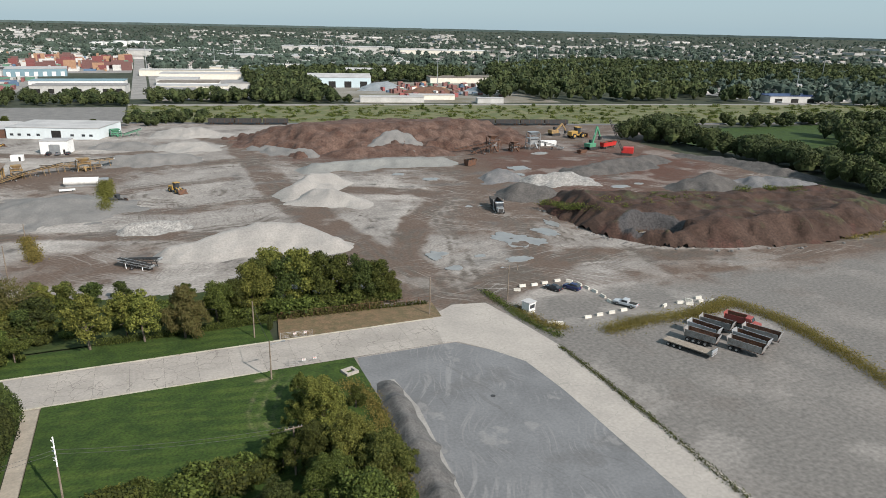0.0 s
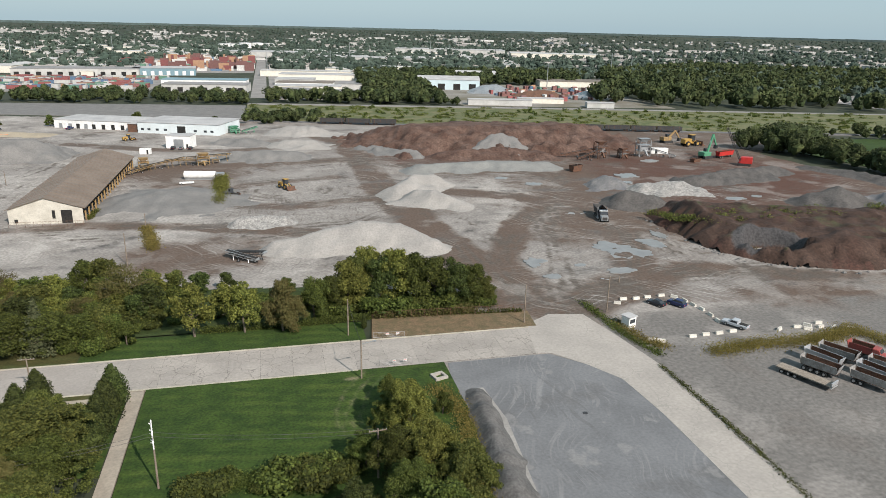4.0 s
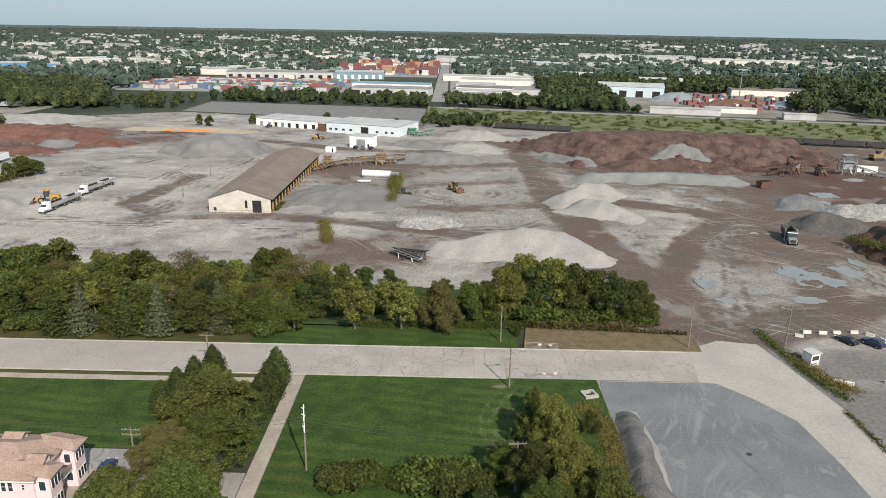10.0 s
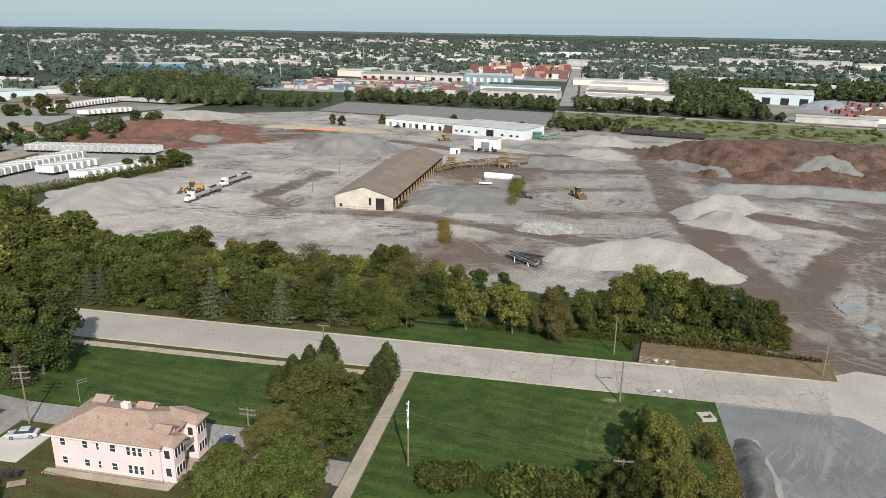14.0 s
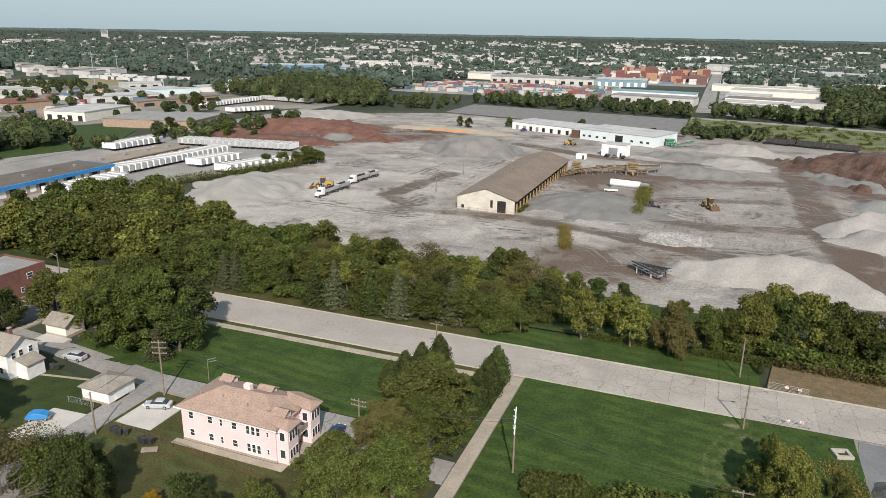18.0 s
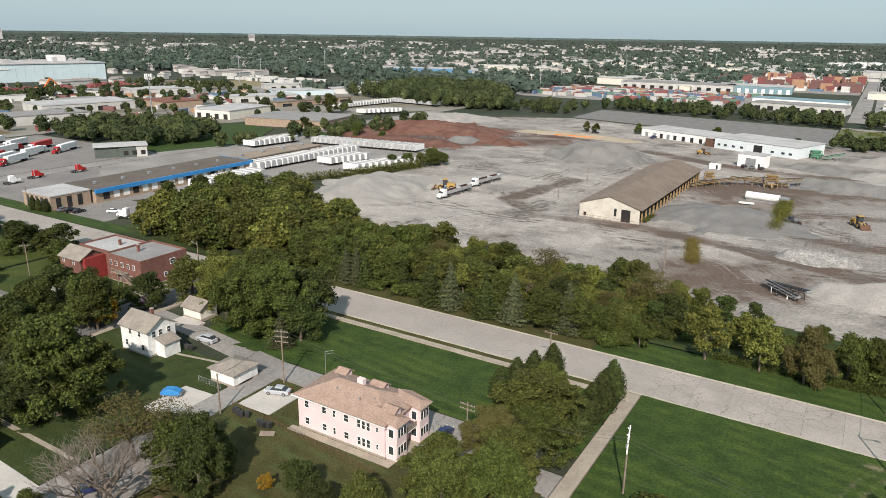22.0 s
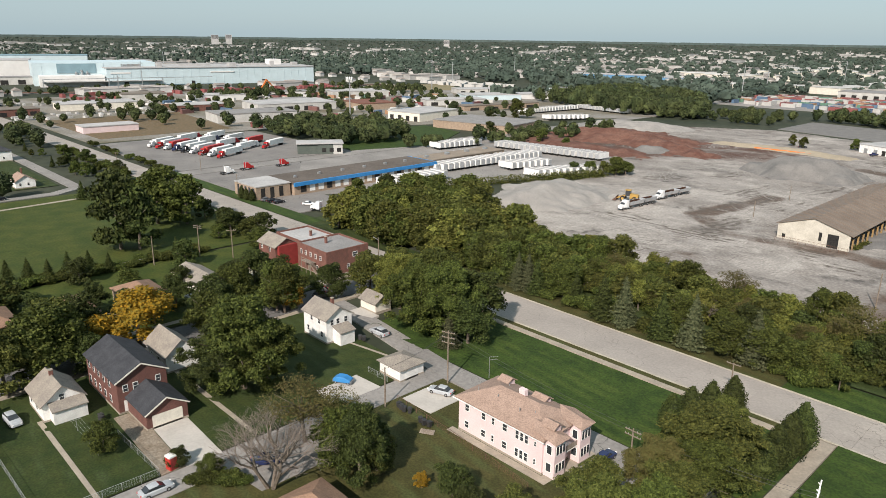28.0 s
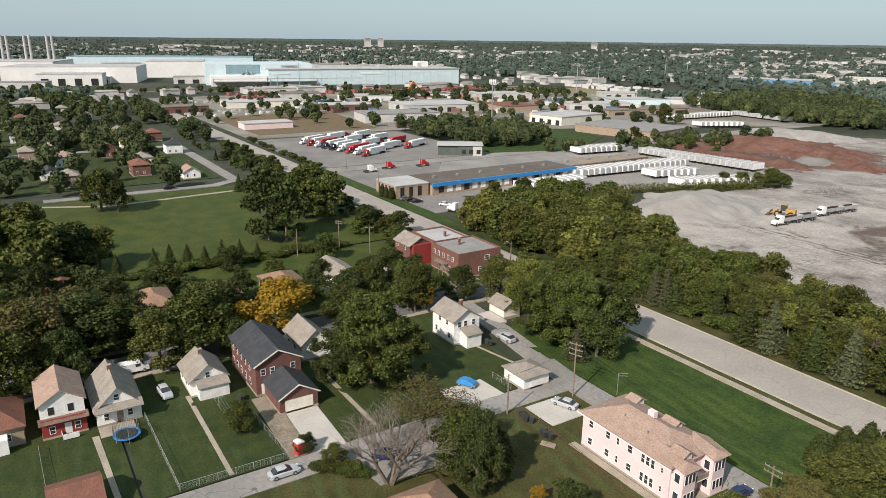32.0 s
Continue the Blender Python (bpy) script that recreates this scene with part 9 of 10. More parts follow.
def puddle(label, cx, cy, rx, ry, seed):
    a = np.linspace(0, 2 * np.pi, 64, endpoint=False)
    r = np.maximum(0.5, 1 + 0.36 * fbm(np.cos(a) * 2, np.sin(a) * 2, 1.0, seed))
    pts = [(cx + rx * k * math.cos(q), cy + ry * k * math.sin(q)) for q, k in zip(a, r)]
    return solid("puddle", Geo().slab(pts, -0.2, 0.10 + 0.007 * (seed - 100)), M["water"], label, "puddle", "structure")


for i, (x, y, a, b) in enumerate(((101, 184, 6.2, 7.0), (107, 179, 3.2, 5.0), (115, 188, 3.4, 4.4), (107, 227, 3.6, 2.6), (73, 178, 3.0, 2.4), (158, 285, 5.5, 4.5), (151, 272, 2.4, 2.6), (109, 274.5, 3.6, 2.6), (99, 287.5, 3.0, 2.2), (180, 237, 4.0, 2.4), (191, 239.5, 2.6, 1.4), (93, 166, 4.2, 2.2), (73, 164.5, 2.4, 2.0), (71, 176, 1.8, 3.2), (84, 172, 2.0, 1.2), (188, 318, 5, 3), (147, 262, 2.4, 2.0), (122, 196, 1.8, 4.4))):
    puddle("shallow grey puddle on the wet yard", x, y, a, b, 100 + i)
og = thing("barrier_line", "long low orange barrier before a sand bank", "barrier", -168, 429.5, 0, 3)
for k in range(12):
    part("barrier", Geo().box(2.6 * k, -0.3, 0, 2.6 * k + 2.5, 0.3, 1.0), M["orange"], og)
heap("sand_bank", "long pale yellow sand bank", [(-190, 434, 1.6), (-150, 437, 2.0), (-120, 432, 1.4)], 0.3, surf("yellow_sand", (0.33, 0.28, 0.205), (0.28, 0.24, 0.18), big=6, small=0.6, grain=0.15), 1.4, 0.3, 71)

# the wooden back stair of the corner house
ps = thing("back_porch", "weathered wooden back stair and landing on a brick house", "stairs", -151.6, 107.5, 0, 0)
part("landing", Geo().box(0, -1.8, 3.1, 4.6, -0.05, 3.24), M["wood"], ps)
for px_, py_ in ((0.1, -1.7), (2.3, -1.7), (4.5, -1.7)):
    part("post", Geo().box(px_ - 0.07, py_ - 0.07, -0.1, px_ + 0.07, py_ + 0.07, 4.2), M["wood"], ps)
part("rail", Geo().box(0, -1.76, 4.1, 4.6, -1.66, 4.2), M["wood"], ps)
for k in range(12):
    part("tread", Geo().box(4.6 + 0.27 * k, -1.7, 2.95 - 0.25 * k, 4.9 + 0.27 * k, -0.6, 3.0 - 0.25 * k), M["wood"], ps)
part("stringer", Geo().beam((4.6, -1.72, 2.95), (7.9, -1.72, 0.0), 0.08, 0.22), M["wood"], ps)
part("stringer", Geo().beam((4.6, -0.58, 2.95), (7.9, -0.58, 0.0), 0.08, 0.22), M["wood"], ps)

# ---- far land: woods, houses and sheds out to the skyline ----
def tree_cloud(name, label, spots, cards, size, material, seed, lobes=3):
    """Many far trees in one mesh: each a few uneven lobes under a skin of leaf clumps. spots: x, y, height, width."""
    r = np.random.default_rng(seed)
    sp = np.array(spots, float)
    n = len(sp)
    ball = Geo().ball((0, 0, 0), 1.0, 6 if cards > 20 else 5, 4 if cards > 20 else 3)
    bv = np.array(ball.v)
    bf = [q for q in ball.f]
    quads = np.array([q if len(q) == 4 else (q[0], q[1], q[2], q[2]) for q in bf])
    vs, fs, off = [], [], 0
    for k in range(lobes):
        a = r.uniform(0, 2 * np.pi, n)
        w = sp[:, 3] * (0.0 if k == 0 else 0.42)
        rad = sp[:, 3] * (0.68 if k == 0 else r.uniform(0.45, 0.65, n))
        hz = sp[:, 2] * (0.56 if k == 0 else r.uniform(0.35, 0.72, n))
        up = np.minimum(sp[:, 2] * 0.44, sp[:, 2] - hz) if k == 0 else rad * 0.9
        c = np.stack([sp[:, 0] + w * np.cos(a), sp[:, 1] + w * np.sin(a), hz], 1)
        jit = 1 + 0.16 * r.normal(size=(n, len(bv), 1))
        v = c[:, None] + bv[None] * jit * np.stack([rad, rad, up], 1)[:, None]
        vs.append(v.reshape(-1, 3))
        fs.append((quads[None] + (np.arange(n) * len(bv))[:, None, None] + off).reshape(-1, 4))
        off += n * len(bv)
    if cards:
        pick = np.repeat(np.arange(n), cards)
        d = r.normal(size=(len(pick), 3))
        d /= np.linalg.norm(d, axis=1, keepdims=True)
        d[:, 2] = np.abs(d[:, 2]) * np.where(r.random(len(pick)) < 0.8, 1, -0.5)
        c = np.stack([sp[pick, 0], sp[pick, 1], sp[pick, 2] * 0.56], 1) + d * np.stack([sp[pick, 3] * 0.95, sp[pick, 3] * 0.95, sp[pick, 2] * 0.46], 1) * r.uniform(0.8, 1.1, (len(pick), 1))
        v, f = leaf_tris(c, d, size, r)
        vs.append(v)
        fs.append(np.c_[f, f[:, 2]] + off)
    v, f = np.concatenate(vs), np.concatenate(fs)
    tri = f[:, 2] == f[:, 3]
    f = np.r_[np.c_[f[~tri][:, [0, 1, 2]]], np.c_[f[~tri][:, [0, 2, 3]]], f[tri][:, :3]]
    me = arrays_mesh(name, v, f, material)
    return tagged(new(name, me), label, "trees", kind="stuff")


BELT = [(256, 346), (268, 334), (276, 318), (277, 286), (281, 258), (280, 231), (276, 208), (270, 190), (300, 160), (318, 170), (292, 208), (298, 232), (299, 258), (294, 286), (292, 322), (276, 352)]
tree_cloud("woods_east", "belt of dark green trees along the yard's edge", scatter(120, BELT, 1, 6, 13) + scatter(16, [(276, 318), (292, 322), (290, 345), (274, 350)], 3, 13, 17), 620, 0.5, M["leaf_far"], 3)
tree_cloud("woods_east", "clumps of dark trees round a green field", scatter(46, [(318, 170), (420, 120), (430, 200), (372, 236), (320, 222)], 5, 9, 17) + scatter(14, [(372, 290), (410, 270), (425, 310), (392, 330)], 6, 10, 16) + scatter(18, [(330, 232), (372, 250), (366, 274), (338, 262)], 7, 8, 15) + scatter(150, [(430, 200), (560, 250), (520, 362), (600, 380), (700, 300), (620, 160), (420, 120)], 8, 8, 16) + scatter(70, [(300, 368), (520, 352), (560, 368), (330, 394), (262, 350), (268, 342)], 2, 4, 9), 260, 0.7, M["leaf_far"], 4)
tree_cloud("woods_west", "band of green woods behind the red dirt", scatter(330, [(-450, 575), (-320, 530), (-262, 556), (-330, 680), (-450, 735)], 4, 8, 16) + scatter(50, [(-330, 528), (-236, 545), (-200, 560), (-200, 610), (-262, 620)], 24, 4, 9), 220, 0.7, M["leaf_far"], 5)
tree_cloud("hedge_far", "broken line of trees beyond the meadow", scatter(150, [(-200, 612), (-14, 588), (-14, 640), (-200, 660)], 6, 4, 10) + scatter(130, [(2, 600), (160, 574), (150, 600), (100, 660), (84, 640), (2, 640)], 7, 4, 12) + scatter(60, [(-14, 470), (60, 470), (30, 500), (-14, 510)], 8, 3, 7), 120, 0.8, M["leaf_far"], 9)
tree_cloud("woods_north_east", "wide dark woods beyond the meadow", scatter(1300, [(290, 560), (640, 475), (1000, 520), (1100, 900), (700, 1100), (420, 900), (400, 760), (300, 640)], 10, 9, 17, [[(530, 480), (760, 480), (760, 640), (530, 640)]]) + scatter(260, [(160, 770), (350, 770), (420, 900), (200, 930)], 71, 8, 14) + scatter(70, [(100, 610), (150, 600), (150, 700), (110, 700)], 72, 6, 12) + scatter(220, [(90, 680), (150, 640), (150, 760), (210, 800), (200, 900), (110, 900)], 11, 8, 14), 60, 1.5, M["leaf_far"], 12)
tree_cloud("woods_depot", "dark trees round the depot and yards", scatter(130, [(-300, 240), (-262, 345), (-262, 440), (-285, 440), (-299, 345)], 13, 4, 9) [:40] + scatter(120, [(-425, 236), (-315, 246), (-330, 300), (-420, 290)], 14, 6, 12) + scatter(50, [(-700, 90), (-440, 100), (-420, 120), (-700, 120)], 15, 5, 11) + scatter(60, [(-640, 300), (-600, 560), (-620, 560), (-660, 300)], 16, 5, 11) + scatter(110, [(-600, 140), (-430, 140), (-430, 240), (-345, 430), (-420, 560), (-600, 560)], 73, 4, 9), 200, 0.65, M["leaf_far"], 17)
tree_cloud("woods_works", "dark trees along the railway before the works", scatter(90, [(-960, -60), (-810, 224), (-764, 372), (-722, 600), (-706, 600), (-745, 370), (-790, 220), (-930, -70)], 21, 4, 9) + scatter(150, [(-720, 130), (-620, 130), (-560, 560), (-700, 580)], 22, 3, 8), 140, 0.75, M["leaf_far"], 23)
tree_cloud("woods_residential", "garden trees between the far houses", scatter(720, [(-320, -260), (-300, 80), (-420, 90), (-800, 80), (-800, -300)], 18, 5, 12), 170, 0.75, M["leaf_far"], 19)
sp_, r_ = [], np.random.default_rng(20)
for _ in range(36000):
    a, d = math.radians(r_.uniform(-62, 108)), 750 * (4500 / 750) ** r_.uniform(0, 1)
    x, y = -d * math.sin(a), d * math.cos(a)
    if (-20 < x < 8 and y < 1700) or (-930 < x < -520 and 90 < y < 760) or (-1400 < x < -800 and -250 < y < 640 and d < 1500) or (-160 < x < 0 and 940 < y < 1300) or (130 < x < 350 and y < 900) or (-320 < x < 110 and y < 960):
        continue
    patch = fbm(np.array([x]), np.array([y]), 420, 31)[0]
    if r_.uniform(-0.9, 0.6) < patch + 0.25 * (d > 2400):
        h = r_.uniform(6, 14) * (1 if d < 2600 else 0.7)
        z = 30 * max(0.0, (d - 2300) / 2400) ** 1.6
        sp_.append((x, y, h, h * r_.uniform(0.4, 0.7) * (1 + d / 6000), z))
sp_ = sp_[:15000]
far = tree_cloud("far_woods", "endless dark green tree tops out to the skyline", [s[:4] for s in sp_], 9, 2.2, M["leaf_hazed"], 21, lobes=1)
co = np.empty(len(far.data.vertices) * 3, np.float32)
far.data.vertices.foreach_get("co", co)
co = co.reshape(-1, 3)
dd = np.hypot(co[:, 0], co[:, 1])
co[:, 2] += 30 * np.maximum(0, (dd - 2300) / 2400) ** 1.6
far.data.vertices.foreach_set("co", co.ravel())
far.data.update()
ridge = Geo()
n_ = 240
for i in range(n_):
    a, b = math.radians(-75 + 200 * i / n_), math.radians(-75 + 200 * (i + 1) / n_)
    h0 = 42.0 + 0.9 * math.sin(i * 1.7) * math.sin(i * 0.37)
    ridge.add([(-4690 * math.sin(a), 4690 * math.cos(a), 10), (-4690 * math.sin(b), 4690 * math.cos(b), 10), (-4700 * math.sin(b), 4700 * math.cos(b), h0), (-4700 * math.sin(a), 4700 * math.cos(a), h0)], [(0, 1, 2, 3)])
solid("backdrop", ridge, M["hazed_hill"], "dark blue-green line of woods along the skyline", "backdrop", "structure")


def gabled(g, x, y, w, d, h, rise, rot):
    c, s = math.cos(rot), math.sin(rot)
    P = lambda u, v, z: (x + c * u - s * v, y + s * u + c * v, z)
    g.add([P(-w, -d, -1), P(w, -d, -1), P(w, d, -1), P(-w, d, -1), P(-w, -d, h), P(w, -d, h), P(w, d, h), P(-w, d, h)], [(0, 1, 5, 4), (1, 2, 6, 5), (2, 3, 7, 6), (3, 0, 4, 7)])
    o = 0.5
    return [P(-w - o, -d - o, h - .2), P(w + o, -d - o, h - .2), P(w + o, d + o, h - .2), P(-w - o, d + o, h - .2), P(-w, 0, h + rise), P(w, 0, h + rise)]


walls_, roofs_ = Geo(), Geo()
r_ = random.Random(33)
count = 0
while count < 2600:
    a, d = math.radians(r_.uniform(-55, 105)), 700 * (3800 / 700) ** r_.random()
    x, y = -d * math.sin(a), d * math.cos(a)
    if (-20 < x < 8) or (-1400 < x < -800 and -250 < y < 640) or (-160 < x < 0 and 940 < y < 1300) or (-760 < x < 110 and 90 < y < 950) or (x > 130 and y < 900 and d < 1150):
        continue
    z = 30 * max(0.0, (d - 2300) / 2400) ** 1.6
    big = r_.random() < 0.2
    w, dp_, h = (r_.uniform(14, 45), r_.uniform(8, 20), r_.uniform(4, 8)) if big else (r_.uniform(4, 7), r_.uniform(3.5, 5), r_.uniform(3.5, 6))
    rot = r_.choice((0, math.pi / 2)) + r_.uniform(-.1, .1)
    top = gabled(walls_, x, y, w, dp_, h + z, 0.6 if big else r_.uniform(1.4, 2.4), rot)
    roofs_.add(top, [(0, 1, 5, 4), (1, 2, 5), (2, 3, 4, 5), (3, 0, 4)])
    count += 1
r_ = random.Random(77)
shed_w, shed_r = Geo(), Geo()
for _ in range(150):
    x, y = r_.uniform(-620, 420), r_.uniform(880, 1750)
    if -30 < x < 20 or (-180 < x < 0 and y < 1310) or (x < -440 and y < 1010):
        continue
    top = gabled(shed_w, x, y, r_.uniform(14, 50), r_.uniform(9, 20), r_.uniform(5, 8), 0.8, -0.15 + r_.choice((0, 0, math.pi / 2)))
    shed_r.add(top, [(0, 1, 5, 4), (1, 2, 5), (2, 3, 4, 5), (3, 0, 4)])
solid("far_sheds", shed_w, M["cream"], "pale walls of distant trade sheds", "sheds", "stuff")
solid("far_shed_roofs", shed_r, M["far_white"], "pale roofs of distant trade sheds", "roofs", "stuff")
solid("far_houses", walls_, M["far_white"], "pale walls of distant houses and sheds", "houses", "stuff")
solid("far_house_roofs", roofs_, M["far_brown"], "grey and brown roofs of distant houses", "roofs", "stuff")

# houses beyond the park
r_ = random.Random(41)
for i, (x, y) in enumerate([(-326, 76), (-345, 58), (-330, 28), (-352, 22), (-376, 64), (-384, 30), (-404, 52), (-410, 16), (-400, 84), (-430, 66), (-440, 30), (-455, 84), (-470, 50), (-480, 14), (-500, 70), (-350, -20), (-380, -16), (-412, -22), (-445, -14), (-476, -28), (-520, 40), (-540, 80), (-330, -34), (-510, -10), (-550, 10), (-580, 60), (-600, 20), (-560, -40), (-620, -20), (-640, 50)]):
    W_, D_ = r_.uniform(9, 12), r_.uniform(7, 8.5)
    rm = M[("roof_tan", "roof_red", "roof_grey", "roof_dark", "roof_grey")[i % 5]]
    wm = M[("white", "tan_brick", "cream", "brick", "white")[(i * 3) % 5]]
    house(("white", "tan brick", "cream", "red brick", "white")[(i * 3) % 5] + " small house with a " + ("tan", "red-brown", "grey", "dark", "grey")[i % 5] + " roof", x, y, x + W_, y + D_, r_.choice((3.0, 3.2, 5.0)), "hip" if i % 3 else "gable", wm, rm, rise=2.2, wins=[("s", 1.5, 1.0), ("s", 5.0, 1.0), ("e", 1.2, 1.0), ("e", 4.2, 1.0)], chimney=(W_ * 0.4, D_ * 0.55, 7.4) if i % 4 == 0 else None)

# stacked shipping containers, scrap and parked trucks far off
def boxes(name, label, n, area, seed, size, mat, stack=1, rot=0.0, kind="stuff", cat="containers"):
    r = random.Random(seed)
    g = Geo()
    for _ in range(n):
        x, y = r.uniform(area[0], area[2]), r.uniform(area[1], area[3])
        L, Wd, h = size
        L *= r.uniform(0.7, 1.2)
        g2 = Geo()
        for k in range(r.randint(1, stack)):
            g2.box(-L / 2, -Wd / 2, h * k, L / 2, Wd / 2, h * (k + 1) - 0.05)
        a = rot + r.choice((0, 0, math.pi / 2)) + r.uniform(-.05, .05)
        c, s = math.cos(a), math.sin(a)
        g.add([(x + c * u - s * v, y + s * u + c * v, w) for u, v, w in g2.v], g2.f)
    return solid(name, g, mat, label, cat, kind)


# container paints with less saturation: distance haze put into the colours
cont = [paint("container_" + k, c, 0.6, rnd=0.2) for k, c in dict(red=(0.24, 0.075, 0.07), orange=(0.38, 0.22, 0.13), rust=(0.19, 0.09, 0.08), blue=(0.09, 0.15, 0.23), white=(0.55, 0.54, 0.51), green=(0.10, 0.2, 0.14)).items()]
for i, m_ in enumerate(cont):
    boxes("stacked_containers", "stacks of shipping containers in a far yard", (46, 34, 40, 26, 74, 18)[i], (-190, 985, -16, 1290), 50 + i, (12, 2.6, 2.8), m_, 4 if i < 3 else 2)
for i, m_ in enumerate(cont):
    boxes("parked_trailers", "rows of trailers and containers in the freight yard", (60, 20, 30, 34, 90, 26)[i], (-330, 720, -110, 860), 60 + i, (13, 2.6, 3.6), m_, 1)
    boxes("parked_trailers", "mixed trucks and trailers in the western yards", (26, 12, 14, 14, 60, 4)[i], (-640, 240, -430, 540), 70 + i, (11, 2.5, 3.4), m_, 1, 0.2)
    boxes("scrap_rows", "jumbled scrap in the breaker's yard", (16, 8, 60, 14, 18, 3)[i], (215, 600, 335, 740), 80 + i, (5, 2.4, 2.0), m_, 2, 0.3, cat="scrap")
boxes("red_machines", "rows of red machines before the factory", 60, (-760, 200, -690, 540), 91, (8, 3, 3.6), cont[0], 1, 0.1, cat="machines")
boxes("parked_cars", "far rows of parked cars", 150, (-700, 130, -560, 300), 92, (4.6, 1.9, 1.5), M["far_white"], 1, 0.1, cat="cars")
boxes("parked_cars", "far rows of parked cars", 120, (540, 490, 750, 640), 93, (4.6, 1.9, 1.5), M["far_white"], 1, 0.1, cat="cars")
heap("scrap_mound", "blue-grey heap of shredded metal", [(212, 690, 7), (226, 690, 8)], 0.5, M["steel"], 2.0, 1.2, 61, "scrap heap")
heap("scrap_mound", "brown heap of scrap", [(240, 640, 6), (262, 640, 7)], 0.4, M["rusty"], 2.0, 1.2, 62, "scrap heap")
heap("scrap_mound", "pale grey heap of scrap", [(130, 655, 6), (138, 650, 5)], 0.5, M["heap_grey"], 2.0, 1.0, 63, "scrap heap")
heap("scrap_mound", "blue-grey heap of shredded metal", [(300, 640, 6), (318, 636, 6)], 0.4, M["steel"], 2.0, 1.2, 64, "scrap heap")
flat("freight_yard", rect(-340, 700, -104, 870), 0.1, M["lot"], "grey paved freight yard", "pavement")
flat("container_yard", rect(-170, 960, -14, 1300), 0.1, M["lot"], "grey paved container yard", "pavement")
flat("scrap_yard", [(160, 572), (340, 545), (350, 760), (200, 800), (150, 700)], 0.08, M["mixed"], "brown muddy breaker's yard", "pavement")
flat("estate_yard", rect(4, 625, 110, 900), 0.08, M["lot"], "grey paved trade estate", "pavement")
flat("west_yards", [(-760, 140), (-425, 140), (-425, 242), (-340, 440), (-300, 540), (-420, 590), (-760, 620)], 0.03, M["mixed"], "grey yards between western trade sheds", "pavement")
lawn("gardens_far", rect(-560, -120, -313, 91.5), 0.01, "green gardens between the far houses", M["lawn_rough_shaded"])
flat("far_avenue", rect(-760, -4, -314, 3), 0.06, M["lot"], "grey residential street", "road")
flat("far_avenue", rect(-424, -200, -417, 92), 0.05, M["lot"], "grey residential street", "road")
flat("dry_field", [(-560, 150), (-440, 150), (-440, 235), (-560, 250)], 0.12, M["grass_dry"], "patch of dry yellow grass", "field")
flat("east_estate", rect(535, 485, 760, 650), 0.08, M["lot"], "grey paved eastern estate", "pavement")
# masts and towers on the skyline
for i, (a, d, h, w) in enumerate(((63.6, 3000, 56, 14), (62.6, 3040, 57, 12), (46, 3100, 46, 12))):
    t = thing("tower_block", "distant pale apartment block above the trees", "building", -d * math.sin(math.radians(a)), d * math.cos(math.radians(a)), 0, a)
    part("wall", Geo().box(-w, -9, 20, w, 9, h), M["roof_pale"], t)
    for k in range(4):
        part("window_band", Geo().box(-w + 2, -9.3, h - 14 + k * 3.4, w - 2, -9.0, h - 14 + k * 3.4 + 1.4), M["glass"], t)
for i in range(46):
    a, d = 70 - 2.7 * i + (i * 37 % 11) * 0.3, 750 + (i * 173) % 1500
    x, y = -d * math.sin(math.radians(a)), d * math.cos(math.radians(a))
    t = thing("pylon", "thin grey mast above the far roofs", "mast", x, y, 0, a, "far masts")
    h = 22 + (i * 7) % 16
    part("shaft", Geo().cyl((0, 0, 0), (0, 0, h), 0.6, 0.3, 5), M["steel"], t)
    part("arm", Geo().box(-2.4, -0.15, h * 0.9, 2.4, 0.15, h * 0.9 + 0.3), M["steel"], t)

for i, (x, y, r0, h) in enumerate(((-100, 1890, 11, 9), (-72, 1885, 11, 9), (-46, 1900, 15, 12), (-16, 1905, 15, 12), (12, 1895, 14, 11), (-86, 1920, 10, 9))):
    t = thing("storage_tank", "round white storage tank on the far plain", "tank", x, y, 0, 0, "far tanks")
    part("shell", Geo().cyl((0, 0, 0), (0, 0, h), r0, r0, 20), M["white"], t)
    part("lid", Geo().cyl((0, 0, h), (0, 0, h + 1.6), r0, r0 * 0.2, 20), M["roof_pale"], t)

ct = thing("cell_tower", "tall grey antenna mast with white panels", "mast", -433.8, 329.5, 0, 20)
part("shaft", Geo().cyl((0, 0, 0), (0, 0, 30), 0.55, 0.3, 8), M["steel"], ct)
part("platform", Geo().box(-2.2, -2.2, 29.2, 2.2, 2.2, 29.5), M["steel"], ct)
for k in range(9):
    a = k * 40
    part("antenna", Geo().box(2.3 * math.cos(math.radians(a)) - 0.25, 2.3 * math.sin(math.radians(a)) - 0.25, 28.2, 2.3 * math.cos(math.radians(a)) + 0.25, 2.3 * math.sin(math.radians(a)) + 0.25, 31.6), M["white"], ct)
boxes("parked_trailers", "white trailers parked beyond a tan meadow", 46, (-725, 660, -604, 716), 97, (13, 2.6, 3.6), M["shed"], 1, 0.45)

# ---- planting ----
tr = random.Random(5)
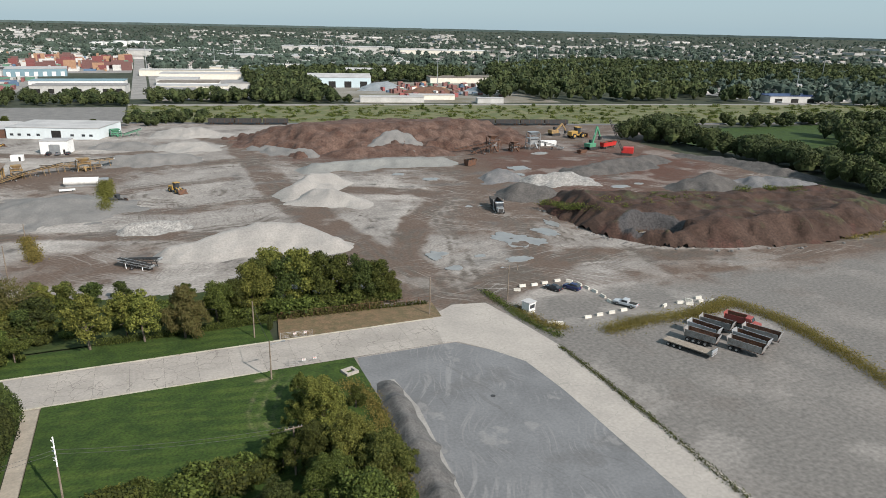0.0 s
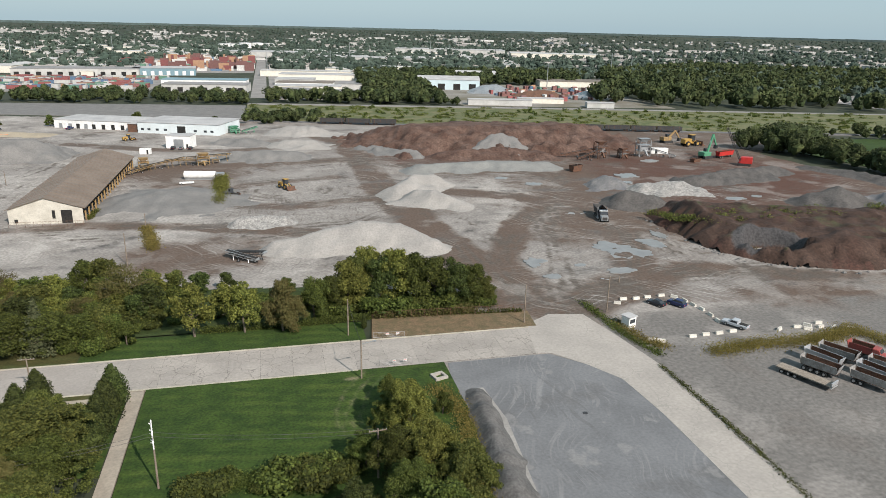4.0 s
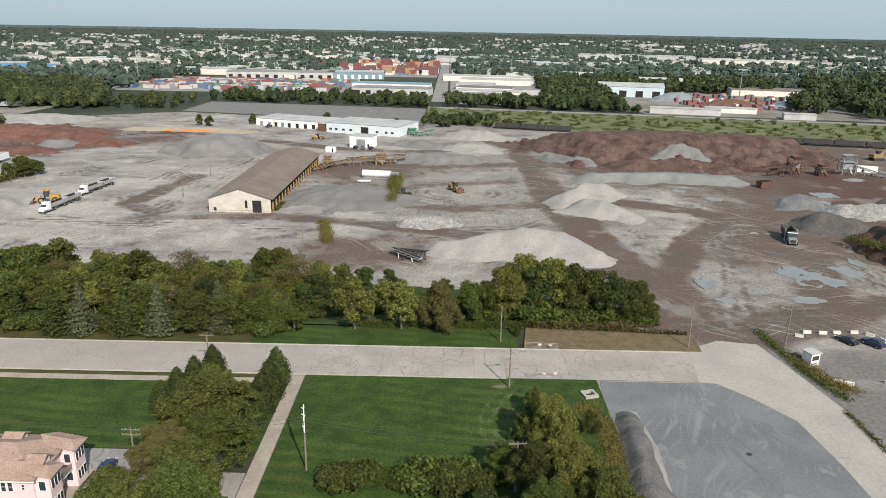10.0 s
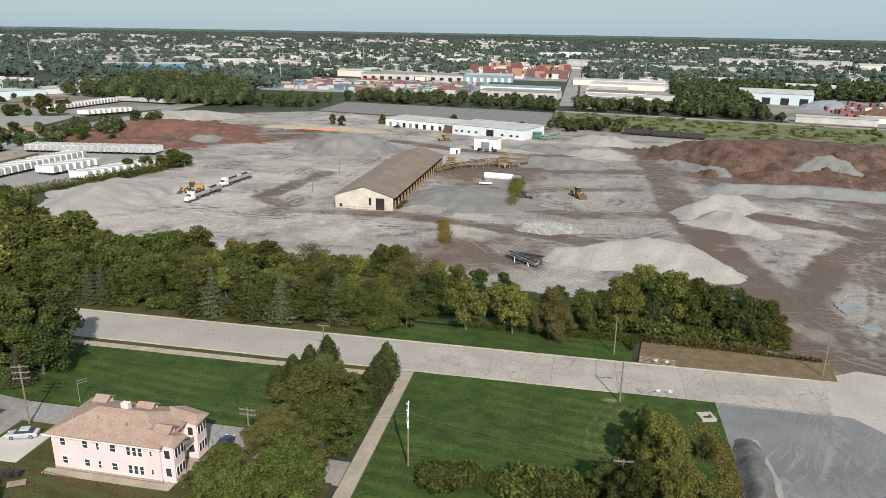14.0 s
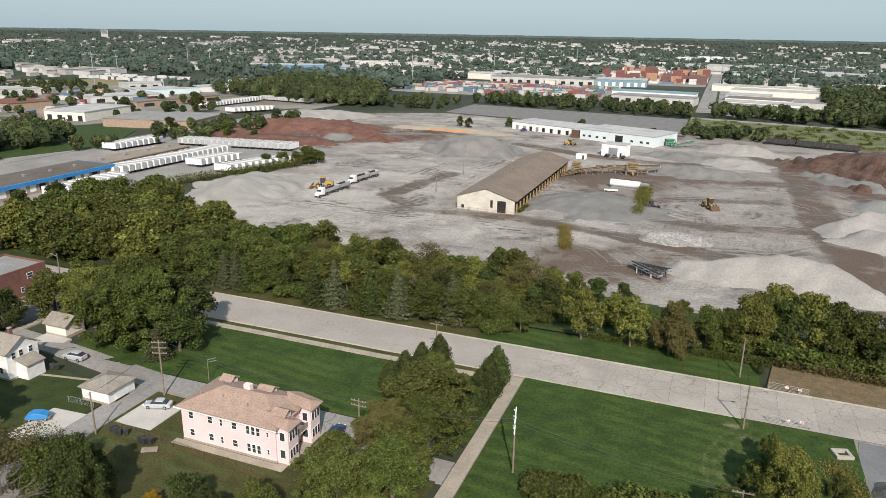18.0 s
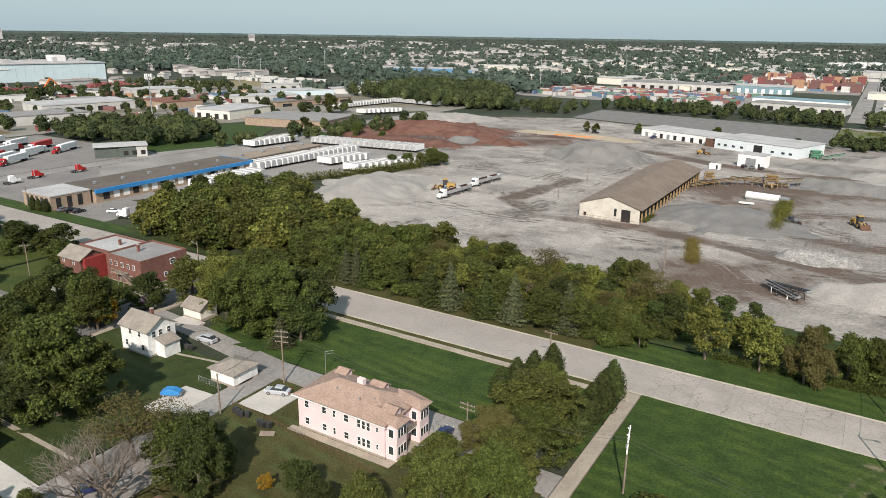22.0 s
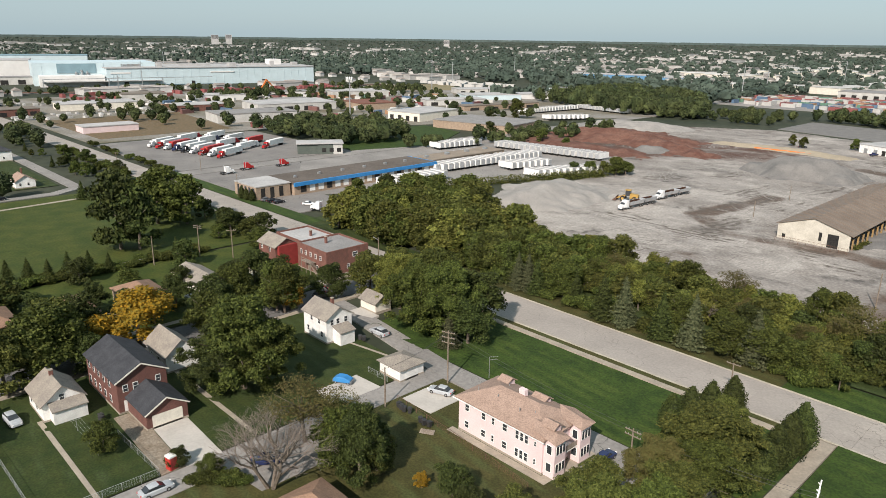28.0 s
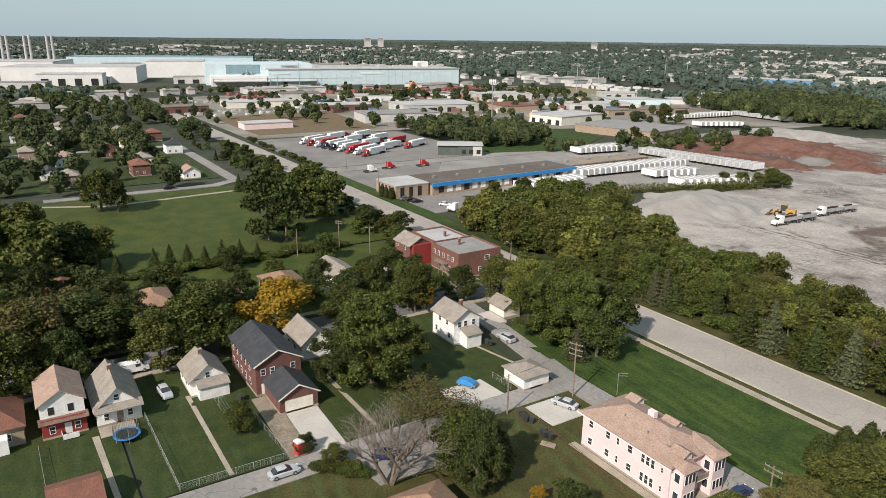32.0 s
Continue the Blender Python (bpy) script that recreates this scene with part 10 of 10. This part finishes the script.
# the wood between road and yard
dense = []
SPRUCES = (-107.8, -103.4, -100.4, -97.2, -86.4, -77.2, -71.8, -62.4, -55.4, -43.4)
for i in range(275):
    x = tr.uniform(-192, -24)
    back = 167 if x > -98 else 170 if x > -150 else 178 + (-150 - x) * 0.7
    y = tr.uniform(142, back) if x > -150 else tr.uniform(139, back)
    hgt = tr.uniform(8, 14.5) if x < -125 else tr.uniform(7.5, 10.5) if x < -95 else tr.uniform(4.8, 8.6)
    k = tr.choice(["wgreen:0", "wgreen:1", "wpale:0", "wpale:1", "wpale:2", "wlime:0", "wgreen:2", "wgreen:3", "wpale:1", "wlime:1"] if x < -118 else ["wgreen:0", "wgreen:1", "wgreen:2", "wgreen:3", "wdark:0", "wpale:2", "wgreen:2", "wpale:0", "wpale:1", "wpale:2", "airy:2", "wlime:0"] if x < -75 else ["wgreen:1", "wgreen:2", "wpale:0", "wpale:1", "wpale:2", "wlime:0", "airy:0", "airy:1", "twiggy:0", "wtan:0", "wgreen:3", "wdark:0"])
    if y < 148 and any(abs(x - q) < 5.0 for q in SPRUCES):
        y = y + 8
    if y > 157 or x < -150:
        dense.append((k, x, y, hgt, tr.uniform(0.95, 1.3)))
    else:
        plant(k, x, y, hgt, tr.uniform(0.95, 1.3), group="roadside wood")
for i in range(44):                                        # rough growth at the yard side
    plant("bush:%d" % (i % 2), -112 + 2.1 * i + tr.uniform(-1, 1), tr.uniform(165, 172.5), tr.uniform(1.6, 3.6), tr.uniform(1.0, 1.6), group="undergrowth")
for i in range(56):                                        # low growth inside the wood
    plant("bush:0", tr.uniform(-110, -28), tr.uniform(150, 169), tr.uniform(2.0, 4.2), tr.uniform(1.0, 1.5), group="undergrowth")
for k in range(4):                                         # the back of the wood, in four shades
    grove("wood_crowns", "dense mixed green crowns of the roadside wood", dense[k::4])
for i in range(17):                                        # thin tall trees at the back of the wood
    x = -106 + 4.7 * i + tr.uniform(-1.5, 1.5)
    plant(("airy:2", "airy:0", "airy:2", "wpale:0", "twiggy:0", "airy:1")[i % 6], x, tr.uniform(158, 169), tr.uniform(8.5, 12), tr.uniform(0.9, 1.25), group="roadside wood")
for x, y, h, w in ((-49, 141.8, 8.6, 1.4), (-42.4, 141.4, 8.4, 1.45), (-36.4, 142.6, 7.4, 1.35), (-31.6, 144.6, 6.2, 1.3), (-62, 146.5, 8.0, 1.3), (-92, 143.4, 9.4, 1.3), (-110, 143.0, 10.5, 1.3), (-116, 142.6, 11.5, 1.3)):
    plant("green:%d" % (int(-x) % 4), x, y, h, w, group="roadside wood")
for x, y, h, w in ((-27, 165, 6.4, 1.2), (-21.5, 167, 6.8, 1.1), (-16, 166, 6.4, 1.2), (-10, 169, 5.0, 1.1), (-24, 153, 3.8, 1.4), (-19, 157, 3.2, 1.4)):
    plant(("wpale:0", "wdark:1", "airy:2")[int(-x) % 3], x, y, h, w, group="roadside wood")
for i in range(46):                                        # undergrowth
    plant("bush:%d" % (i % 2), tr.uniform(-170, -24), tr.uniform(139.4, 143), tr.uniform(1.6, 3.2), tr.uniform(0.9, 1.3), group="undergrowth")
for i in range(26):
    plant("bush:%d" % (i % 2), 12 + 1.5 * i + tr.uniform(-.6, .6), tr.uniform(148.2, 151.5), tr.uniform(2.2, 4.0), tr.uniform(1.0, 1.3), group="undergrowth")
for i in range(30):
    plant("bush:%d" % (i % 2), tr.uniform(-30, 14), tr.uniform(147, 163), tr.uniform(1.0, 2.0), tr.uniform(1.2, 1.8), group="undergrowth")
for k, x, y, h, w in (("cone:0", -25.8, 117.2, 9.0, 1.0), ("cone:1", -26.0, 112.6, 9.0, 1.0), ("cone:0", -26.2, 108.0, 8.6, 1.0), ("cone:1", -26.4, 103.4, 8.4, 1.0), ("cone:0", -37.6, 118.4, 8.6, 1.0), ("cone:1", -39.6, 114.6, 8.2, 1.0), ("cone:0", -41.2, 110.6, 8.0, 1.0), ("cone:1", -42.4, 106.6, 7.6, 1.0),
                      ("bare:1", -60.0, 153.0, 8.6, 1.1), ("bare:0", -52.0, 157.0, 8.0, 1.1), ("green:2", -360, 437, 16, 1.0), ("bare:0", -72.8, 50.4, 13.6, 1.35), ("bare:1", -76.4, 53.4, 11.5, 1.3), ("twiggy:0", -79.6, 60.4, 11.0, 1.35), ("twiggy:1", -74.6, 63.0, 9.6, 1.3), ("fdark:0", -65.8, 61.0, 12.0, 0.95), ("pale:2", -136.5, 40.5, 13.0, 1.1), ("green:0", -137.0, 8.0, 15.0, 1.0), ("green:2", -128.6, 86.6, 12.5, 0.95), ("dark:1", -145.0, 48.0, 10.0, 1.3), ("dark:2", -140.6, 19.6, 13.5, 1.5), ("dark:0", -126.8, 44.0, 8.0, 1.2), ("green:1", -127.2, 68.0, 10.5, 1.2), ("dark:0", -139.6, 92.0, 10.0, 1.3), ("dark:1", -129.8, 100.0, 9.0, 1.2), ("dark:2", -152, 92.0, 9.0, 1.3), ("dark:0", -180, 58.0, 7.0, 1.3), ("dark:1", -178, 22, 8.0, 1.3), ("dark:2", -164, 26, 8.5, 1.3), ("dark:0", -148, 28, 9.5, 1.3), ("dark:1", -147.5, 58, 7.5, 1.2), ("dark:2", -160, 76, 6.0, 1.3), ("dark:0", -183, 4, 10.0, 1.3), ("tan:0", -146, 16.0, 13.0, 1.3), ("dark:1", -158, 54.5, 7.5, 1.1), ("dark:0", -176, 84, 8, 1.2), 
                      ("pale:1", -200.0, 28.0, 12.0, 1.1), ("dark:2", -174.0, 12.0, 11.0, 1.2), ("green:3", -150.0, 22.0, 10.0, 1.2), ("dark:0", -142.0, 62.0, 8.0, 1.1), ("green:1", -168.0, 66.0, 6.0, 1.2), ("cone:0", -242.0, 136.6, 6.0, 0.9), ("cone:1", -238.8, 136.8, 5.4, 0.9), ("cone:0", -235.6, 137.4, 5.4, 0.9), ("green:0", -214.0, 172.0, 8.0, 1.2), ("dark:1", -209.0, 182.0, 9.0, 1.2), ("green:3", -204.0, 192.0, 9.0, 1.2),
                      ("airy:0", -15.3, 143.4, 11.8, 1.02), ("airy:1", -5.2, 143.8, 11.2, 0.94), ("tan:0", 2.6, 143, 11.8, 0.81), ("airy:1", -8.6, 146.5, 10.5, 0.94), ("green:2", 9.6, 147.5, 10.2, 0.94), ("green:0", 13.8, 149.5, 9.7, 0.85),
                      ("lime:0", 17.4, 151, 12.4, 0.89), ("green:1", 20, 155, 12.1, 0.94), ("dark:0", 25, 152.5, 12.4, 0.85), ("lime:1", 28.6, 153.5, 13.8, 0.89), ("green:3", 32.5, 152, 12.7, 0.94), ("green:0", 37.6, 152, 12.1, 1.02), ("dark:1", 42, 150.6, 11.6, 0.98), ("green:2", 46.4, 150, 10.2, 0.94), ("pale:0", 49, 148.8, 7.5, 0.85), ("green:1", 4, 165, 4.2, 1.20), ("lime:1", 22.5, 158, 13.0, 0.94),
                      ("tan:1", 4.6, 142.6, 7.6, 1.02), ("cone:0", 19.6, 141, 4.0, 0.60),
                      
                      ("fpale:1", -33.2, 104.6, 10.4, 1.10), ("fpale:0", -32.0, 97.4, 12.4, 1.50), ("fgreen:3", -29.4, 92, 10.0, 1.30), ("ftan:1", -34.4, 88.0, 10.2, 1.1), ("fpale:2", -30.4, 84.4, 10.0, 1.35), ("fpale:1", -38.0, 78.6, 9.0, 1.3), ("fgreen:0", -29, 79, 10.2, 1.35), ("fpale:2", -35, 75, 9.6, 1.3),
                      ("flime:0", 20.8, 98.0, 10.4, 1.05), ("fgreen:0", 17.4, 100.0, 6.2, 0.95), ("fgreen:3", 17.4, 86.5, 9.4, 1.0), ("flime:1", 22.4, 102.6, 7.0, 0.90), ("fpale:1", 19.6, 108.8, 5.8, 0.80), ("flime:2", 21.6, 84.4, 11.0, 1.05), ("fpale:0", 25.4, 79.0, 10.4, 1.10), ("fgreen:1", 17.6, 79.0, 9.0, 1.10), ("fgreen:2", 13.3, 91.2, 6.4, 1.20), ("green:1", 28.0, 103.6, 4.4, 0.95), ("green:3", 26.2, 88.0, 3.4, 1.20), ("green:0", 20.5, 73.0, 9.5, 1.20), ("dark:1", 10.5, 80, 6.0, 1.30), ("green:3", 3, 78, 5.0, 1.50), ("dark:0", 16.4, 94.6, 3.4, 1.20),
                      ("dark:1", -196, 108, 8.5, 1.3), ("dark:0", -189, 116, 8.0, 1.2), ("dark:2", -234, 109, 9.0, 1.3), ("dark:0", -222, 112, 7.0, 1.3), ("fgreen:2", -94.5, 105, 17.0, 1.15), ("fgreen:0", -100.5, 103.5, 16.3, 1.15), ("fgreen:1", -101.5, 109.5, 17.0, 1.15), ("dark:1", -93, 112, 14.3, 1.20), ("fpale:1", -107, 113, 15.6, 1.15), ("flime:1", -113.5, 108.5, 14.3, 1.10), ("pale:2", -119, 112, 12.9, 1.10), ("dark:0", -88.5, 106, 10.9, 1.20), ("pale:0", -124.5, 108, 11.6, 1.10), ("airy:0", -112, 118, 13.6, 1.10), ("blue:0", -89.6, 101.5, 8.1, 1.30),
                      ("dark:2", -203.7, 77, 23.8, 0.85), ("dark:0", -200, 81, 19.6, 0.90), ("green:2", -226, 97, 19.6, 0.95), ("green:0", -233, 102, 18.2, 0.99), ("green:3", -219, 104, 16.8, 0.99), ("dark:1", -207, 112, 7.0, 1.30), ("dark:0", -198, 112, 7.0, 1.30), ("green:0", -190, 112, 7.0, 1.40), ("green:1", -178, 108, 6.5, 1.40), ("green:2", -196, 104, 5.0, 1.30), ("green:1", -270, 37, 16.2, 1.10), ("dark:1", -266, 42, 12.2, 1.10), ("pale:1", -212, 12, 18.2, 1.08), ("dark:0", -200, 22, 14.0, 1.17), ("green:0", -238, 2, 18.2, 1.08), ("green:2", -205, 0, 18.2, 1.17),
                      ("gold:0", -132.8, 55.0, 12.4, 1.5), ("green:1", -131, 86, 12.1, 1.05), ("gold:1", -129.4, 88.6, 9.6, 0.80), ("pale:2", -127.4, 29.8, 12.6, 1.15), ("green:3", -131.0, 37.4, 13.6, 1.35), ("pale:0", -191, 13, 17.5, 1.25), ("dark:1", -198, 22, 13.5, 1.3), ("dark:2", -172, 39.5, 7.4, 1.6), ("dark:0", -169, 36, 6.4, 1.4), ("green:1", -98.2, 36.2, 5.2, 1.3), ("tan:1", -136.8, 9.2, 15.0, 1.25), ("pale:0", -146, 2, 15.5, 1.20), ("dark:1", -148.4, 84, 8.7, 1.20), ("dark:0", -147, 69, 8.4, 1.10), ("green:2", -139, 80, 10.9, 1.20), ("dark:1", -136.4, 73, 10.3, 1.20), ("dark:2", -170, 24, 9.0, 1.20), ("green:1", -172, 40, 8.0, 1.20), ("dark:0", -166, 44, 5.0, 1.30), ("green:0", -126, 4, 14.1, 1.10), ("pale:2", -141, 24, 11.5, 1.20), ("dark:2", -128.4, 14, 11.5, 1.00),
                      ("fgreen:3", -102, 62, 18.5, 1.12), ("fdark:1", -104.5, 58.5, 13.2, 1.15), ("fgreen:0", -99, 65, 13.8, 1.10), ("green:1", -71, 60.5, 9.4, 1.10), ("dark:0", -74.4, 64.5, 8.0, 1.15), ("green:2", -66, 64, 6.5, 1.20), ("dark:0", -54, 68, 5.4, 1.30), ("dark:1", -49, 66, 5.2, 1.30), ("pale:0", -44, 69, 6.0, 1.30), ("gold:1", -58.4, 66, 2.8, 0.90), ("green:2", -81, 45.6, 3.6, 1.30), ("dark:1", -86.8, 43, 3.2, 1.30),
                      ("green:0", -174, 292, 7.5, 1.30), ("pale:0", -177, 296, 8.0, 1.30), ("green:1", -172, 297, 6.5, 1.40), ("pale:1", -179, 289, 6.5, 1.30), ("green:2", -183, 284, 7.0, 1.30), ("green:3", -175, 301, 6.0, 1.40), ("dark:1", -187, 277, 6.5, 1.3), ("green:1", -180, 302, 7.0, 1.3), ("green:1", -150, 455, 7.0, 0.90), ("pale:2", -158, 460, 7.0, 0.90), ("green:0", -126, 470, 7.0, 1.10), ("dark:0", -30, 458, 7.0, 1.20), ("green:2", -78, 478, 8.0, 1.00), ("green:3", -262, 346, 9.5, 1.10), ("green:0", -243, 346, 6.0, 1.20), ("dark:1", -308, 350, 9.0, 1.20), ("dark:0", -350, 395, 10.0, 1.10)):
    plant(k, x, y, h, w)
for kind, x, y, h in (("spruce:0", -107.8, 140.6, 10.6), ("blue:0", -103.4, 139.4, 10.0), ("blue:1", -100.4, 139.8, 10.2), ("spruce:1", -97.2, 139.4, 9.8), ("spruce:0", -77.2, 138.2, 11.4), ("blue:1", -71.8, 138.4, 12.0), ("spruce:1", -62.4, 138.2, 11.2), ("blue:0", -55.4, 138.6, 12.4), ("blue:1", -43.4, 140.4, 12.2), ("spruce:1", -86.4, 140.6, 9.0)):
    plant(kind, x, y, h, 1.2, group="roadside spruces")
for i, (x, y) in enumerate(((-188.4, 30.8), (-191.7, 40.6), (-191.4, 44.7), (-189.8, 49.1), (-189.0, 53.5), (-189.6, 58.5), (-187.0, 62.9), (-184.6, 67.1), (-185.1, 85.8), (-280, 90), (-287, 100), (-290, 112))):
    plant("spruce:%d" % (i % 2), x, y, tr.uniform(5.2, 8.0), 1.4, group="park conifers")
for i in range(40):
    plant("bush:%d" % (i % 2), -186.5 + tr.uniform(-2, 2), 20 + 1.9 * i, tr.uniform(1.2, 2.4), 1.2, group="park hedge")
for i in range(26):
    plant("bush:%d" % (i % 2), tr.uniform(-420, -312), tr.choice((137.2, 137.8, 121, 120)), tr.uniform(1.8, 3.4), 1.1, group="street bushes")
for i in range(22):
    plant(tr.choice(("green:0", "green:2", "dark:0", "spruce:0")), tr.uniform(-420, -305), tr.uniform(101, 120), tr.uniform(3.5, 7), 1.1, group="street trees")

for i in range(16):                                        # ragged growth that joins the hedge to the trees
    plant("bush:%d" % (i % 2), tr.uniform(-11, 17), tr.uniform(88.5, 91.6), tr.uniform(1.4, 3.0), tr.uniform(0.9, 1.4), group="hedge bushes")
for i in range(14):
    plant("bush:%d" % (i % 2), -81.4 + 0.4 * i, 43 + 0.42 * i + tr.uniform(-.5, .5), tr.uniform(1.0, 1.8), 1.1, group="alley hedge")
